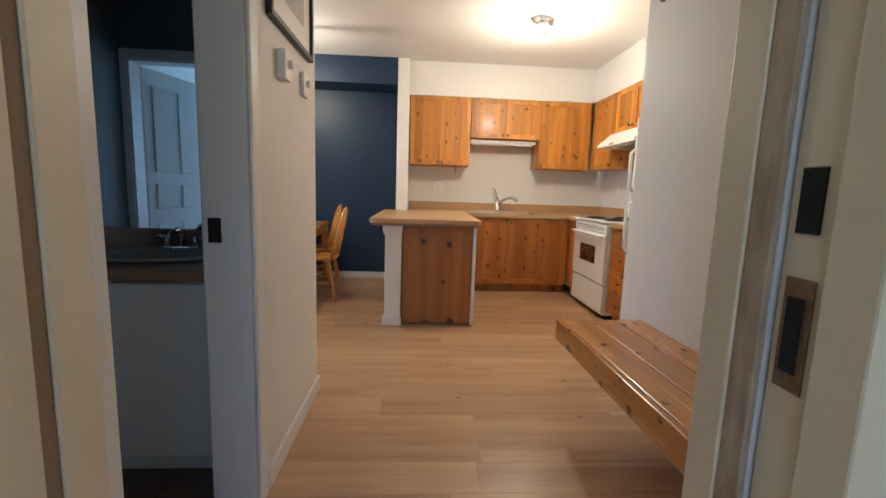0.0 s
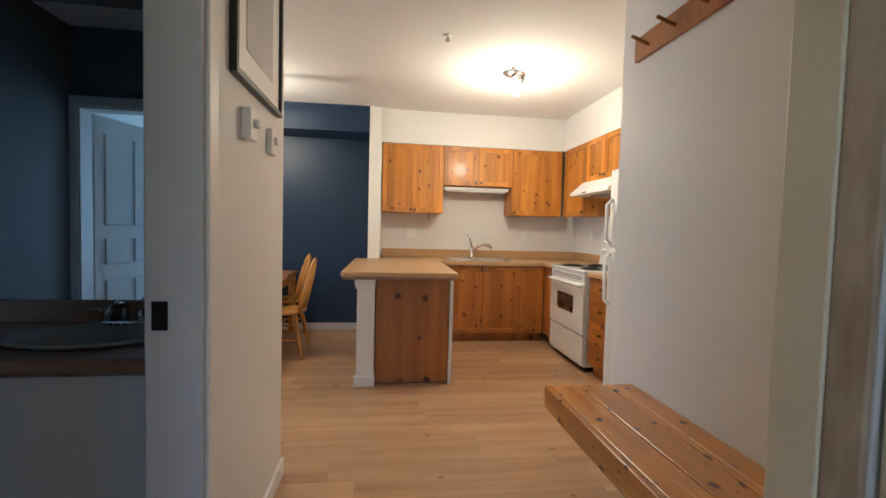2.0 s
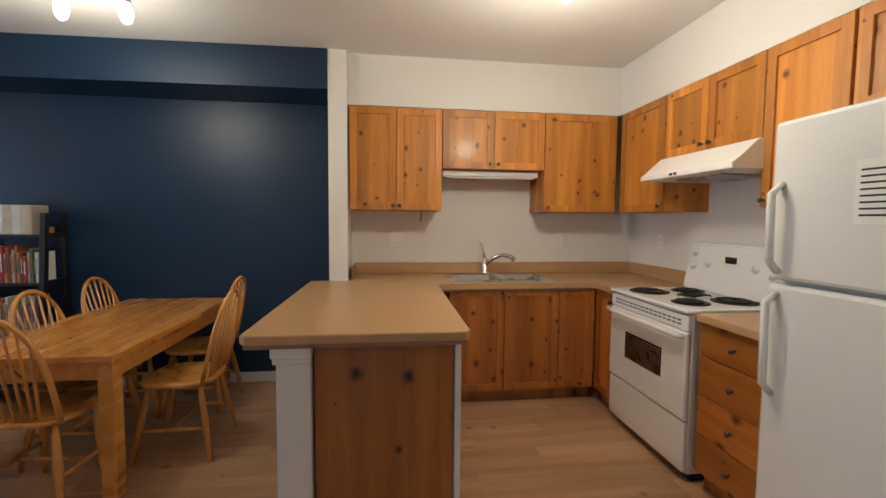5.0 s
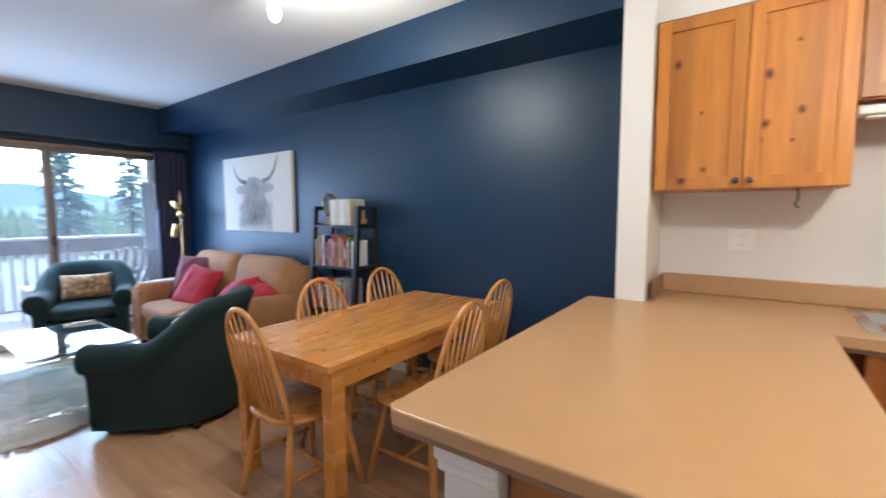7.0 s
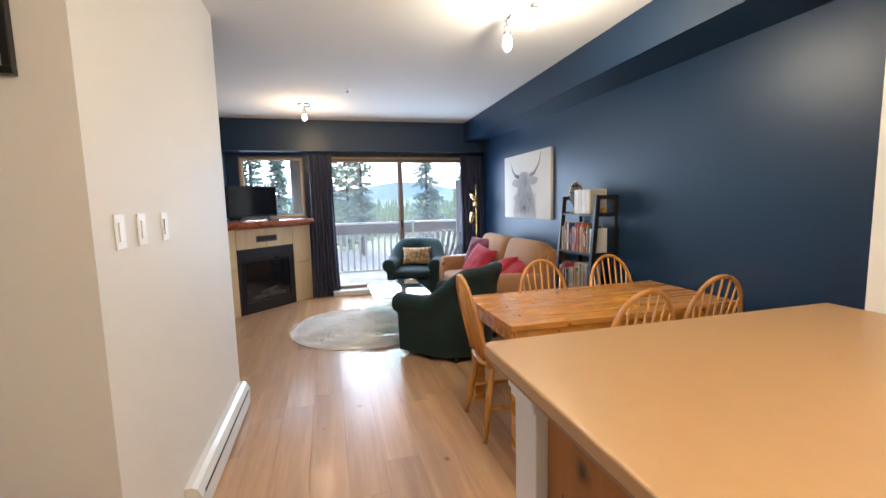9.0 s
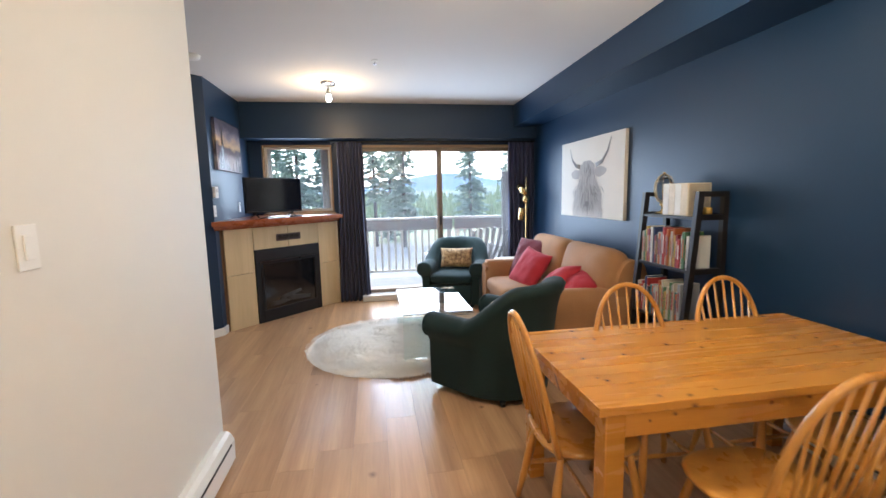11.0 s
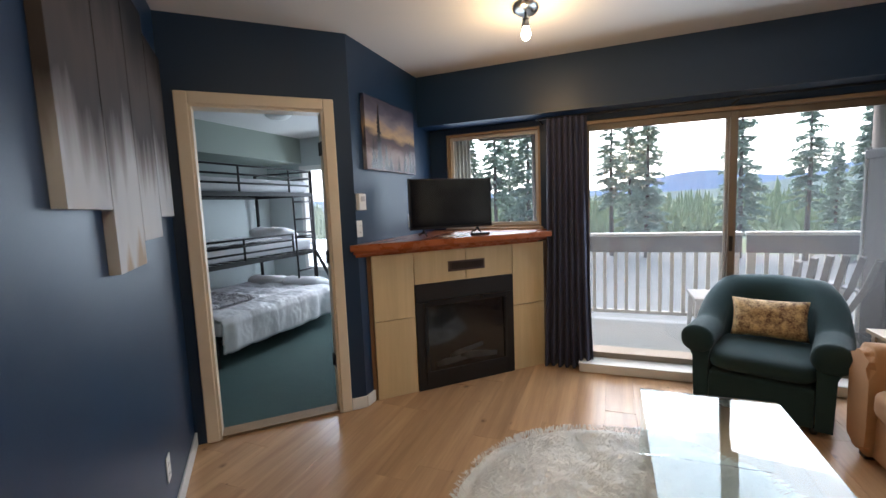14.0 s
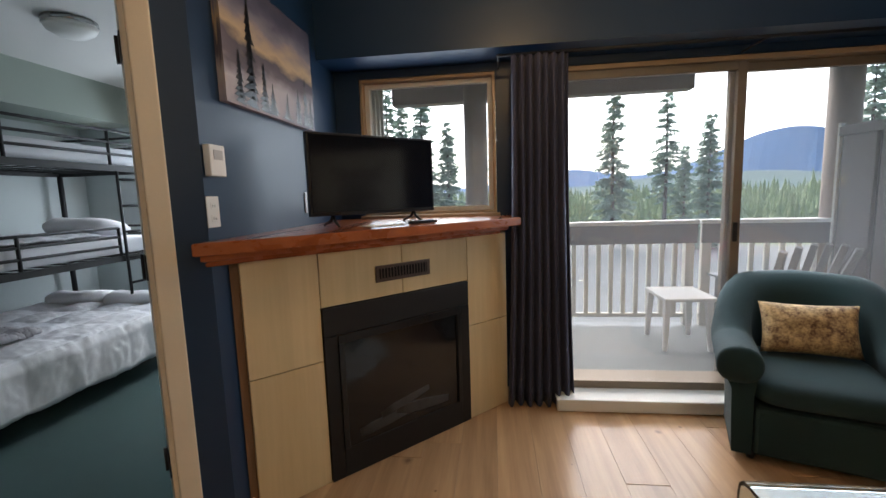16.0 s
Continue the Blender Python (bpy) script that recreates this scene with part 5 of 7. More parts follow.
single("bathroom_mirror", bm, [MIRROR], "large frameless mirror above the vanity", "mirror")
d5 = casing("door_5", place_along((-1.40, 0.64), (-1, 0)), 0.66, 2.05, 0.12, 0.015, TRIM, "white casing of a bathroom side doorway")
leaf5 = thing("door_6", pose(-2.04, 0.50, 0, 0, 0, -75), "white panelled door standing ajar", "door", kind="structure")
box_part("leaf", (0, 0.62, -0.035, 0, 0.012, 2.03), TRIM, leaf5, 0.003)
for z0, z1 in ((0.20, 0.80), (0.92, 1.12), (1.22, 1.90)):
    for x0, x1 in ((0.08, 0.28), (0.34, 0.54)):
        box_part("panel", (x0, x1, 0.0005, 0.012, z0, z1), TRIM, leaf5, 0.006)
        box_part("panel", (x0, x1, -0.047, -0.0355, z0, z1), TRIM, leaf5, 0.006)

# ---- dining area ----
table = thing("dining_table", pose(-1.325, 4.615, -0.0) @ Matrix.Diagonal((0.99, 0.985, 0.98, 1)), "honey pine dining table with square legs", "table")
for k in range(5):
    w5 = 0.78 / 5
    box_part("top_board", (-0.39 + w5 * k, -0.39 + w5 * (k + 1) - 0.0006, -0.77, 0.77, 0.708, 0.74), TABLE_PINE, table, 0.003)
for x0, x1, y0, y1 in ((-0.30, 0.30, -0.725, -0.705), (-0.30, 0.30, 0.705, 0.725), (-0.36, -0.34, -0.67, 0.67), (0.34, 0.36, -0.67, 0.67)):
    box_part("apron", (x0, x1, y0, y1, 0.61, 0.707), TABLE_PINE, table, 0.002)
for sx in (-1, 1):
    for sy in (-1, 1):
        box_part("leg", (sx * 0.335 - 0.036, sx * 0.335 + 0.036, sy * 0.70 - 0.036, sy * 0.70 + 0.036, 0.001, 0.7075), TABLE_PINE, table, 0.004)


def windsor_chair(m, label, group):
    """A hoop-back chair, front towards +y."""
    c = thing("dining_chair", m, label, "chair", group)
    bm = bmesh.new()

    def rim(u, v):
        a = 2 * math.pi * u
        sx, sy = math.cos(a), math.sin(a)
        r = 0.205 * (abs(sx) ** 3 + abs(sy) ** 3) ** (-1 / 3)
        edge = (0.0, 0.55, 0.93, 1.0, 0.97, 0.8, 0.0)[round(v * 6)]
        z = (0.446, 0.444, 0.452, 0.442, 0.428, 0.415, 0.412)[round(v * 6)]
        return (sx * r * edge * (1.02 + 0.04 * sy), sy * r * edge, z)
    grid(bm, 28, 7, rim, close_u=True)
    bmesh.ops.remove_doubles(bm, verts=bm.verts, dist=1e-5)
    part("seat", bm, CHAIR_WOOD, c)
    for sx in (-1, 1):
        for sy in (-1, 1):
            top_, foot = Vector((sx * 0.135, sy * 0.135, 0.418)), Vector((sx * 0.20, sy * 0.205, 0.002))
            bm = bmesh.new()
            tube(bm, [top_.lerp(foot, k) for k in (0, 0.12, 0.25, 0.45, 0.62, 0.66, 0.7, 1.0)], [0.012, 0.014, 0.017, 0.019, 0.018, 0.014, 0.017, 0.012], 10)
            part("leg", bm, CHAIR_WOOD, c)
    for sx in (-1, 1):
        bm = bmesh.new()
        tube(bm, [(sx * 0.172, -0.168, 0.185), (sx * 0.174, 0, 0.185), (sx * 0.172, 0.168, 0.185)], [0.009, 0.013, 0.009], 8)
        part("stretcher", bm, CHAIR_WOOD, c)
    bm = bmesh.new()
    tube(bm, [(-0.17, 0, 0.185), (0, 0, 0.185), (0.17, 0, 0.185)], [0.008, 0.012, 0.008], 8)
    part("stretcher", bm, CHAIR_WOOD, c)

    def hoop(t):
        a = math.pi * t
        x = 0.20 * math.cos(a) * (1.0 - 0.06 * (1 - math.sin(a)))
        h = 0.50 * math.sin(a) ** 0.62
        return Vector((x, -0.165 - 0.115 * h / 0.5, 0.438 + h))
    bm = bmesh.new()
    tube(bm, [hoop(k / 28) for k in range(29)], 0.0125, 8)
    part("hoop", bm, CHAIR_WOOD, c, "bent wood hoop back")
    for k in range(7):
        t = 0.5 + (k - 3) * 0.088
        tip = hoop(t)
        bm = bmesh.new()
        base = Vector((tip.x * 0.72, -0.17, 0.440))
        tube(bm, [base, base.lerp(tip, 0.4), tip], [0.0062, 0.0075, 0.005], 6)
        part("spindle", bm, CHAIR_WOOD, c)
    return c


CH = "chairs round the dining table"
ch = windsor_chair(pose(-1.31, 3.985, 0, 0, 0, -3), "honey wood hoop-back chair at the table end", CH)
for m, lab in ((pose(-0.87, 4.40, 0, 0, 0, 90), "honey wood hoop-back chair pulled out from table"), (pose(-1.03, 5.01, 0, 0, 0, 88), "honey wood hoop-back chair pushed to the table"), (pose(-1.42, 4.41, 0, 0, 0, -92), "honey wood hoop-back chair facing the peninsula"), (pose(-1.45, 5.00, 0, 0, 0, -90), "honey wood hoop-back chair near the bookshelf")):
    copy_thing(ch, m)["label"] = lab

# ---- fireplace corner ----
FW = Vector((-0.7071, 0.7071))
F0 = Vector((-4.455, 1.597))
FM = place_along(F0, FW)


def fw(x, y):
    return (F0.x - 0.7071 * x - 0.7071 * y, F0.y + 0.7071 * x - 0.7071 * y)


fire = thing("fireplace", pose(0, 0, 0), "corner gas fireplace with pale wood-look tiles", "fireplace")
bm = bmesh.new()
prism(bm, [(-4.46, 1.594), (-5.756, 1.594), (-5.756, 2.70), fw(1.54, 0.012), fw(0.04, 0.012)], 0.001, 1.09)
part("core", bm, FLOOR_GAP, fire)


def fp_box(name, dims, mat_, parent, bevel=0.0, label=""):
    bm = bmesh.new()
    bx(bm, *dims, bevel=bevel)
    bm.transform(FM)
    return part(name, bm, mat_, parent, label)


for x0, x1, z0, z1 in ((0.035, 0.353, 0.002, 0.592), (0.035, 0.353, 0.596, 1.09), (1.230, 1.545, 0.002, 0.566), (1.230, 1.545, 0.570, 1.09), (0.357, 0.790, 0.84, 1.09), (0.794, 1.226, 0.84, 1.09)):
    fp_box("tile", (x0, x1, -0.008, 0.0115, z0, z1), FIRE_TILE, fire, 0.002)
box = fp_box("firebox_frame", (0.357, 1.226, -0.016, 0.011, 0.70, 0.836), BLACK_IRON, fire, 0.004, "black metal firebox surround")
for d in ((0.357, 0.422, 0.002, 0.6995), (1.161, 1.226, 0.002, 0.6995), (0.4225, 1.1605, 0.002, 0.14)):
    fp_box("surround", (d[0], d[1], -0.016, 0.011, d[2], d[3]), BLACK_IRON, fire, 0.003)
for d in ((0.423, 1.160, -0.022, -0.0165, 0.66, 0.6995), (0.423, 0.45, -0.022, 0.0, 0.141, 0.6595), (1.133, 1.160, -0.022, 0.0, 0.141, 0.6595)):
    fp_box("door_frame", d, TV_BLACK, fire, 0.002)
fp_box("firebox_glass", (0.4505, 1.1325, -0.010, -0.006, 0.141, 0.6595), BLACK_GLASS, fire, label="smoked fire glass")
for k, (x, z, a, l, r) in enumerate(((0.66, 0.20, 4, 0.30, 0.030), (0.89, 0.21, -6, 0.34, 0.034), (0.78, 0.265, 12, 0.30, 0.026))):
    bm = bmesh.new()
    dz = math.sin(radians(a)) * l / 2
    tube(bm, [(x - l / 2, -0.011, z - dz), (x - l / 4, -0.011, z - dz * 0.4), (x, -0.011, z), (x + l / 2, -0.011, z + dz)], [r * 0.7, r, r * 0.95, r * 0.6], 8)
    for v in bm.verts:
        v.co.y = -0.0105 + 0.02 * (v.co.y + 0.0105)
    bm.transform(FM)
    part("log", bm, material("ash_grey_log", (0.05, 0.045, 0.04), 0.8, vary=0.3, scale=20, fine=90) if k == 0 else bpy.data.materials["ash_grey_log"], fire)
vent = fp_box("vent_frame", (0.638, 0.963, -0.014, -0.0085, 0.914, 0.996), PEWTER, fire, 0.003, "bronze vent grille")
fp_box("vent_recess", (0.658, 0.943, -0.0155, -0.0142, 0.932, 0.980), BLACK_HOLE, fire)
for k in range(16):
    fp_box("vent_slat", (0.664 + 0.0177 * k, 0.669 + 0.0177 * k, -0.0185, -0.0157, 0.935, 0.979), PEWTER, fire)
man = thing("mantel", pose(0, 0, 0), "red cherry wood mantel shelf with moulded edge", "mantel")
for n_, (over, z0, z1) in enumerate(((0.045, 1.091, 1.112), (0.085, 1.1125, 1.138), (0.15, 1.1385, 1.185))):
    bm = bmesh.new()
    o = over
    prism(bm, [(-4.36 + 0.6 * o + 0.01, 1.594), (-5.756, 1.594), (-5.756, 2.68 + o), fw(1.44 + o * 0.9, 0.10), fw(1.44 + o * 0.6, -o), fw(0.11 - 0.8 * o, -o)], z0, z1, bevel=0.006)
    part(("lower_moulding", "middle_moulding", "shelf")[n_], bm, MANTEL_WOOD, man)

tv = thing("television", place_along(fw(0.42, 0.20), FW) @ Matrix.Translation((0, 0, 1.186)), "black flat screen television on the mantel", "television")
box_part("casing", (0, 0.745, 0.0, 0.035, 0.055, 0.462), TV_BLACK, tv, 0.004)
box_part("back_cover", (0.12, 0.62, 0.0355, 0.075, 0.09, 0.36), TV_BLACK, tv, 0.012)
box_part("screen", (0.012, 0.733, -0.0022, -0.0003, 0.075, 0.45), SCREEN, tv, label="dark glossy screen")
for x in (0.11, 0.60):
    bm = bmesh.new()
    tube(bm, [(x, -0.07, 0.005), (x + 0.01, 0.0, 0.03), (x + 0.01, 0.017, 0.056)], [0.006, 0.008, 0.010], 8)
    tube(bm, [(x, 0.11, 0.005), (x + 0.01, 0.04, 0.03), (x + 0.01, 0.017, 0.056)], [0.006, 0.008, 0.010], 8)
    part("foot", bm, TV_BLACK, tv)
rem = thing("remote_control", place_along(fw(0.85, -0.03), (FW.x, FW.y)) @ Matrix.Translation((0, 0, 1.1855)), "slim black remote control on the mantel", "remote control")
box_part("case", (0, 0.16, 0, 0.04, 0.0, 0.016), TV_BLACK, rem, 0.004)
bm = bmesh.new()
bx(bm, 0, 0.20, -0.02, 0.11, 0.0003, 0.003)
single("paper_sheet", bm, [PLASTIC_WHITE], "small sheet of paper on the mantel", "paper", m=place_along(fw(0.62, 0.0), FW) @ Matrix.Translation((0, 0, 1.1855)))


# ---- pictures ----
def picture_material(name, stops, axis_scale, noise_scale, dark, seed, heights=None):
    """A painted landscape: a gradient of tones up the canvas, broken by clouds of colour."""
    m = bpy.data.materials.new(name)
    m.use_nodes = True
    nt = m.node_tree
    b = nt.nodes["Principled BSDF"]
    tc = nt.nodes.new("ShaderNodeTexCoord")
    sep = nt.nodes.new("ShaderNodeSeparateXYZ")
    nt.links.new(tc.outputs["Object" if heights else "Generated"], sep.inputs[0])
    up = nt.nodes.new("ShaderNodeMapRange")
    up.inputs[1].default_value, up.inputs[2].default_value = heights or (0, 1)
    nt.links.new(sep.outputs["Z"], up.inputs[0])
    n = nt.nodes.new("ShaderNodeTexNoise")
    n.inputs["Scale"].default_value, n.inputs["Detail"].default_value = noise_scale, 6
    mp = nt.nodes.new("ShaderNodeMapping")
    mp.inputs["Scale"].default_value, mp.inputs["Location"].default_value = axis_scale, (seed, seed, 0)
    nt.links.new(tc.outputs["Object" if heights else "Generated"], mp.inputs[0])
    nt.links.new(mp.outputs[0], n.inputs["Vector"])
    ad = nt.nodes.new("ShaderNodeMath")
    ad.operation = "MULTIPLY_ADD"
    ad.inputs[1].default_value = 0.5
    nt.links.new(n.outputs["Fac"], ad.inputs[0])
    sb = nt.nodes.new("ShaderNodeMath")
    sb.operation = "SUBTRACT"
    sb.inputs[1].default_value = 0.25
    nt.links.new(up.outputs[0], sb.inputs[0])
    nt.links.new(sb.outputs[0], ad.inputs[2])
    cr = nt.nodes.new("ShaderNodeValToRGB")
    while len(cr.color_ramp.elements) < len(stops):
        cr.color_ramp.elements.new(0.5)
    for e, (p, c) in zip(cr.color_ramp.elements, stops):
        e.position, e.color = p, (*c, 1)
    nt.links.new(ad.outputs[0], cr.inputs[0])
    nt.links.new(cr.outputs[0], b.inputs["Base Color"])
    b.inputs["Roughness"].default_value = 0.75
    b.inputs["Specular IOR Level"].default_value = 0.2
    return m


DUSK = picture_material("winter_dusk_print", [(0.0, (0.34, 0.31, 0.34)), (0.20, (0.46, 0.42, 0.44)), (0.36, (0.14, 0.115, 0.13)), (0.46, (0.10, 0.085, 0.10)), (0.56, (0.46, 0.33, 0.20)), (0.72, (0.20, 0.175, 0.20)), (0.86, (0.09, 0.085, 0.12)), (1.0, (0.05, 0.048, 0.075))], (1.0, 1, 1.6), 2.6, 0, 3)
SHORE = picture_material("misty_shore_print", [(0.0, (0.42, 0.33, 0.24)), (0.07, (0.56, 0.57, 0.58)), (0.30, (0.50, 0.51, 0.53)), (0.42, (0.22, 0.20, 0.20)), (0.52, (0.05, 0.042, 0.042)), (0.72, (0.07, 0.055, 0.05)), (1.0, (0.012, 0.012, 0.014))], (6.0, 6.0, 0.5), 1.6, 0, 8, (1.22, 2.30))
pc = thing("dusk_picture", pose(-4.505, 1.59, 0, 0, 0, 180), "unframed canvas print of a dusky shore", "picture")
box_part("canvas", (0, 0.81, -0.032, -0.001, 1.71, 2.235), DUSK, pc)
rngp = random.Random(7)
for x, h in ((0.19, 0.46), (0.10, 0.20), (0.29, 0.20), (0.36, 0.13), (0.62, 0.17), (0.71, 0.24), (0.50, 0.12), (0.77, 0.15)):
    bm = bmesh.new()
    z = 1.725
    n_ = 14 if h > 0.3 else 9
    for k in range(n_):
        w_ = (0.085 if h > 0.3 else 0.055) * (1 - k / n_) * rngp.uniform(0.6, 1.2) + 0.003
        zz = z + h * k / n_
        vs = [bm.verts.new(v) for v in ((x - w_, -0.0335, zz), (x + w_ * rngp.uniform(0.5, 1), -0.0335, zz - 0.008), (x + 0.004, -0.0335, zz + h / n_ * 1.3), (x - 0.004, -0.0335, zz + h / n_ * 1.3))]
        bm.faces.new(vs)
    part("tree_silhouette", bm, TV_BLACK, pc)

AD = (A1 - A0).normalized()
arts = thing("panel_picture", pose(0, 0, 0), "five-panel canvas print of a misty shore", "picture")
for s0, s1, z0, z1 in ((0.49, 0.85, 1.458, 2.42), (0.86, 1.225, 1.245, 2.50), (1.235, 1.60, 1.335, 2.36), (1.61, 1.97, 1.43, 2.28)):
    bm = bmesh.new()
    bx(bm, s0, s1, -0.034, -0.001, z0, z1)
    bm.transform(place_along(A0, AD))
    part("panel", bm, SHORE, arts)
outl = wall_plate("outlet", place_along(A0 + AD * 1.345, AD) @ Matrix.Translation((0, 0, 0.30)), "outlet", "white outlet low on the navy wall")
wall_plate("outlet", pose(-4.40, 1.59, 1.29, 0, 0, 180), "outlet", "white outlet beside the fireplace")
wall_plate("outlet", pose(-5.22, 1.59, 1.31, 0, 0, 180), "outlet", "white outlet behind the television")
tm = thing("thermostat", pose(-4.42, 1.59, 1.42, 0, 0, 180), "small white wall thermostat beside the mantel", "thermostat")
box_part("case", (-0.045, 0.045, -0.03, -0.001, 0.0, 0.115), PLASTIC_WHITE, tm, 0.005)
box_part("display", (-0.025, 0.025, -0.0325, -0.0305, 0.06, 0.095), ART_GREY, tm, label="grey display")

cow = thing("canvas_picture", pose(-4.58, 5.43, 1.14), "large pale canvas with a grey horned head shape", "picture")
CANVAS_PALE = material("pale_canvas_print", (0.74, 0.69, 0.61), 0.75, vary=0.05, scale=3, fine=300, bump=0.08)
box_part("canvas", (0, 1.283, -0.036, -0.001, 0, 0.815), CANVAS_PALE, cow, 0.003)
SHADES = [material("print_grey_" + n_, c, 0.75, vary=0.16, scale=9, fine=80, bump=0.03, stretch=(3, 1, 0.6)) for n_, c in (("pale", (0.58, 0.555, 0.53)), ("middle", (0.46, 0.435, 0.415)), ("dark", (0.24, 0.225, 0.215)))]


def blot(name, outline, y, mat_):
    bm = bmesh.new()
    bm.faces.new([bm.verts.new((x, y, z)) for x, z in outline])
    return part(name, bm, mat_, cow)


def oval(cx, cz, rx, rz, n=26, rough=0.06, seed=1):
    r = random.Random(seed)
    return [(cx + rx * math.cos(2 * math.pi * k / n) * (1 + r.uniform(-rough, rough)), cz + rz * math.sin(2 * math.pi * k / n) * (1 + r.uniform(-rough, rough))) for k in range(n)]


blot("body_shape", [(0.30, 0.004), (0.34, 0.22), (0.42, 0.36), (0.62, 0.42), (0.83, 0.36), (0.90, 0.22), (0.93, 0.004)], -0.0372, SHADES[0])
blot("head_shape", oval(0.62, 0.30, 0.165, 0.27, seed=2), -0.0380, SHADES[0])
blot("brow_shape", oval(0.615, 0.50, 0.16, 0.09, seed=3, rough=0.1), -0.0386, SHADES[1])
blot("ear_shape", oval(0.375, 0.455, 0.115, 0.05, seed=4, rough=0.12), -0.0384, SHADES[1])
blot("ear_shape", oval(0.87, 0.465, 0.115, 0.05, seed=5, rough=0.12), -0.0384, SHADES[1])
blot("muzzle_shape", oval(0.62, 0.12, 0.085, 0.06, seed=6), -0.0388, SHADES[1])
blot("nose_shape", oval(0.62, 0.14, 0.05, 0.028, seed=7), -0.0408, SHADES[2])
for pts in (((0.46, 0.53), (0.36, 0.55), (0.27, 0.62), (0.22, 0.74)), ((0.78, 0.53), (0.90, 0.56), (1.00, 0.65), (1.06, 0.78))):
    bm = bmesh.new()
    tube(bm, [(x, -0.0384, z) for x, z in pts], [0.026, 0.020, 0.013, 0.004], 8)
    for v in bm.verts:
        v.co.y = -0.0386 + 0.02 * (v.co.y + 0.0386)
    part("horn_shape", bm, SHADES[2], cow)


# fine strokes of the printed coat, past counting
rh = random.Random(12)
verts, faces, shade_of = [], [], []
for shade, count in ((0, 150), (1, 190), (2, 100)):
    for _ in range(count):
        a_, r_ = rh.uniform(0, 6.283), rh.random() ** 0.5
        x_, z_ = 0.62 + 0.19 * r_ * math.cos(a_), 0.34 + 0.25 * r_ * math.sin(a_)
        if rh.random() < 0.35:
            x_, z_ = rh.uniform(0.34, 0.90), rh.uniform(0.10, 0.34)
        ln, w_ = rh.uniform(0.05, 0.13), rh.uniform(0.0018, 0.0045)
        dx = (x_ - 0.62) * 0.5 + rh.uniform(-0.02, 0.02)
        lo_z = max(0.006, z_ - ln)
        n0 = len(verts)
        y_ = -0.0396 - 0.0003 * shade
        verts.extend(((x_ - w_, y_, z_), (x_ + w_, y_, z_), (x_ + dx * 0.4 + w_, y_, (z_ + lo_z) / 2), (x_ + dx * 0.4 - w_, y_, (z_ + lo_z) / 2), (x_ + dx * 0.5, y_, lo_z)))
        faces.extend(((n0, n0 + 1, n0 + 2, n0 + 3), (n0 + 3, n0 + 2, n0 + 4)))
        shade_of.extend((shade, shade))
me_h = bpy.data.meshes.new("coat_strokes")
me_h.from_pydata(verts, [], faces)
for mat_ in SHADES:
    me_h.materials.append(mat_)
me_h.polygons.foreach_set("material_index", shade_of)
ob_h = new("coat_strokes", me_h)
ob_h.parent = cow
tagged(ob_h, kind="stuff")


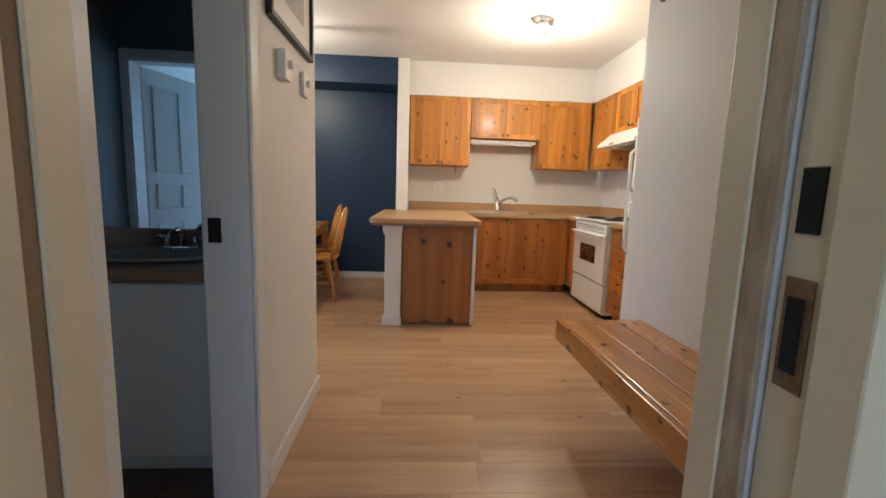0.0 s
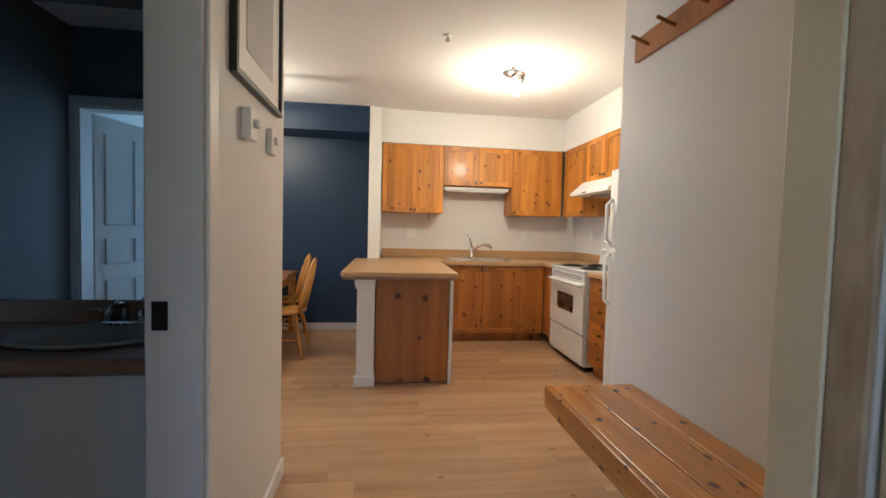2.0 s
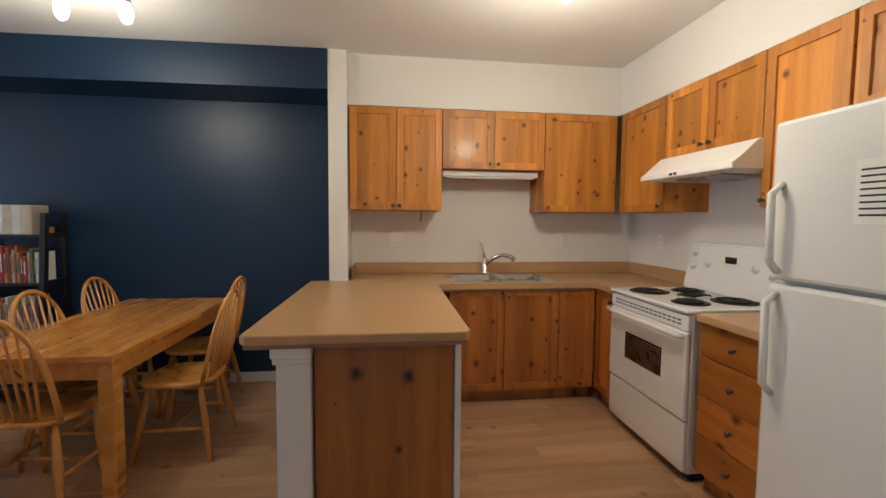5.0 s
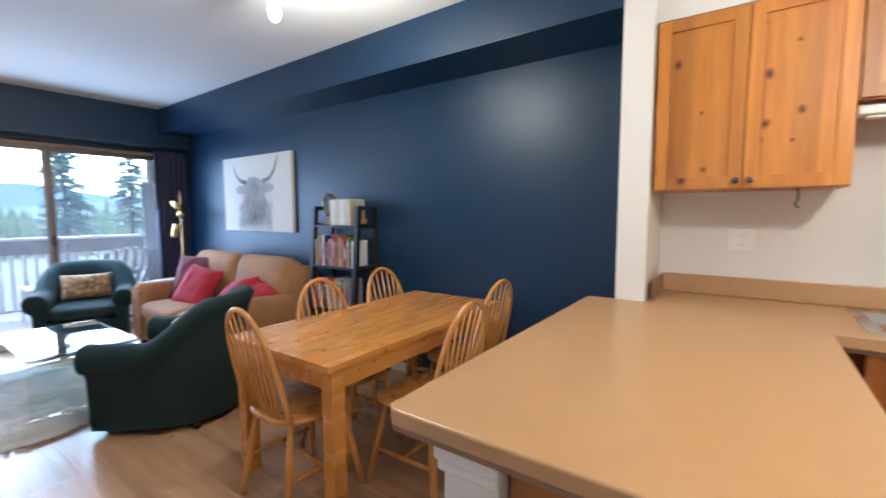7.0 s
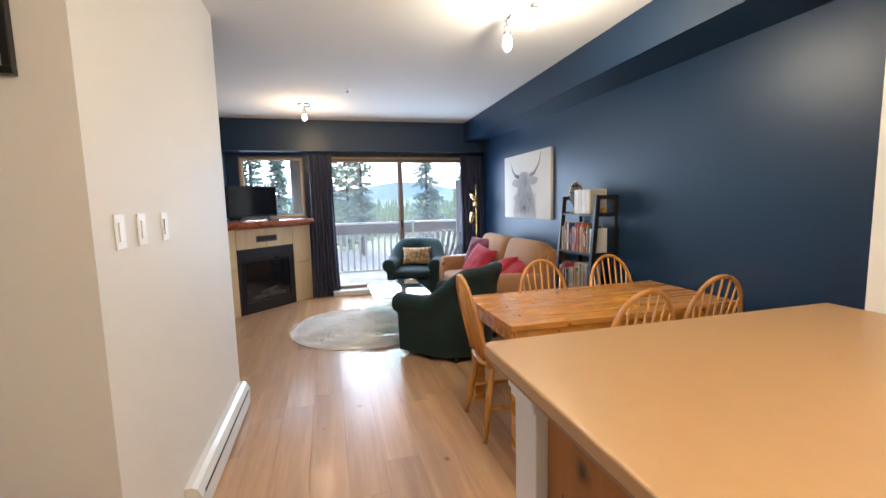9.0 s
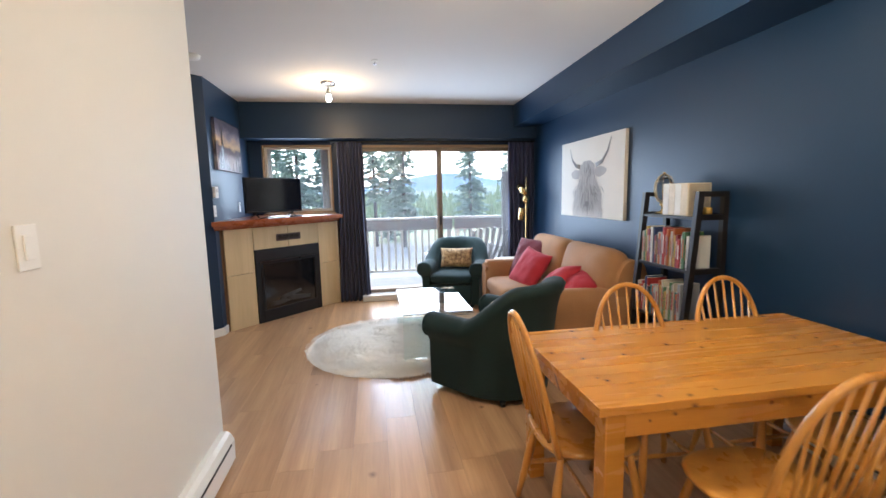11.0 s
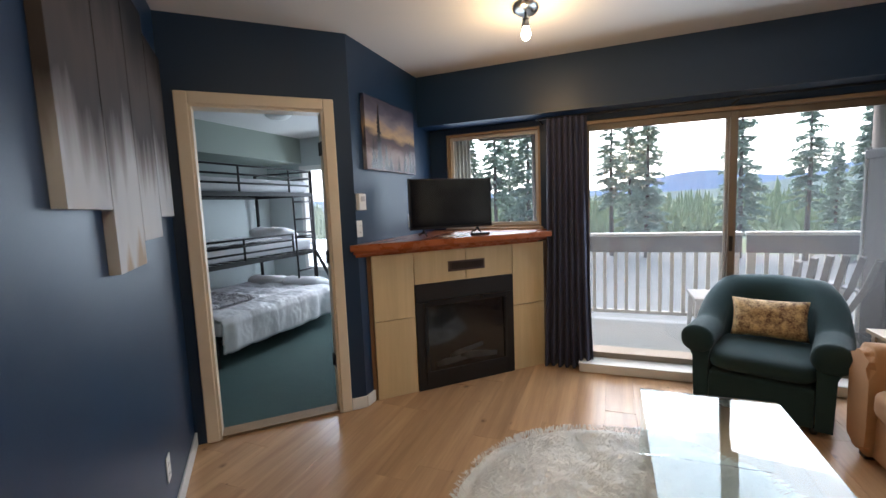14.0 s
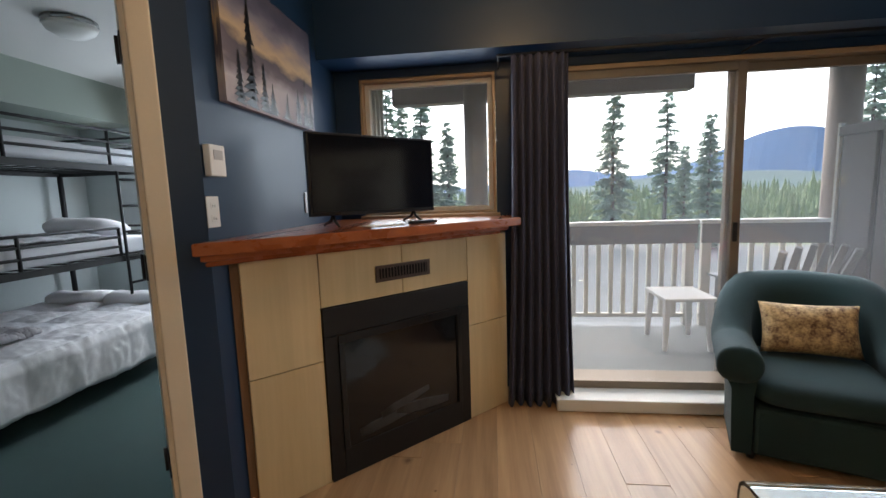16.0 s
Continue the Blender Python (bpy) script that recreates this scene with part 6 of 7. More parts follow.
# ---- soft furniture ----
def tub_armchair(m, label):
    """A tub chair with a high rounded back that slopes down into rolled arms, front towards -y."""
    c = thing("armchair", m @ Matrix.Scale(0.95, 4), label, "armchair", "green tub armchairs")

    def plan(u, r):
        """Horseshoe: u 0 front of one arm, 1 front of the other."""
        if u < 0.28:
            return Vector((r, -0.36 + 0.36 * u / 0.28, 0)), Vector((1, 0, 0))
        if u > 0.72:
            return Vector((-r, -0.36 * (u - 0.72) / 0.28, 0)), Vector((-1, 0, 0))
        a = math.pi * (u - 0.28) / 0.44
        return Vector((r * math.cos(a), (r + 0.02) * math.sin(a), 0)), Vector((math.cos(a), math.sin(a), 0))

    def top_of(u):
        k = min(1.0, max(0.0, (0.5 - abs(u - 0.5)) - 0.265) / 0.15)
        return 0.60 + 0.255 * (k * k * (3 - 2 * k)) + 0.012 * min(1.0, max(0.0, 0.5 - abs(u - 0.5) - 0.38) / 0.12)
    ring = 16
    bm = bmesh.new()

    def shell(u, v):
        p, n = plan(u, 0.335)
        t = top_of(u)
        k = min(1.0, (t - 0.60) / 0.255)
        # loop: outer bottom, outer top, roll, inner bottom
        arm_prof = [(0.035, 0.045), (0.04, 0.20), (0.045, 0.38), (0.065, t - 0.175), (0.11, t - 0.13), (0.118, t - 0.085), (0.10, t - 0.035), (0.06, t - 0.005), (0.012, t), (-0.04, t - 0.015), (-0.078, t - 0.055), (-0.085, t - 0.10), (-0.06, t - 0.16), (-0.05, 0.36), (-0.05, 0.20), (-0.05, 0.045)]
        back_prof = [(0.035, 0.045), (0.045, 0.20), (0.065, 0.38), (0.10, t - 0.20), (0.12, t - 0.12), (0.145, t - 0.07), (0.155, t - 0.03), (0.135, t - 0.004), (0.085, t + 0.004), (0.03, t - 0.008), (-0.015, t - 0.045), (-0.035, t - 0.11), (-0.045, t - 0.18), (-0.05, 0.40), (-0.05, 0.20), (-0.05, 0.045)]
        prof = [((1 - k) * a_[0] + k * b_[0], (1 - k) * a_[1] + k * b_[1]) for a_, b_ in zip(arm_prof, back_prof)]
        i = min(len(prof) - 1, round(v * (len(prof) - 1)))
        o, z = prof[i]
        return p + n * o + Vector((0, 0, z))
    rows = grid(bm, 57, 16, shell)
    for rw in (rows[0], rows[-1]):
        bm.faces.new(rw if rw is rows[-1] else rw[::-1])
    part("shell", bm, GREEN_VELVET, c, "dark green rounded back and arms")
    bm = bmesh.new()
    prism(bm, [(0.28, -0.37), (0.28, 0.05)] + [(0.28 * math.cos(a), 0.05 + 0.24 * math.sin(a)) for a in (0.5, 1.0, 1.57, 2.14, 2.64)] + [(-0.28, 0.05), (-0.28, -0.37)], 0.05, 0.30, bevel=0.02)
    part("base", bm, GREEN_VELVET, c)
    bm = bmesh.new()
    pad(bm, 0.59, 0.66, 0.16, (0, -0.06, 0.375), 6.0, 30, 14, 0.0, 0, None, 3.6)
    part("seat_cushion", bm, GREEN_VELVET, c)
    for s in (-1, 1):
        bm = bmesh.new()
        pad(bm, 0.205, 0.07, 0.19, (s * 0.352, -0.357, 0.507), 2.4, 20, 10)
        part("arm_roll", bm, GREEN_VELVET, c)
    for x in (-0.28, 0.28):
        for y in (-0.30, 0.24):
            bm = bmesh.new()
            lathe(bm, [(0.018, 0.001), (0.026, 0.046)], 10, (x, y, 0))
            part("foot", bm, SHELF_BLACK, c)
    return c


arm1 = tub_armchair(pose(-2.69, 4.035, 0, 0, 0, -51), "dark green tub armchair seen beside the dining table")
arm2 = copy_thing(arm1, pose(-5.20, 4.21, 0, 0, 0, 68))
arm2["label"] = "dark green tub armchair beside the balcony door"

bm = bmesh.new()
pillow(bm, 0.43, 0.27, 0.13, 9, 0.012)
pil = single("cushion", bm, [GOLD_BROCADE], "gold brown brocade cushion on the armchair", "cushion", m=pose(-5.21, 4.215, 0, 0, 0, 68) @ pose(0, 0.07, 0.572, 70, 0, 6))
bm = bmesh.new()
pillow(bm, 0.38, 0.27, 0.12, 5, 0.012)
single("cushion", bm, [CREAM_CLOTH], "small cream patterned cushion leaning in the armchair", "cushion", m=pose(-2.69, 4.035, 0, 0, 0, -51) @ pose(0.03, 0.085, 0.562, 66, 0, -8))

sofa = thing("sofa", pose(-4.70, 4.44, 0), "tan suede two-seat sofa against the navy wall", "sofa")
SW = 1.86
box_part("base", (0.03, SW - 0.03, 0.04, 0.86, 0.045, 0.30), TAN_SUEDE, sofa, 0.03)
for s, x0, x1 in ((0, 0.0, 0.19), (1, SW - 0.19, SW)):
    bm = bmesh.new()

    def arm(u, v, x0=x0, x1=x1):
        a = 2 * math.pi * u
        cx, cz, hw = (x0 + x1) / 2, 0.335, (x1 - x0) / 2
        e = 3.4

        def sg(t):
            return math.copysign(abs(t) ** (2 / e), t)
        top = 0.30 - 0.02 * v
        return (cx + hw * sg(math.cos(a)) * (1.06 if math.sin(a) > 0.3 else 1.0), -0.0 + 0.90 * v, cz + top * sg(math.sin(a)))
    rows = grid(bm, 28, 10, arm, close_u=True)
    bm.faces.new([r[0] for r in rows])
    bm.faces.new([r[-1] for r in rows][::-1])
    bmesh.ops.bevel(bm, geom=[e for e in bm.edges if all(abs(v.co.y) < 1e-5 for v in e.verts)], offset=0.035, segments=3, affect="EDGES")
    part("arm", bm, TAN_SUEDE, sofa)
bm = bmesh.new()


def back_roll(u, v):
    a = 2 * math.pi * u
    e = 2.8

    def sg(t):
        return math.copysign(abs(t) ** (2 / e), t)
    lean = 0.10 * max(0.0, (math.sin(a) + 1) / 2)
    return (0.01 + (SW - 0.02) * v, 0.76 + 0.14 * sg(math.cos(a)) + lean * 0.3, 0.47 + 0.38 * sg(math.sin(a)))


rows = grid(bm, 26, 16, back_roll, close_u=True)
bm.faces.new([r[0] for r in rows])
bm.faces.new([r[-1] for r in rows][::-1])
part("back", bm, TAN_SUEDE, sofa)
for k in range(2):
    w2 = (SW - 0.38) / 2
    bm = bmesh.new()
    pad(bm, w2 - 0.004, 0.66, 0.19, (0.19 + w2 * (k + 0.5), 0.31, 0.375), 7.0, 36, 18, 0.006, k + 1, None, 4.0)
    part("seat_cushion", bm, TAN_SUEDE, sofa)
    bm = bmesh.new()
    pad(bm, (SW - 0.10) / 2, 0.54, 0.27, (0.06 + (SW - 0.12) / 4 * (2 * k + 1), 0.665, 0.665), 6.0, 36, 18, 0.008, k + 5, Euler((radians(76), 0, 0)).to_matrix(), 3.4)
    part("back_cushion", bm, TAN_SUEDE, sofa)
for x in (0.06, SW - 0.06):
    for y in (0.08, 0.80):
        box_part("foot", (x - 0.03, x + 0.03, y - 0.03, y + 0.03, 0.001, 0.0445), SHELF_BLACK, sofa)

CU = "cushions on the sofa"
for (x, y, z, rx, ry, rz, w_, mat_, lab, seed) in (
        (-4.36, 4.93, 0.66, 62, 0, 28, 0.50, WINE_CLOTH, "dark wine red cushion leaning in the sofa corner", 1),
        (-4.06, 4.80, 0.60, 58, 8, 12, 0.45, RED_CLOTH, "coral red cushion leaning on the sofa", 2),
        (-3.42, 4.82, 0.575, 38, -14, -10, 0.44, RED_CLOTH, "crumpled coral red cushion on the sofa", 3),
        (-3.20, 4.88, 0.57, 32, 10, -24, 0.42, RED_CLOTH, "coral red cushion lying at the sofa end", 4)):
    bm = bmesh.new()
    pillow(bm, w_, w_, 0.17, seed, 0.022 if seed > 2 else 0.014)
    single("cushion", bm, [mat_], lab, "cushion", CU, m=pose(x, y, z, rx, ry, rz))

# rug of many tufts
rug = thing("rug", pose(-3.73, 3.31, 0), "round cream shaggy faux fur rug", "rug")
bm = bmesh.new()
rr = random.Random(3)
rug_r = [1 + rr.uniform(-0.012, 0.012) for _ in range(120)]


def rug_top(u, v):
    k = int(round(u * 120)) % 120
    r = 0.79 * rug_r[k] * v
    x, y = r * math.cos(2 * math.pi * u), r * math.sin(2 * math.pi * u)
    clump = noise.noise(Vector((x * 11, y * 11, 4))) + 0.7 * noise.noise(Vector((x * 27, y * 27, 9))) + 0.4 * noise.noise(Vector((x * 60, y * 60, 2)))
    return (x, y, 0.004 + 0.030 * (1 - v ** 10) + 0.010 * clump * (1 - v ** 8))


grid(bm, 120, 70, rug_top, close_u=True)
bmesh.ops.remove_doubles(bm, verts=bm.verts, dist=1e-5)
part("backing", bm, FUR, rug)
verts, faces = [], []
for k in range(16000):
    a, r = rr.uniform(0, 2 * math.pi), 0.80 * math.sqrt(rr.random())
    x, y = r * math.cos(a), r * math.sin(a)
    swirl = 3.0 * noise.noise(Vector((x * 3.2, y * 3.2, 1))) + a * 0.35
    dx, dy = math.cos(swirl), math.sin(swirl)
    l, w_, h = rr.uniform(0.03, 0.06), rr.uniform(0.0015, 0.0035), rr.uniform(0.004, 0.014)
    if r > 0.74:
        dx, dy = dx * 0.5 + math.cos(a), dy * 0.5 + math.sin(a)
    zb = 0.030 if r < 0.72 else 0.018
    n0 = len(verts)
    verts += [(x - dy * w_, y + dx * w_, zb), (x + dy * w_, y - dx * w_, zb), (x + dx * l * 0.5 + dy * w_, y + dy * l * 0.5 - dx * w_, zb + h), (x + dx * l * 0.5 - dy * w_, y + dy * l * 0.5 + dx * w_, zb + h), (x + dx * l, y + dy * l, max(0.006, zb - 0.004) + h * 0.45)]
    faces += [(n0, n0 + 1, n0 + 2, n0 + 3), (n0 + 3, n0 + 2, n0 + 4)]
me = bpy.data.meshes.new("fur")
me.from_pydata(verts, [], faces)
me.materials.append(FUR)
pile = new("fur", me)
pile.parent = rug
tagged(pile, "long cream pile", kind="stuff")

# glass coffee table: one bent sheet
gt = thing("coffee_table", pose(0, 0, 0), "bent clear glass coffee table on the rug", "coffee table")
bm = bmesh.new()
prof = [(-4.27, 0.012), (-4.27, 0.36), (-4.264, 0.395), (-4.245, 0.414), (-4.21, 0.42), (-3.27, 0.42), (-3.235, 0.414), (-3.216, 0.395), (-3.21, 0.36), (-3.21, 0.036)]
inner = [(-4.258, 0.012), (-4.258, 0.36), (-4.254, 0.388), (-4.238, 0.403), (-4.21, 0.408), (-3.27, 0.408), (-3.242, 0.403), (-3.226, 0.388), (-3.222, 0.36), (-3.222, 0.036)]
prof[0] = (-4.27, 0.034)
inner[0] = (-4.258, 0.034)
rowsA = [[bm.verts.new((x, y, z)) for x, z in prof] for y in (3.38, 3.985)]
rowsB = [[bm.verts.new((x, y, z)) for x, z in inner] for y in (3.38, 3.985)]
n_ = len(prof)
for k in range(n_ - 1):
    for q in ((rowsA[0][k], rowsA[1][k], rowsA[1][k + 1], rowsA[0][k + 1]), (rowsB[0][k], rowsB[0][k + 1], rowsB[1][k + 1], rowsB[1][k]), (rowsA[0][k], rowsA[0][k + 1], rowsB[0][k + 1], rowsB[0][k]), (rowsA[1][k], rowsB[1][k], rowsB[1][k + 1], rowsA[1][k + 1])):
        bm.faces.new(q)
for k in (0, n_ - 1):
    bm.faces.new((rowsA[0][k], rowsB[0][k], rowsB[1][k], rowsA[1][k]))
part("glass_sheet", bm, TABLE_GLASS, gt)

# floor lamp
fl = thing("floor_lamp", pose(-5.30, 5.22, 0), "brass floor lamp with three cylinder spotlights", "floor lamp")
bm = bmesh.new()
lathe(bm, [(0.13, 0.001), (0.13, 0.015), (0.12, 0.022), (0.015, 0.026), (0.011, 0.04)], 24)
part("foot", bm, BRASS, fl)
bm = bmesh.new()
rod(bm, (0, 0, 0.03), (0, 0, 1.62), 0.011, seg=12)
part("pole", bm, BRASS, fl)
for z, a, tilt in ((1.45, 200, 35), (1.33, -20, -15), (1.13, 215, -80)):
    d = Vector((math.cos(radians(a)), math.sin(radians(a)), 0))
    way = (d * math.cos(radians(tilt)) + Vector((0, 0, math.sin(radians(tilt))))).normalized()
    c0 = d * 0.075 + Vector((0, 0, z))
    bm = bmesh.new()
    rod(bm, (0, 0, z), c0, 0.006, seg=8)
    arm_ = part("arm", bm, BRASS, fl)
    bm = bmesh.new()
    tube(bm, [c0 - way * 0.08, c0 - way * 0.074, c0 + way * 0.09, c0 + way * 0.0899, c0 - way * 0.05], [0.025, 0.045, 0.045, 0.042, 0.042], 16)
    part("shade", bm, BRASS, arm_, "brass cylinder shade")
    bm = bmesh.new()
    b0 = c0 + way * 0.02
    tube(bm, [b0 - way * 0.03, b0, b0 + way * 0.03], [0.01, 0.024, 0.006], 10)
    part("bulb", bm, BULB_GLOW, arm_, "lit bulb")

# side table with magazines
st = thing("side_table", pose(-5.22, 4.73, 0), "light pine side table in the corner", "side table")
box_part("top", (0, 0.44, 0, 0.42, 0.53, 0.555), FRAME_WOOD, st, 0.004)
box_part("apron", (0.03, 0.41, 0.03, 0.39, 0.43, 0.529), FRAME_WOOD, st)
for x in (0.02, 0.38):
    for y in (0.02, 0.36):
        box_part("leg", (x, x + 0.04, y, y + 0.04, 0.001, 0.5295), FRAME_WOOD, st, 0.003)
MAG = [material("magazine_" + n_, c, 0.35, vary=0.2, scale=18, fine=60, bump=0.0) for n_, c in (("white", (0.6, 0.6, 0.62)), ("blue", (0.12, 0.18, 0.3)), ("cream", (0.6, 0.52, 0.4)))]
for k in range(3):
    bm = bmesh.new()
    bx(bm, -0.11, 0.11, -0.14, 0.14, 0, 0.006)
    single("magazine", bm, [MAG[k]], "glossy magazine stacked on the side table", "magazine", "magazines on the side table", m=pose(-5.02, 4.93, 0.5555 + 0.0066 * k, 0, 0, 14 * k - 20))


# ---- curtains ----
def curtain(name, x, y0, y1, z0, z1, folds, depth, mat_, label, flare=0.0, seed=0):
    c = thing(name, pose(0, 0, 0), label, "curtain")
    bm = bmesh.new()

    def place(u, v):
        sp = 1 + flare * (1 - v) ** 2
        yc = (y0 + y1) / 2
        y = yc + (y0 + (y1 - y0) * u - yc) * sp
        ph = folds * 2 * math.pi * u + 0.8 * noise.noise(Vector((u * 5, v * 1.2, seed)))
        dd = depth * (0.55 + 0.45 * (1 - v)) * (0.75 + 0.5 * noise.noise(Vector((u * 9, seed, v))))
        return (x + dd * math.sin(ph) + 0.015 * noise.noise(Vector((u * 3, v * 4, seed))), y, z0 + (z1 - z0) * v)
    grid(bm, folds * 12, 24, place)
    sheet_ = part("cloth", bm, mat_, c)
    so = sheet_.modifiers.new("thickness", "SOLIDIFY")
    so.thickness = 0.004
    return c


curtain("curtain", -5.50, 2.745, 3.06, 0.012, 2.10, 7, 0.055, CURTAIN_CLOTH, "dusky blue curtain gathered beside the glass door", 0.28, 1)
curtain("curtain", -5.52, 5.04, 5.41, 0.012, 2.10, 6, 0.045, CURTAIN_CLOTH, "dusky blue curtain gathered in the corner", 0.0, 2)
rodt = thing("curtain_rod", pose(0, 0, 0), "thin black curtain rod below the beam", "curtain rod")
bm = bmesh.new()
rod(bm, (-5.50, 2.66, 2.108), (-5.50, 5.41, 2.108), 0.009)
part("rod", bm, BLACK_IRON, rodt)
for y in (2.67, 4.1, 5.40):
    bm = bmesh.new()
    rod(bm, (-5.757, y, 2.108), (-5.50, y, 2.108), 0.006)
    part("bracket", bm, BLACK_IRON, rodt)

# ---- bookshelf ----
shelf = thing("ladder_bookshelf", pose(-2.73, 5.08, 0), "black-brown leaning ladder bookshelf", "bookshelf")
BW = 0.575
LEV = ((0.16, 0.0), (0.52, 0.025), (0.885, 0.055), (1.235, 0.085))
for x in (0.0, BW - 0.035):
    bm = bmesh.new()
    prof4 = [(0.0, 0.001), (0.04, 0.001), (0.155, 1.395), (0.115, 1.395)]
    lo = [bm.verts.new((x, y, z)) for y, z in prof4]
    hi = [bm.verts.new((x + 0.035, y, z)) for y, z in prof4]
    bm.faces.new(lo)
    bm.faces.new(hi[::-1])
    for k in range(4):
        bm.faces.new((lo[k], hi[k], hi[(k + 1) % 4], lo[(k + 1) % 4]))
    part("front_post", bm, SHELF_BLACK, shelf)
    box_part("rear_post", (x, x + 0.035, 0.295, 0.33, 0.001, 1.395), SHELF_BLACK, shelf)
    box_part("top_rail", (x + 0.001, x + 0.034, 0.1555, 0.2945, 1.36, 1.394), SHELF_BLACK, shelf)
for z, y0 in LEV:
    box_part("shelf", (0.036, BW - 0.036, y0 + 0.02, 0.325, z - 0.02, z), SHELF_BLACK, shelf, 0.002)
    for x in (0.0005, BW - 0.0345):
        box_part("side_rail", (x, x + 0.034, y0 + 0.05, 0.2945, z - 0.022, z + 0.012), SHELF_BLACK, shelf)
BOOK_COLOURS = [("red", (0.35, 0.03, 0.03)), ("black", (0.02, 0.02, 0.022)), ("cream", (0.45, 0.40, 0.31)), ("teal", (0.05, 0.2, 0.22)), ("orange", (0.35, 0.09, 0.02)), ("white", (0.68, 0.68, 0.66)), ("navy", (0.03, 0.05, 0.14)), ("green", (0.07, 0.16, 0.07)), ("yellow", (0.40, 0.25, 0.04)), ("grey", (0.3, 0.31, 0.33)), ("wine", (0.2, 0.02, 0.03))]
BOOKS = [(n_, material("book_cover_" + n_, c, 0.5, vary=0.14, scale=12, fine=80, bump=0.02)) for n_, c in BOOK_COLOURS]
PAGES = material("book_pages", (0.68, 0.62, 0.50), 0.8, vary=0.1, scale=80, fine=300, bump=0.05)


def book(x, y, z, w_, d, h, which, lean=0.0, flat=False, where="shelf"):
    n_, mat_ = BOOKS[which % len(BOOKS)]
    m = pose(x, y, z, 0, lean, 0) if not flat else pose(x, y, z, 0, 0, lean)
    b = thing("book", m, n_ + " book " + ("lying flat" if flat else "standing upright") + " on the bookshelf", "book", "books on the bookshelf")
    if flat:
        box_part("cover", (0, d, 0, h * 0.8, 0, w_), mat_, b, 0.001)
        box_part("page_block", (0.003, d - 0.003, -0.0012, -0.0002, 0.003, w_ - 0.003), PAGES, b)
    else:
        box_part("cover", (0, w_, 0, d, 0, h), mat_, b, 0.0015)
        box_part("page_block", (0.003, w_ - 0.003, 0.003, d - 0.001, h + 0.0002, h + 0.001), PAGES, b)
        box_part("spine_title", (w_ * 0.3, w_ * 0.7, -0.0008, -0.0002, h * 0.3, h * 0.8), BOOKS[(which * 3 + 5) % len(BOOKS)][1], b)
    return b


rb = random.Random(21)
for (z, y0), (xa, xb), hs in ((LEV[2], (0.055, 0.52), (0.19, 0.265)), (LEV[1], (0.055, 0.50), (0.19, 0.27))):
    x = xa
    k = rb.randrange(11)
    while x < xb:
        w_ = rb.uniform(0.012, 0.024)
        h = rb.uniform(*hs)
        book(-2.73 + x, 5.08 + y0 + 0.03 + rb.uniform(0, 0.012), z + 0.0006, w_, rb.uniform(0.13, 0.17), h, k)
        x += w_ + 0.0012
        k += rb.choice((1, 2, 4, 5))
for i, (x, yy, w_) in enumerate(((0.08, 0.04, 0.03), (0.10, 0.05, 0.022), (0.32, 0.04, 0.035), (0.34, 0.05, 0.025))):
    zz = LEV[0][0] + 0.0006 + (0.0 if i in (0, 2) else (0.0306 if i == 1 else 0.0356))
    book(-2.73 + x, 5.08 + yy, zz, w_, 0.22, 0.22, i * 3 + 1, lean=3 * i, flat=True)
boxset = thing("book_box_set", pose(-2.73 + 0.24, 5.08 + 0.11, 1.2355), "pale boxed set of novels on the top shelf", "box set")
box_part("slipcase", (0.0, 0.24, 0.0, 0.17, 0.0, 0.215), PAGES, boxset, 0.002)
for k in range(4):
    box_part("spine", (0.004 + 0.0585 * k, 0.06 + 0.0585 * k, -0.003, -0.0003, 0.004, 0.211), (BOOKS[5][1], MAG[2], BOOKS[5][1], MAG[2])[k], boxset, 0.001)
box_part("side_label", (0.2405, 0.2415, 0.01, 0.16, 0.006, 0.208), BOOKS[2][1], boxset)


def lettering(text, m, size, mat_, parent):
    cu = bpy.data.curves.new("lettering", "FONT")
    cu.body, cu.size, cu.extrude, cu.align_x = text, size, 0.0003, "CENTER"
    me_ob = bpy.data.objects.new("lettering_source", cu)
    scene.collection.objects.link(me_ob)
    bpy.context.view_layer.update()
    me_ = bpy.data.meshes.new_from_object(me_ob.evaluated_get(bpy.context.evaluated_depsgraph_get()))
    bpy.data.objects.remove(me_ob)
    me_.materials.clear()
    me_.materials.append(mat_)
    ob = new("lettering", me_)
    ob.parent = parent
    ob.matrix_basis = m
    return ob


lettering("NOVELS", pose(0.242, 0.085, 0.095, 90, 0, 90), 0.034, BOOKS[9][1], boxset)
for z_ in (0.15, 0.155, 0.13):
    box_part("title_line", (0.2416, 0.2421, 0.03, 0.14, z_, z_ + 0.0025), BOOKS[9][1], boxset)
orn = thing("ornament", pose(-2.73 + 0.14, 5.08 + 0.19, 1.2355), "glass and brass dome ornament on a round foot", "ornament")
bm = bmesh.new()
lathe(bm, [(0.055, 0.0), (0.055, 0.01), (0.02, 0.022), (0.012, 0.05), (0.03, 0.07), (0.0, 0.075)], 18)
part("foot", bm, BRASS, orn)
bm = bmesh.new()
lathe(bm, [(0.012, 0.076), (0.05, 0.12), (0.062, 0.18), (0.05, 0.24), (0.012, 0.285)], 18)
part("dome", bm, TABLE_GLASS, orn, "clear glass dome")
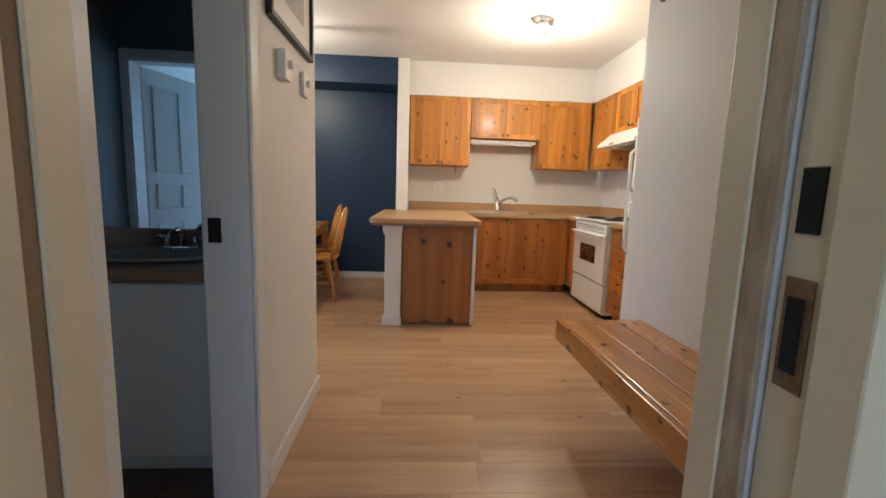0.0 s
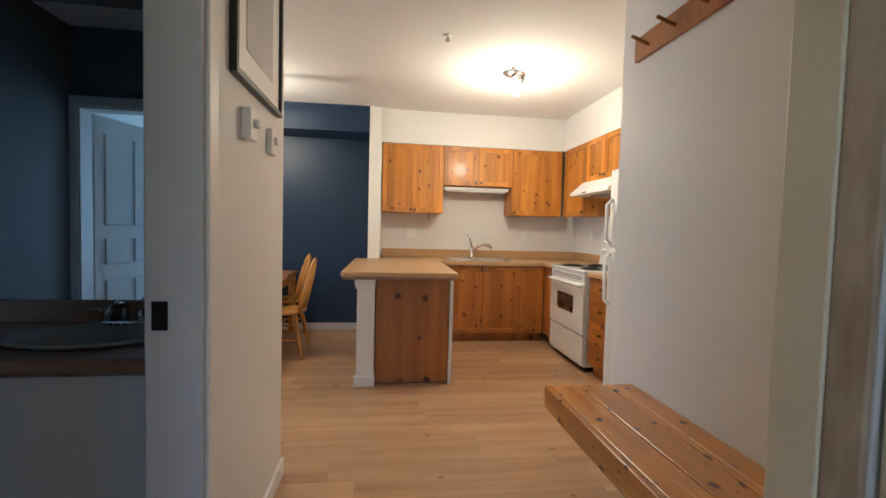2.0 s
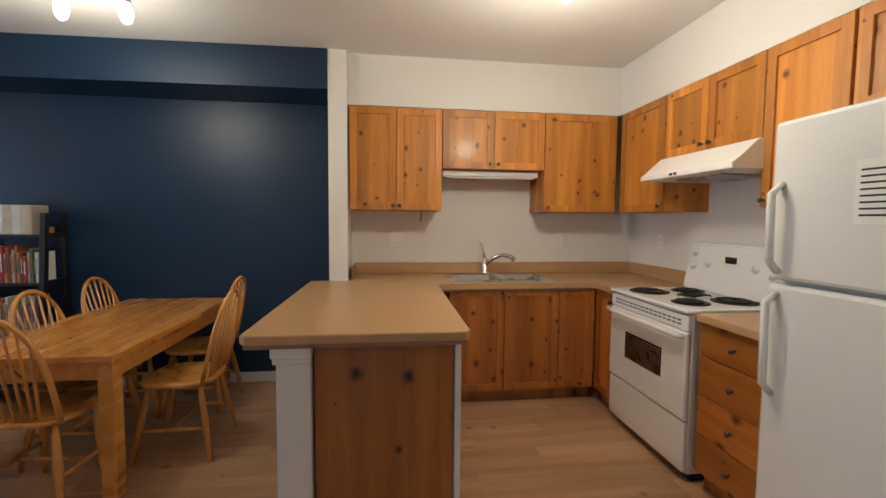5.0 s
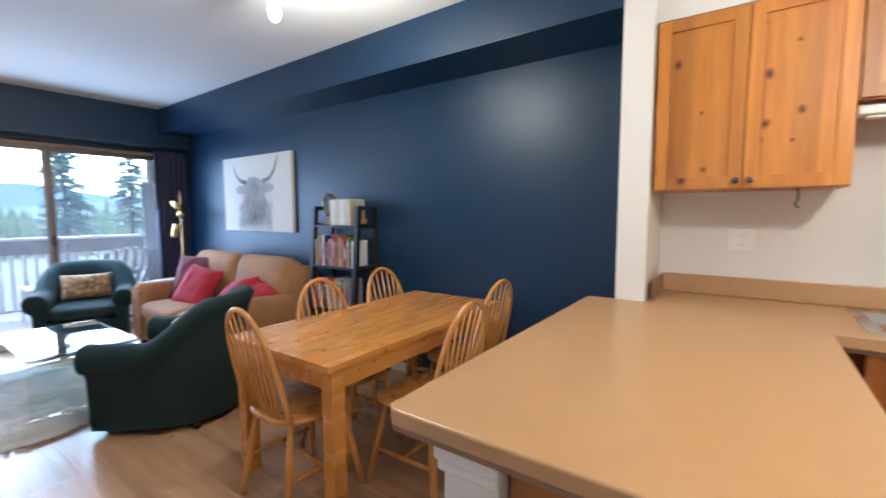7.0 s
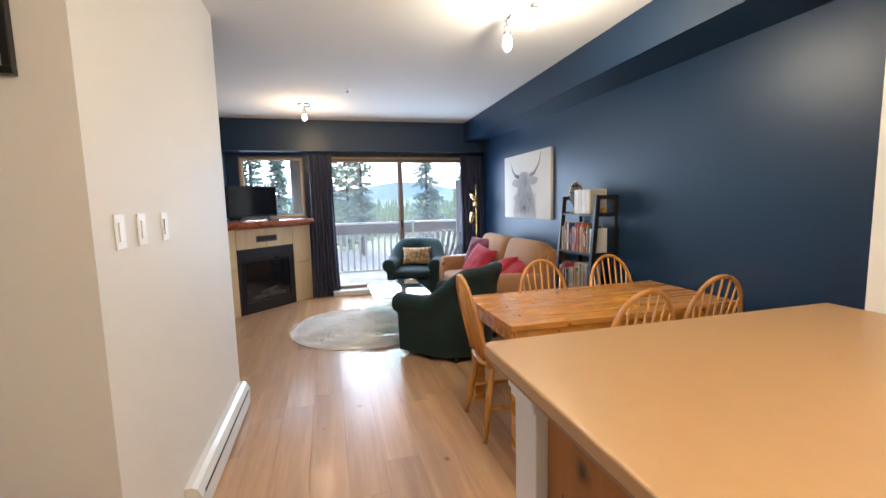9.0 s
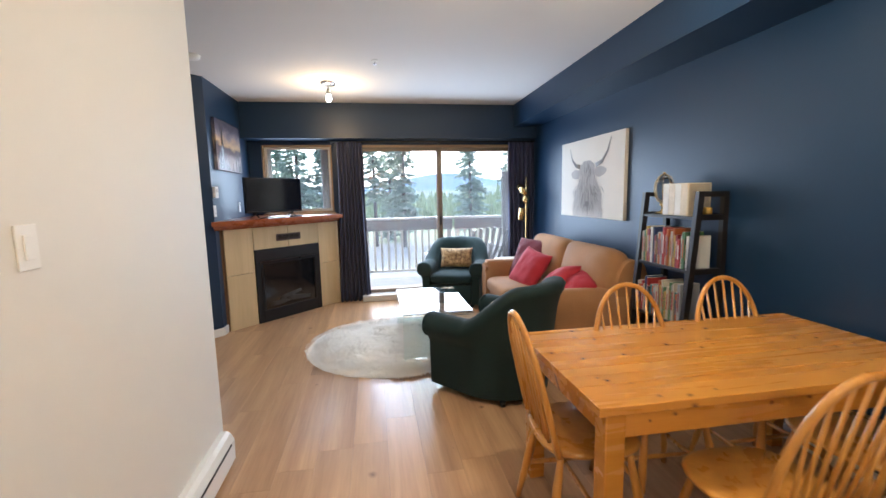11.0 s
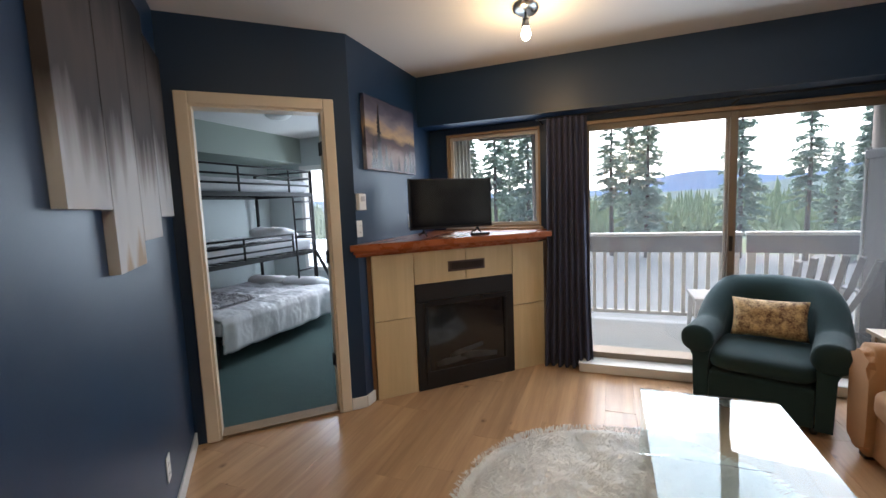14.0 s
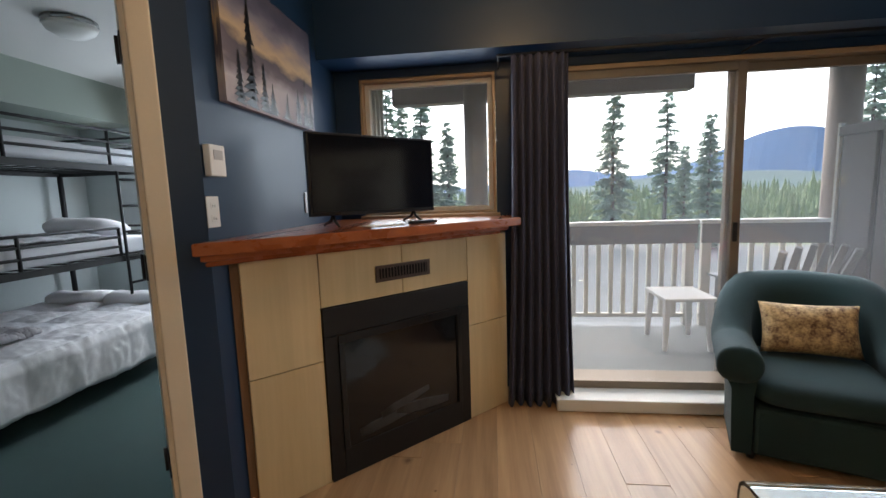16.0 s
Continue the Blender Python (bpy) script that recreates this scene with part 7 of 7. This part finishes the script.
for a in (0, 90, 45, 135):
    bm = bmesh.new()
    c_, s_ = math.cos(radians(a)), math.sin(radians(a))
    tube(bm, [(0.066 * math.cos(t) * c_, 0.066 * math.cos(t) * s_, 0.18 + 0.108 * math.sin(t)) for t in (math.pi * 2 * k / 20 for k in range(20))], 0.0022, 5, closed=True)
    part("hoop", bm, BRASS, orn)
bm = bmesh.new()
lathe(bm, [(0.008, 0.286), (0.012, 0.296), (0.0, 0.305)], 10)
part("finial", bm, BRASS, orn)
bm = bmesh.new()
lathe(bm, [(0.025, 0.0), (0.027, 0.03), (0.026, 0.055), (0.0, 0.056)], 16)
single("candle", bm, [BOOKS[8][1]], "small amber candle on the top shelf", "candle", m=pose(-2.73 + 0.525, 5.08 + 0.22, 1.2355))
bm = bmesh.new()
pad(bm, 0.30, 0.18, 0.10, (0, 0, 0.055), 3.0, 24, 12, 0.03, 9)
single("folded_cloth", bm, [CANVAS_EDGE], "crumpled cream cloth bundle on the low shelf", "cloth", m=pose(-2.73 + 0.36, 5.08 + 0.16, LEV[0][0] + 0.068))

# ---- bedroom ----
bunk = thing("bunk_bed", pose(-6.60, -1.50, 0), "black metal triple bunk bed with white bedding", "bunk bed")
L, DB, DT = 2.02, 1.42, 0.98


def bar(name, pts, r, seg=8):
    bm = bmesh.new()
    tube(bm, pts, r, seg)
    return part(name, bm, BLACK_IRON, bunk)


for x in (0.02, L - 0.02):
    for y in (0.02, DT):
        bar("post", [(x, y, 0.013), (x, y, 1.96)], 0.022)
for z, rails in ((0.86, (0.13, 0.21, 0.285)), (1.62, (0.14, 0.235, 0.33))):
    for y in (0.02, DT):
        bm = bmesh.new()
        bx(bm, 0.02, L - 0.02, y - 0.014, y + 0.014, z, z + 0.05)
        part("side_beam", bm, BLACK_IRON, bunk)
    for x in (0.02, L - 0.02):
        bm = bmesh.new()
        bx(bm, x - 0.014, x + 0.014, 0.03, DT - 0.01, z, z + 0.05)
        part("end_beam", bm, BLACK_IRON, bunk)
    for dz in rails:
        bar("guard_rail", [(0.44 if z < 1 else 0.02, DT, z + dz), (L - 0.02, DT, z + dz)], 0.011)
        for x in (0.02, L - 0.02):
            bar("guard_rail", [(x, 0.02, z + dz), (x, DT, z + dz)], 0.011)
    for x in (0.44, 1.22):
        bar("guard_post", [(x, DT, z + 0.03), (x, DT, z + rails[2])], 0.012)
    bm = bmesh.new()
    for k in range(14):
        bx(bm, 0.06 + 0.14 * k, 0.09 + 0.14 * k, 0.03, DT - 0.01, z + 0.03, z + 0.04)
    part("slats", bm, BLACK_IRON, bunk)
for y in (0.02, DB):
    bm = bmesh.new()
    bx(bm, 0.02, L - 0.02, y - 0.014, y + 0.014, 0.24, 0.29)
    part("side_beam", bm, BLACK_IRON, bunk)
bar("brace", [(L - 0.02, DT, 0.90), (L - 0.01, DT + 0.06, 0.80), (L - 0.01, DB - 0.12, 0.36), (L - 0.01, DB - 0.06, 0.24), (L - 0.01, DB - 0.05, 0.013)], 0.026)
bar("brace", [(0.02, DT, 0.90), (0.02, DT + 0.06, 0.80), (0.02, DB - 0.12, 0.36), (0.02, DB - 0.06, 0.24), (0.02, DB - 0.05, 0.013)], 0.022)
for x in (0.10, 0.42):
    bar("ladder_rail", [(x, DT + 0.03, 1.62), (x, DT + 0.04, 0.3)], 0.012)
for k in range(6):
    bar("rung", [(0.10, DT + 0.035, 0.45 + 0.22 * k), (0.42, DT + 0.035, 0.45 + 0.22 * k)], 0.011)


def bedding(name, x0, x1, y0, y1, z0, z1, mat_, label, category="mattress"):
    bm = bmesh.new()
    bx(bm, x0, x1, y0, y1, z0, z1, bevel=0.035, segments=3)
    for f in bm.faces:
        f.smooth = True
    return single(name, bm, [mat_], label, category, m=pose(-6.60, -1.50, 0))


bedding("mattress", 0.05, L - 0.05, 0.05, DT - 0.03, 0.922, 1.06, BED_WHITE, "white mattress on the middle bunk")
bedding("mattress", 0.05, L - 0.05, 0.05, DT - 0.03, 1.682, 1.82, BED_WHITE, "white mattress on the top bunk")
bedding("mattress", 0.05, L - 0.05, 0.05, DB - 0.03, 0.292, 0.43, BED_WHITE, "white double mattress on the bottom bunk")


def quilt(name, x0, x1, y0, y1, top, drop, mat_, label, seed):
    bm = bmesh.new()

    def place(u, v):
        y = y0 + (y1 - y0 + drop) * v
        over = max(0.0, y - y1)
        fold = 0.012 * noise.noise(Vector((u * 9, v * 8, seed))) + 0.012 * (0.5 - abs(noise.noise(Vector((u * 11 - v * 6, v * 9 + u * 4, seed + 9))))) + 0.010 * abs(noise.noise(Vector((u * 24 + v * 9, v * 17, seed)))) + 0.03 * abs(math.sin(math.pi * 5 * u) * math.sin(math.pi * 5 * v)) ** 0.4 - 0.012 * abs(noise.noise(Vector((u * 40 - v * 22, v * 30 + u * 12, seed))))
        ripple = (0.012 * math.sin(u * 31 + 5 * noise.noise(Vector((u * 4, v, seed)))) + 0.03 * noise.noise(Vector((u * 7, v * 3, seed + 4)))) * min(1, over / 0.2)
        return (x0 + (x1 - x0) * u, min(y, y1) + 0.05 * min(1, over / 0.1) + ripple + fold * 0.5, top + 0.025 + fold - max(0, over - 0.03) * 0.98)
    grid(bm, 130, 96, place)
    ob = single(name, bm, [mat_], label, "quilt", m=pose(-6.60, -1.50, 0))
    mod = ob.modifiers.new("thickness", "SOLIDIFY")
    mod.thickness = 0.02
    return ob


quilt("quilt", 0.30, L - 0.02, 0.06, DB, 0.445, 0.36, BED_WHITE, "crumpled white quilt hanging off the bottom bunk", 2)
quilt("blanket", 1.25, L - 0.01, 0.30, 1.10, 0.475, 0.0, BED_GREY, "folded grey blanket on the bottom bunk", 5)
quilt("quilt", 0.55, L - 0.06, 0.08, DT - 0.06, 1.065, 0.0, BED_WHITE, "crumpled white quilt on the middle bunk", 7)
for x, y, z, lab in ((0.27, 0.42, 0.50, "white pillow on the bottom bunk"), (0.27, 1.0, 0.50, "white pillow on the bottom bunk"), (0.35, 0.60, 1.15, "white pillow on the middle bunk")):
    bm = bmesh.new()
    pad(bm, 0.42, 0.60, 0.16, (0, 0, 0), 3.4, 26, 12, 0.02, 3)
    single("pillow", bm, [BED_WHITE], lab, "pillow", "pillows on the bunks", m=pose(-6.60 + x, -1.5 + y, z, 0, -12, 4))
curtain("bedroom_curtain", -6.88, -0.42, 0.05, 0.30, 2.14, 5, 0.04, PALE_CURTAIN, "pale pinkish curtain at the bedroom window", 0.0, 4)
bl = thing("bedroom_ceiling_lamp", pose(-5.42, 0.05, 2.47), "white glass dome ceiling lamp, unlit", "ceiling lamp")
bm = bmesh.new()
lathe(bm, [(0.0, -0.10), (0.08, -0.09), (0.125, -0.06), (0.14, -0.03)], 24)
part("shade", bm, PLASTIC_WHITE, bl)
bm = bmesh.new()
lathe(bm, [(0.145, -0.0295), (0.14, -0.0005)], 24)
part("base", bm, STEEL, bl)

# ---- balcony ----
bm = bmesh.new()
prism(bm, [(-5.905, 1.60), (-5.905, 7.2), (-6.9, 7.2), (-7.35, 4.55), (-7.35, 1.60)], -0.12, -0.02)
structure("balcony_floor", bm, [DECK_PAINT], "grey painted balcony floor", "balcony floor")
bm = bmesh.new()
prism(bm, [(-5.905, 1.30), (-5.905, 7.2), (-7.0, 7.2), (-7.55, 4.55), (-7.55, 1.30)], 2.47, 2.60)
bx(bm, -7.55, -7.40, 1.60, 4.55, 2.27, 2.469)
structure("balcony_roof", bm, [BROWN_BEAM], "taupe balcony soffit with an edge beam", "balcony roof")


def railing(a, b, label):
    a, b = Vector((*a, 0)), Vector((*b, 0))
    length = (b - a).length
    r = thing("balcony_railing", place_along(a, (b - a)), label, "railing", "balcony railings")
    box_part("cap", (-0.01, length + 0.01, -0.075, 0.075, 0.985, 1.02), RAIL_CAP, r, 0.005, "weathered white cap rail")
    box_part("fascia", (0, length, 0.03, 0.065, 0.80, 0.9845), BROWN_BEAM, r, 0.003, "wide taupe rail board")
    box_part("bottom_rail", (0, length, -0.02, 0.02, 0.06, 0.10), RAIL_PAINT, r, 0.003)
    n_ = int(length / 0.118)
    bm = bmesh.new()
    bx(bm, -0.019, 0.019, -0.019, 0.019, 0.0, 0.885)
    bmesh.ops.recalc_face_normals(bm, faces=bm.faces)
    me_ = bpy.data.meshes.new("baluster")
    bm.to_mesh(me_)
    bm.free()
    me_.materials.append(RAIL_PAINT)
    for k in range(n_):
        piece("baluster", me_, r, pose(length * (k + 0.5) / n_, 0.0, 0.1003 - 0.0))
    for x in (0.05, length - 0.05):
        box_part("post", (x - 0.04, x + 0.04, -0.05, 0.028, -0.019, 0.9845), RAIL_PAINT, r, 0.004)
    return r


railing((-7.28, 4.55), (-7.28, 1.68), "beige balcony railing with close balusters and wide board")
railing((-6.86, 7.0), (-7.28, 4.60), "angled beige balcony railing beside the log post")
lp = bmesh.new()
tube(lp, [(-7.12, 5.66, -0.02), (-7.12, 5.66, 1.0), (-7.12, 5.66, 2.469)], [0.125, 0.12, 0.12], 18)
single("log_post", lp, [LOG], "weathered round log post on the balcony", "post", "balcony log posts")
lp = bmesh.new()
tube(lp, [(-7.06, 2.47, -0.02), (-7.06, 2.47, 1.0), (-7.06, 2.47, 2.469)], [0.115, 0.11, 0.11], 18)
single("log_post", lp, [LOG], "weathered round log post under the balcony beam", "post", "balcony log posts")
panel_ = thing("balcony_screen", pose(-6.62, 5.30, -0.02, 0, 0, 8), "tall grey leaning board screen on the balcony", "screen")
for k, x in enumerate((0.0, 0.30, 0.60)):
    box_part("board", (x, x + 0.26, 0, 0.03, 0.0, 1.78), SCREEN_GREY, panel_, 0.004)
for z in (0.1, 1.70):
    box_part("batten", (-0.01, 0.87, -0.022, -0.0005, z, z + 0.07), SCREEN_GREY, panel_, 0.003)
box_part("backing", (0.0, 0.86, 0.0305, 0.04, 0.02, 1.76), BLACK_IRON, panel_, 0.0, "dark backing between the boards")
box_part("edge", (-0.035, -0.011, -0.01, 0.03, 0.0, 1.80), SIDING, panel_, 0.003)

# slatted garden chair, grey
gc = thing("garden_chair", pose(-6.80, 4.96, -0.02, 0, 0, -82), "weathered grey slatted garden chair", "garden chair")
for k in range(6):
    bm = bmesh.new()
    x = -0.23 + 0.092 * k
    h = 0.92 - 0.9 * x * x - 0.02
    tube(bm, [(x, 0.18, 0.30), (x * 1.15, 0.36, 0.6 + 0.0 * h), (x * 1.25, 0.46, h)], [0.028, 0.034, 0.03], 4, smooth=False)
    part("back_slat", bm, GREY_PLASTIC, gc)
for k in range(5):
    box_part("seat_slat", (-0.26, 0.26, -0.28 + 0.1 * k, -0.19 + 0.1 * k, 0.36 - 0.015 * k, 0.38 - 0.015 * k), GREY_PLASTIC, gc, 0.004)
for s in (-1, 1):
    box_part("arm", (s * 0.30 - 0.05, s * 0.30 + 0.05, -0.32, 0.30, 0.54, 0.56), GREY_PLASTIC, gc, 0.008)
    box_part("front_leg", (s * 0.28 - 0.02, s * 0.28 + 0.02, -0.27, -0.20, 0.0, 0.5395), GREY_PLASTIC, gc, 0.004)
    bm = bmesh.new()
    tube(bm, [(s * 0.25, -0.2, 0.33), (s * 0.25, 0.45, 0.02)], 0.025, 4, smooth=False)
    part("rear_leg", bm, GREY_PLASTIC, gc)
ot = thing("garden_table", pose(-6.75, 4.20, -0.02), "low white plastic garden table", "garden table")
box_part("top", (-0.24, 0.24, -0.20, 0.22, 0.42, 0.45), RAIL_CAP, ot, 0.008)
for sx in (-1, 1):
    for sy in (-1, 1):
        bm = bmesh.new()
        tube(bm, [(sx * 0.19, sy * 0.16, 0.4195), (sx * 0.21, sy * 0.18, 0.001)], [0.035, 0.022], 4, smooth=False)
        part("leg", bm, RAIL_CAP, ot)

# ---- land ----
GZ = -3.4
bm = bmesh.new()
bx(bm, -3000, 400, -2500, 2500, GZ - 1, GZ)
structure("ground", bm, [GRASS], "meadow ground reaching to the horizon", "ground")
bm = bmesh.new()
rl = random.Random(12)
outline = []
for k in range(40):
    a = 2 * math.pi * k / 40
    outline.append((-28 + 15 * math.cos(a) * (1 + rl.uniform(-0.05, 0.05)), 4 + 34 * math.sin(a)))
prism(bm, outline, GZ + 0.002, GZ + 0.03)
structure("gravel_lot", bm, [GRAVEL], "grey gravel parking lot below the balcony", "lot")


def conifer_meshes(seed, height, spread, bare, density):
    """A tapered trunk with whorls of drooping limbs; the crown is many small needle sprays with gaps."""
    r = random.Random(seed)
    bm = bmesh.new()
    tube(bm, [(0, 0, 0), (0.02 * height * r.uniform(-0.3, 0.3), 0, height * 0.5), (0, 0, height)], [height * 0.014, height * 0.009, 0.01], 8)
    verts, faces = [], []
    z = height * bare
    while z < height * 0.985:
        k = (z / height - bare) / (1 - bare)
        reach = spread * height * (0.12 + (1 - k) ** 0.85) * (0.35 + 0.65 * min(1, k * 5 + 0.35))
        for _ in range(r.randint(3, 5)):
            if r.random() < 0.10:
                continue
            a = r.uniform(0, 2 * math.pi)
            ln = reach * r.uniform(0.5, 1.12)
            d = Vector((math.cos(a), math.sin(a), 0))
            lift = 0.25 * k - 0.12
            pts = [Vector((0, 0, z)) + d * ln * t + Vector((0, 0, ln * (lift * t - 0.30 * t * t + (0.14 * t ** 3)))) for t in (0, 0.35, 0.7, 1.0)]
            if ln > 0.5:
                tube(bm, pts, [0.035, 0.025, 0.014, 0.004], 4)
            n_ = max(3, int(ln * density))
            for i in range(n_):
                t = 0.18 + 0.82 * (i + r.random()) / n_
                j = min(2, int(t * 3))
                base = pts[j].lerp(pts[j + 1], min(1, t * 3 - j)) if j < 3 else pts[3]
                side = Vector((-d.y, d.x, 0)) * r.choice((-1, 1))
                for q in range(3):
                    way = (side * r.uniform(0.3, 1) + d * r.uniform(0.0, 0.9) + Vector((0, 0, r.uniform(-0.75, 0.15)))).normalized()
                    sz = r.uniform(0.24, 0.55) * (0.7 + 0.5 * (1 - t))
                    w_ = way.cross(Vector((r.uniform(-1, 1), r.uniform(-1, 1), 1))).normalized() * sz * 0.22
                    b0 = base + Vector((r.uniform(-0.1, 0.1), r.uniform(-0.1, 0.1), r.uniform(-0.08, 0.06)))
                    n0 = len(verts)
                    verts.extend((b0 - w_ * 0.4, b0 + w_ * 0.4, b0 + way * sz * 0.6 + w_, b0 + way * sz, b0 + way * sz * 0.6 - w_))
                    faces.append((n0, n0 + 1, n0 + 2, n0 + 3, n0 + 4))
        z += height * r.uniform(0.014, 0.026)
    trunk = bpy.data.meshes.new("trunk")
    bm.to_mesh(trunk)
    bm.free()
    trunk.materials.append(BARK)
    crown = bpy.data.meshes.new("crown")
    crown.from_pydata([tuple(v) for v in verts], [], faces)
    crown.materials.append(NEEDLES)
    return trunk, crown


KINDS = [conifer_meshes(1, 15.0, 0.13, 0.12, 14), conifer_meshes(2, 17.0, 0.12, 0.30, 13), conifer_meshes(3, 13.0, 0.17, 0.05, 14)]


def conifer(kind_, x, y, size, turn, label):
    t = thing("conifer_tree", pose(x, y, GZ, 0, 0, turn), label, "tree", "conifers beyond the lot")
    t.scale = (size, size, size)
    for n_, me_ in zip(("trunk", "crown"), KINDS[kind_]):
        ob = new(n_, me_)
        ob.parent = t
    return t


def at_bearing(deg, dist):
    """A place seen from the living room, at a bearing from straight west towards the north."""
    a = radians(deg)
    return -2.5 - dist * math.cos(a), 3.0 + dist * math.sin(a)


TREES = [
    (0, -9.8, 38, 1.0, "tall dark conifer with drooping limbs"), (1, -14.2, 40, 0.92, "slim tall conifer with a bare lower trunk"),
    (2, -6.4, 38, 0.86, "broad dark conifer beyond the gravel lot"), (0, -12.2, 43, 0.95, "dense dark conifer beyond the gravel lot"),
    (0, -17.5, 41, 0.92, "dense dark conifer beyond the gravel lot"), (1, 0.6, 38, 0.84, "tall conifer with a pale bare lower trunk"),
    (0, 4.6, 37, 0.95, "tall dark conifer with drooping limbs"), (2, 2.6, 44, 0.98, "broad dark conifer behind the taller ones"),
    (0, 14.1, 38, 0.94, "tall dark conifer with drooping limbs"), (1, 19.8, 38, 0.76, "conifer with long separate layered limbs"),
    (2, 24.2, 39, 0.80, "shorter broad conifer beyond the gravel lot"), (2, 21.9, 44, 0.66, "low broad conifer behind the taller ones"),
    (1, -22.5, 42, 0.85, "slim tall conifer with sparse limbs"), (0, 37.0, 40, 0.9, "tall dark conifer with drooping limbs"),
]
for i, (k, deg, dist, size, lab) in enumerate(TREES):
    conifer(k, *at_bearing(deg, dist), size, i * 47, lab)

# the far edge of the wood, past counting
rw = random.Random(5)
verts, faces = [], []
for _ in range(2600):
    deg, dist = rw.uniform(-48, 52), rw.choice((rw.uniform(58, 75), rw.uniform(75, 130), rw.uniform(130, 330)))
    x, y = at_bearing(deg, dist)
    h = rw.uniform(2.0, 3.9) * (1 + max(0, dist - 90) / 150)
    if rw.random() < 0.05:
        h *= 1.5
    r0 = h * rw.uniform(0.16, 0.26)
    levels = 5
    for j in range(levels):
        z0 = GZ + h * (0.08 + 0.8 * j / levels)
        z1 = z0 + h * 0.36
        rr_ = r0 * (1 - j / levels) * rw.uniform(0.8, 1.2) + 0.05
        n0 = len(verts)
        turn_ = rw.uniform(0, 6.28)
        for q in range(6):
            a = turn_ + q * math.pi / 3
            rq = rr_ * rw.uniform(0.7, 1.25)
            verts.append((x + rq * math.cos(a), y + rq * math.sin(a), z0 + rw.uniform(-0.1, 0.1) * h))
        verts.append((x + rw.uniform(-0.05, 0.05) * h, y, z1))
        faces.extend((n0 + q, n0 + (q + 1) % 6, n0 + 6) for q in range(6))
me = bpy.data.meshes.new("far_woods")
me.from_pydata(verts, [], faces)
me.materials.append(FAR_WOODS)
tagged(new("far_woods", me), "edge of the conifer woods far off, green paled for haze", "woods", kind="stuff")


def ridge(name, dist, peaks, base, mat_, label):
    bm = bmesh.new()
    lo_, hi_, up = [], [], []
    for k in range(121):
        deg = -60 + k
        h = base + sum(p * math.exp(-((deg - c) / w_) ** 2) for c, w_, p in peaks) + dist * 0.006 * noise.noise(Vector((deg * 0.12, dist, 0))) + dist * 0.002 * noise.noise(Vector((deg * 0.6, dist, 3)))
        x, y = at_bearing(deg, dist)
        x2, y2 = at_bearing(deg, dist * 1.25)
        lo_.append(bm.verts.new((x, y, GZ)))
        hi_.append(bm.verts.new((x2, y2, h)))
    for k in range(120):
        bm.faces.new((lo_[k], lo_[k + 1], hi_[k + 1], hi_[k]))
    structure(name, bm, [mat_], label, "mountain")


ridge("backdrop_1", 1300, [(9, 7, 50), (32, 9, 140), (-22, 8, 25)], 30, MOUNTAIN, "distant forested mountain ridge, coloured with blue haze")
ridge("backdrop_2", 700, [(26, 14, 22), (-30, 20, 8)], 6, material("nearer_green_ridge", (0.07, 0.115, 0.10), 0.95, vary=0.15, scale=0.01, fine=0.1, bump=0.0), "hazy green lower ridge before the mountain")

# ---- floor pieces ----
def bevel_slab(name, w, d, h, mat_):
    bm = bmesh.new()
    bx(bm, 0, w, 0, d, -h, 0, bevel=0.0)
    e = 0.0003
    top_verts = [v for v in bm.verts if v.co.z > -1e-6]
    for v in top_verts:
        v.co.x += e if v.co.x < w / 2 else -e
        v.co.y += e if v.co.y < d / 2 else -e
    bmesh.ops.recalc_face_normals(bm, faces=bm.faces)
    me = bpy.data.meshes.new(name)
    bm.to_mesh(me)
    bm.free()
    me.materials.append(mat_)
    return me


PW, PL = 0.192, 1.22
rng = random.Random(4)
full = bevel_slab("plank", PL - 0.0005, PW - 0.0005, 0.012, FLOOR_PLANK)
short = {}
row = 0
y = -1.60
while y < 5.43:
    x = -5.9 - rng.uniform(0, PL)
    while x < 2.5:
        x0, x1 = max(x, -5.88), min(x + PL, 2.50)
        mid = (x0 + x1) / 2
        inside = x1 - x0 > 0.03
        if y + PW < 0.4:
            inside &= x1 > -2.3 and x0 < 1.48
        elif y + PW < 1.7:
            inside &= (x1 > -0.55 and x0 < 1.40) or (x1 > -4.75 and x0 < -2.3 and y + PW > 0.55)
        elif y + PW < 2.3:
            inside &= (x1 > -0.55 and x0 < 1.40) or x0 < -2.0
        if inside:
            if x1 - x0 > PL - 1e-4:
                me = full
            else:
                key = round(x1 - x0, 2)
                me = short.setdefault(key, bevel_slab("plank", key - 0.0005, PW - 0.0005, 0.012, FLOOR_PLANK))
            piece("plank", me, floor, pose(x0, y, 0))
        x += PL
    y += PW
tile_mesh = bevel_slab("tile", 0.325, 0.325, 0.008, BATH_TILE)
for i in range(5):
    for j in range(4):
        piece("tile", tile_mesh, floor_3, pose(-2.1 + 0.33 * i, 0.7 + 0.33 * j, 0.011))
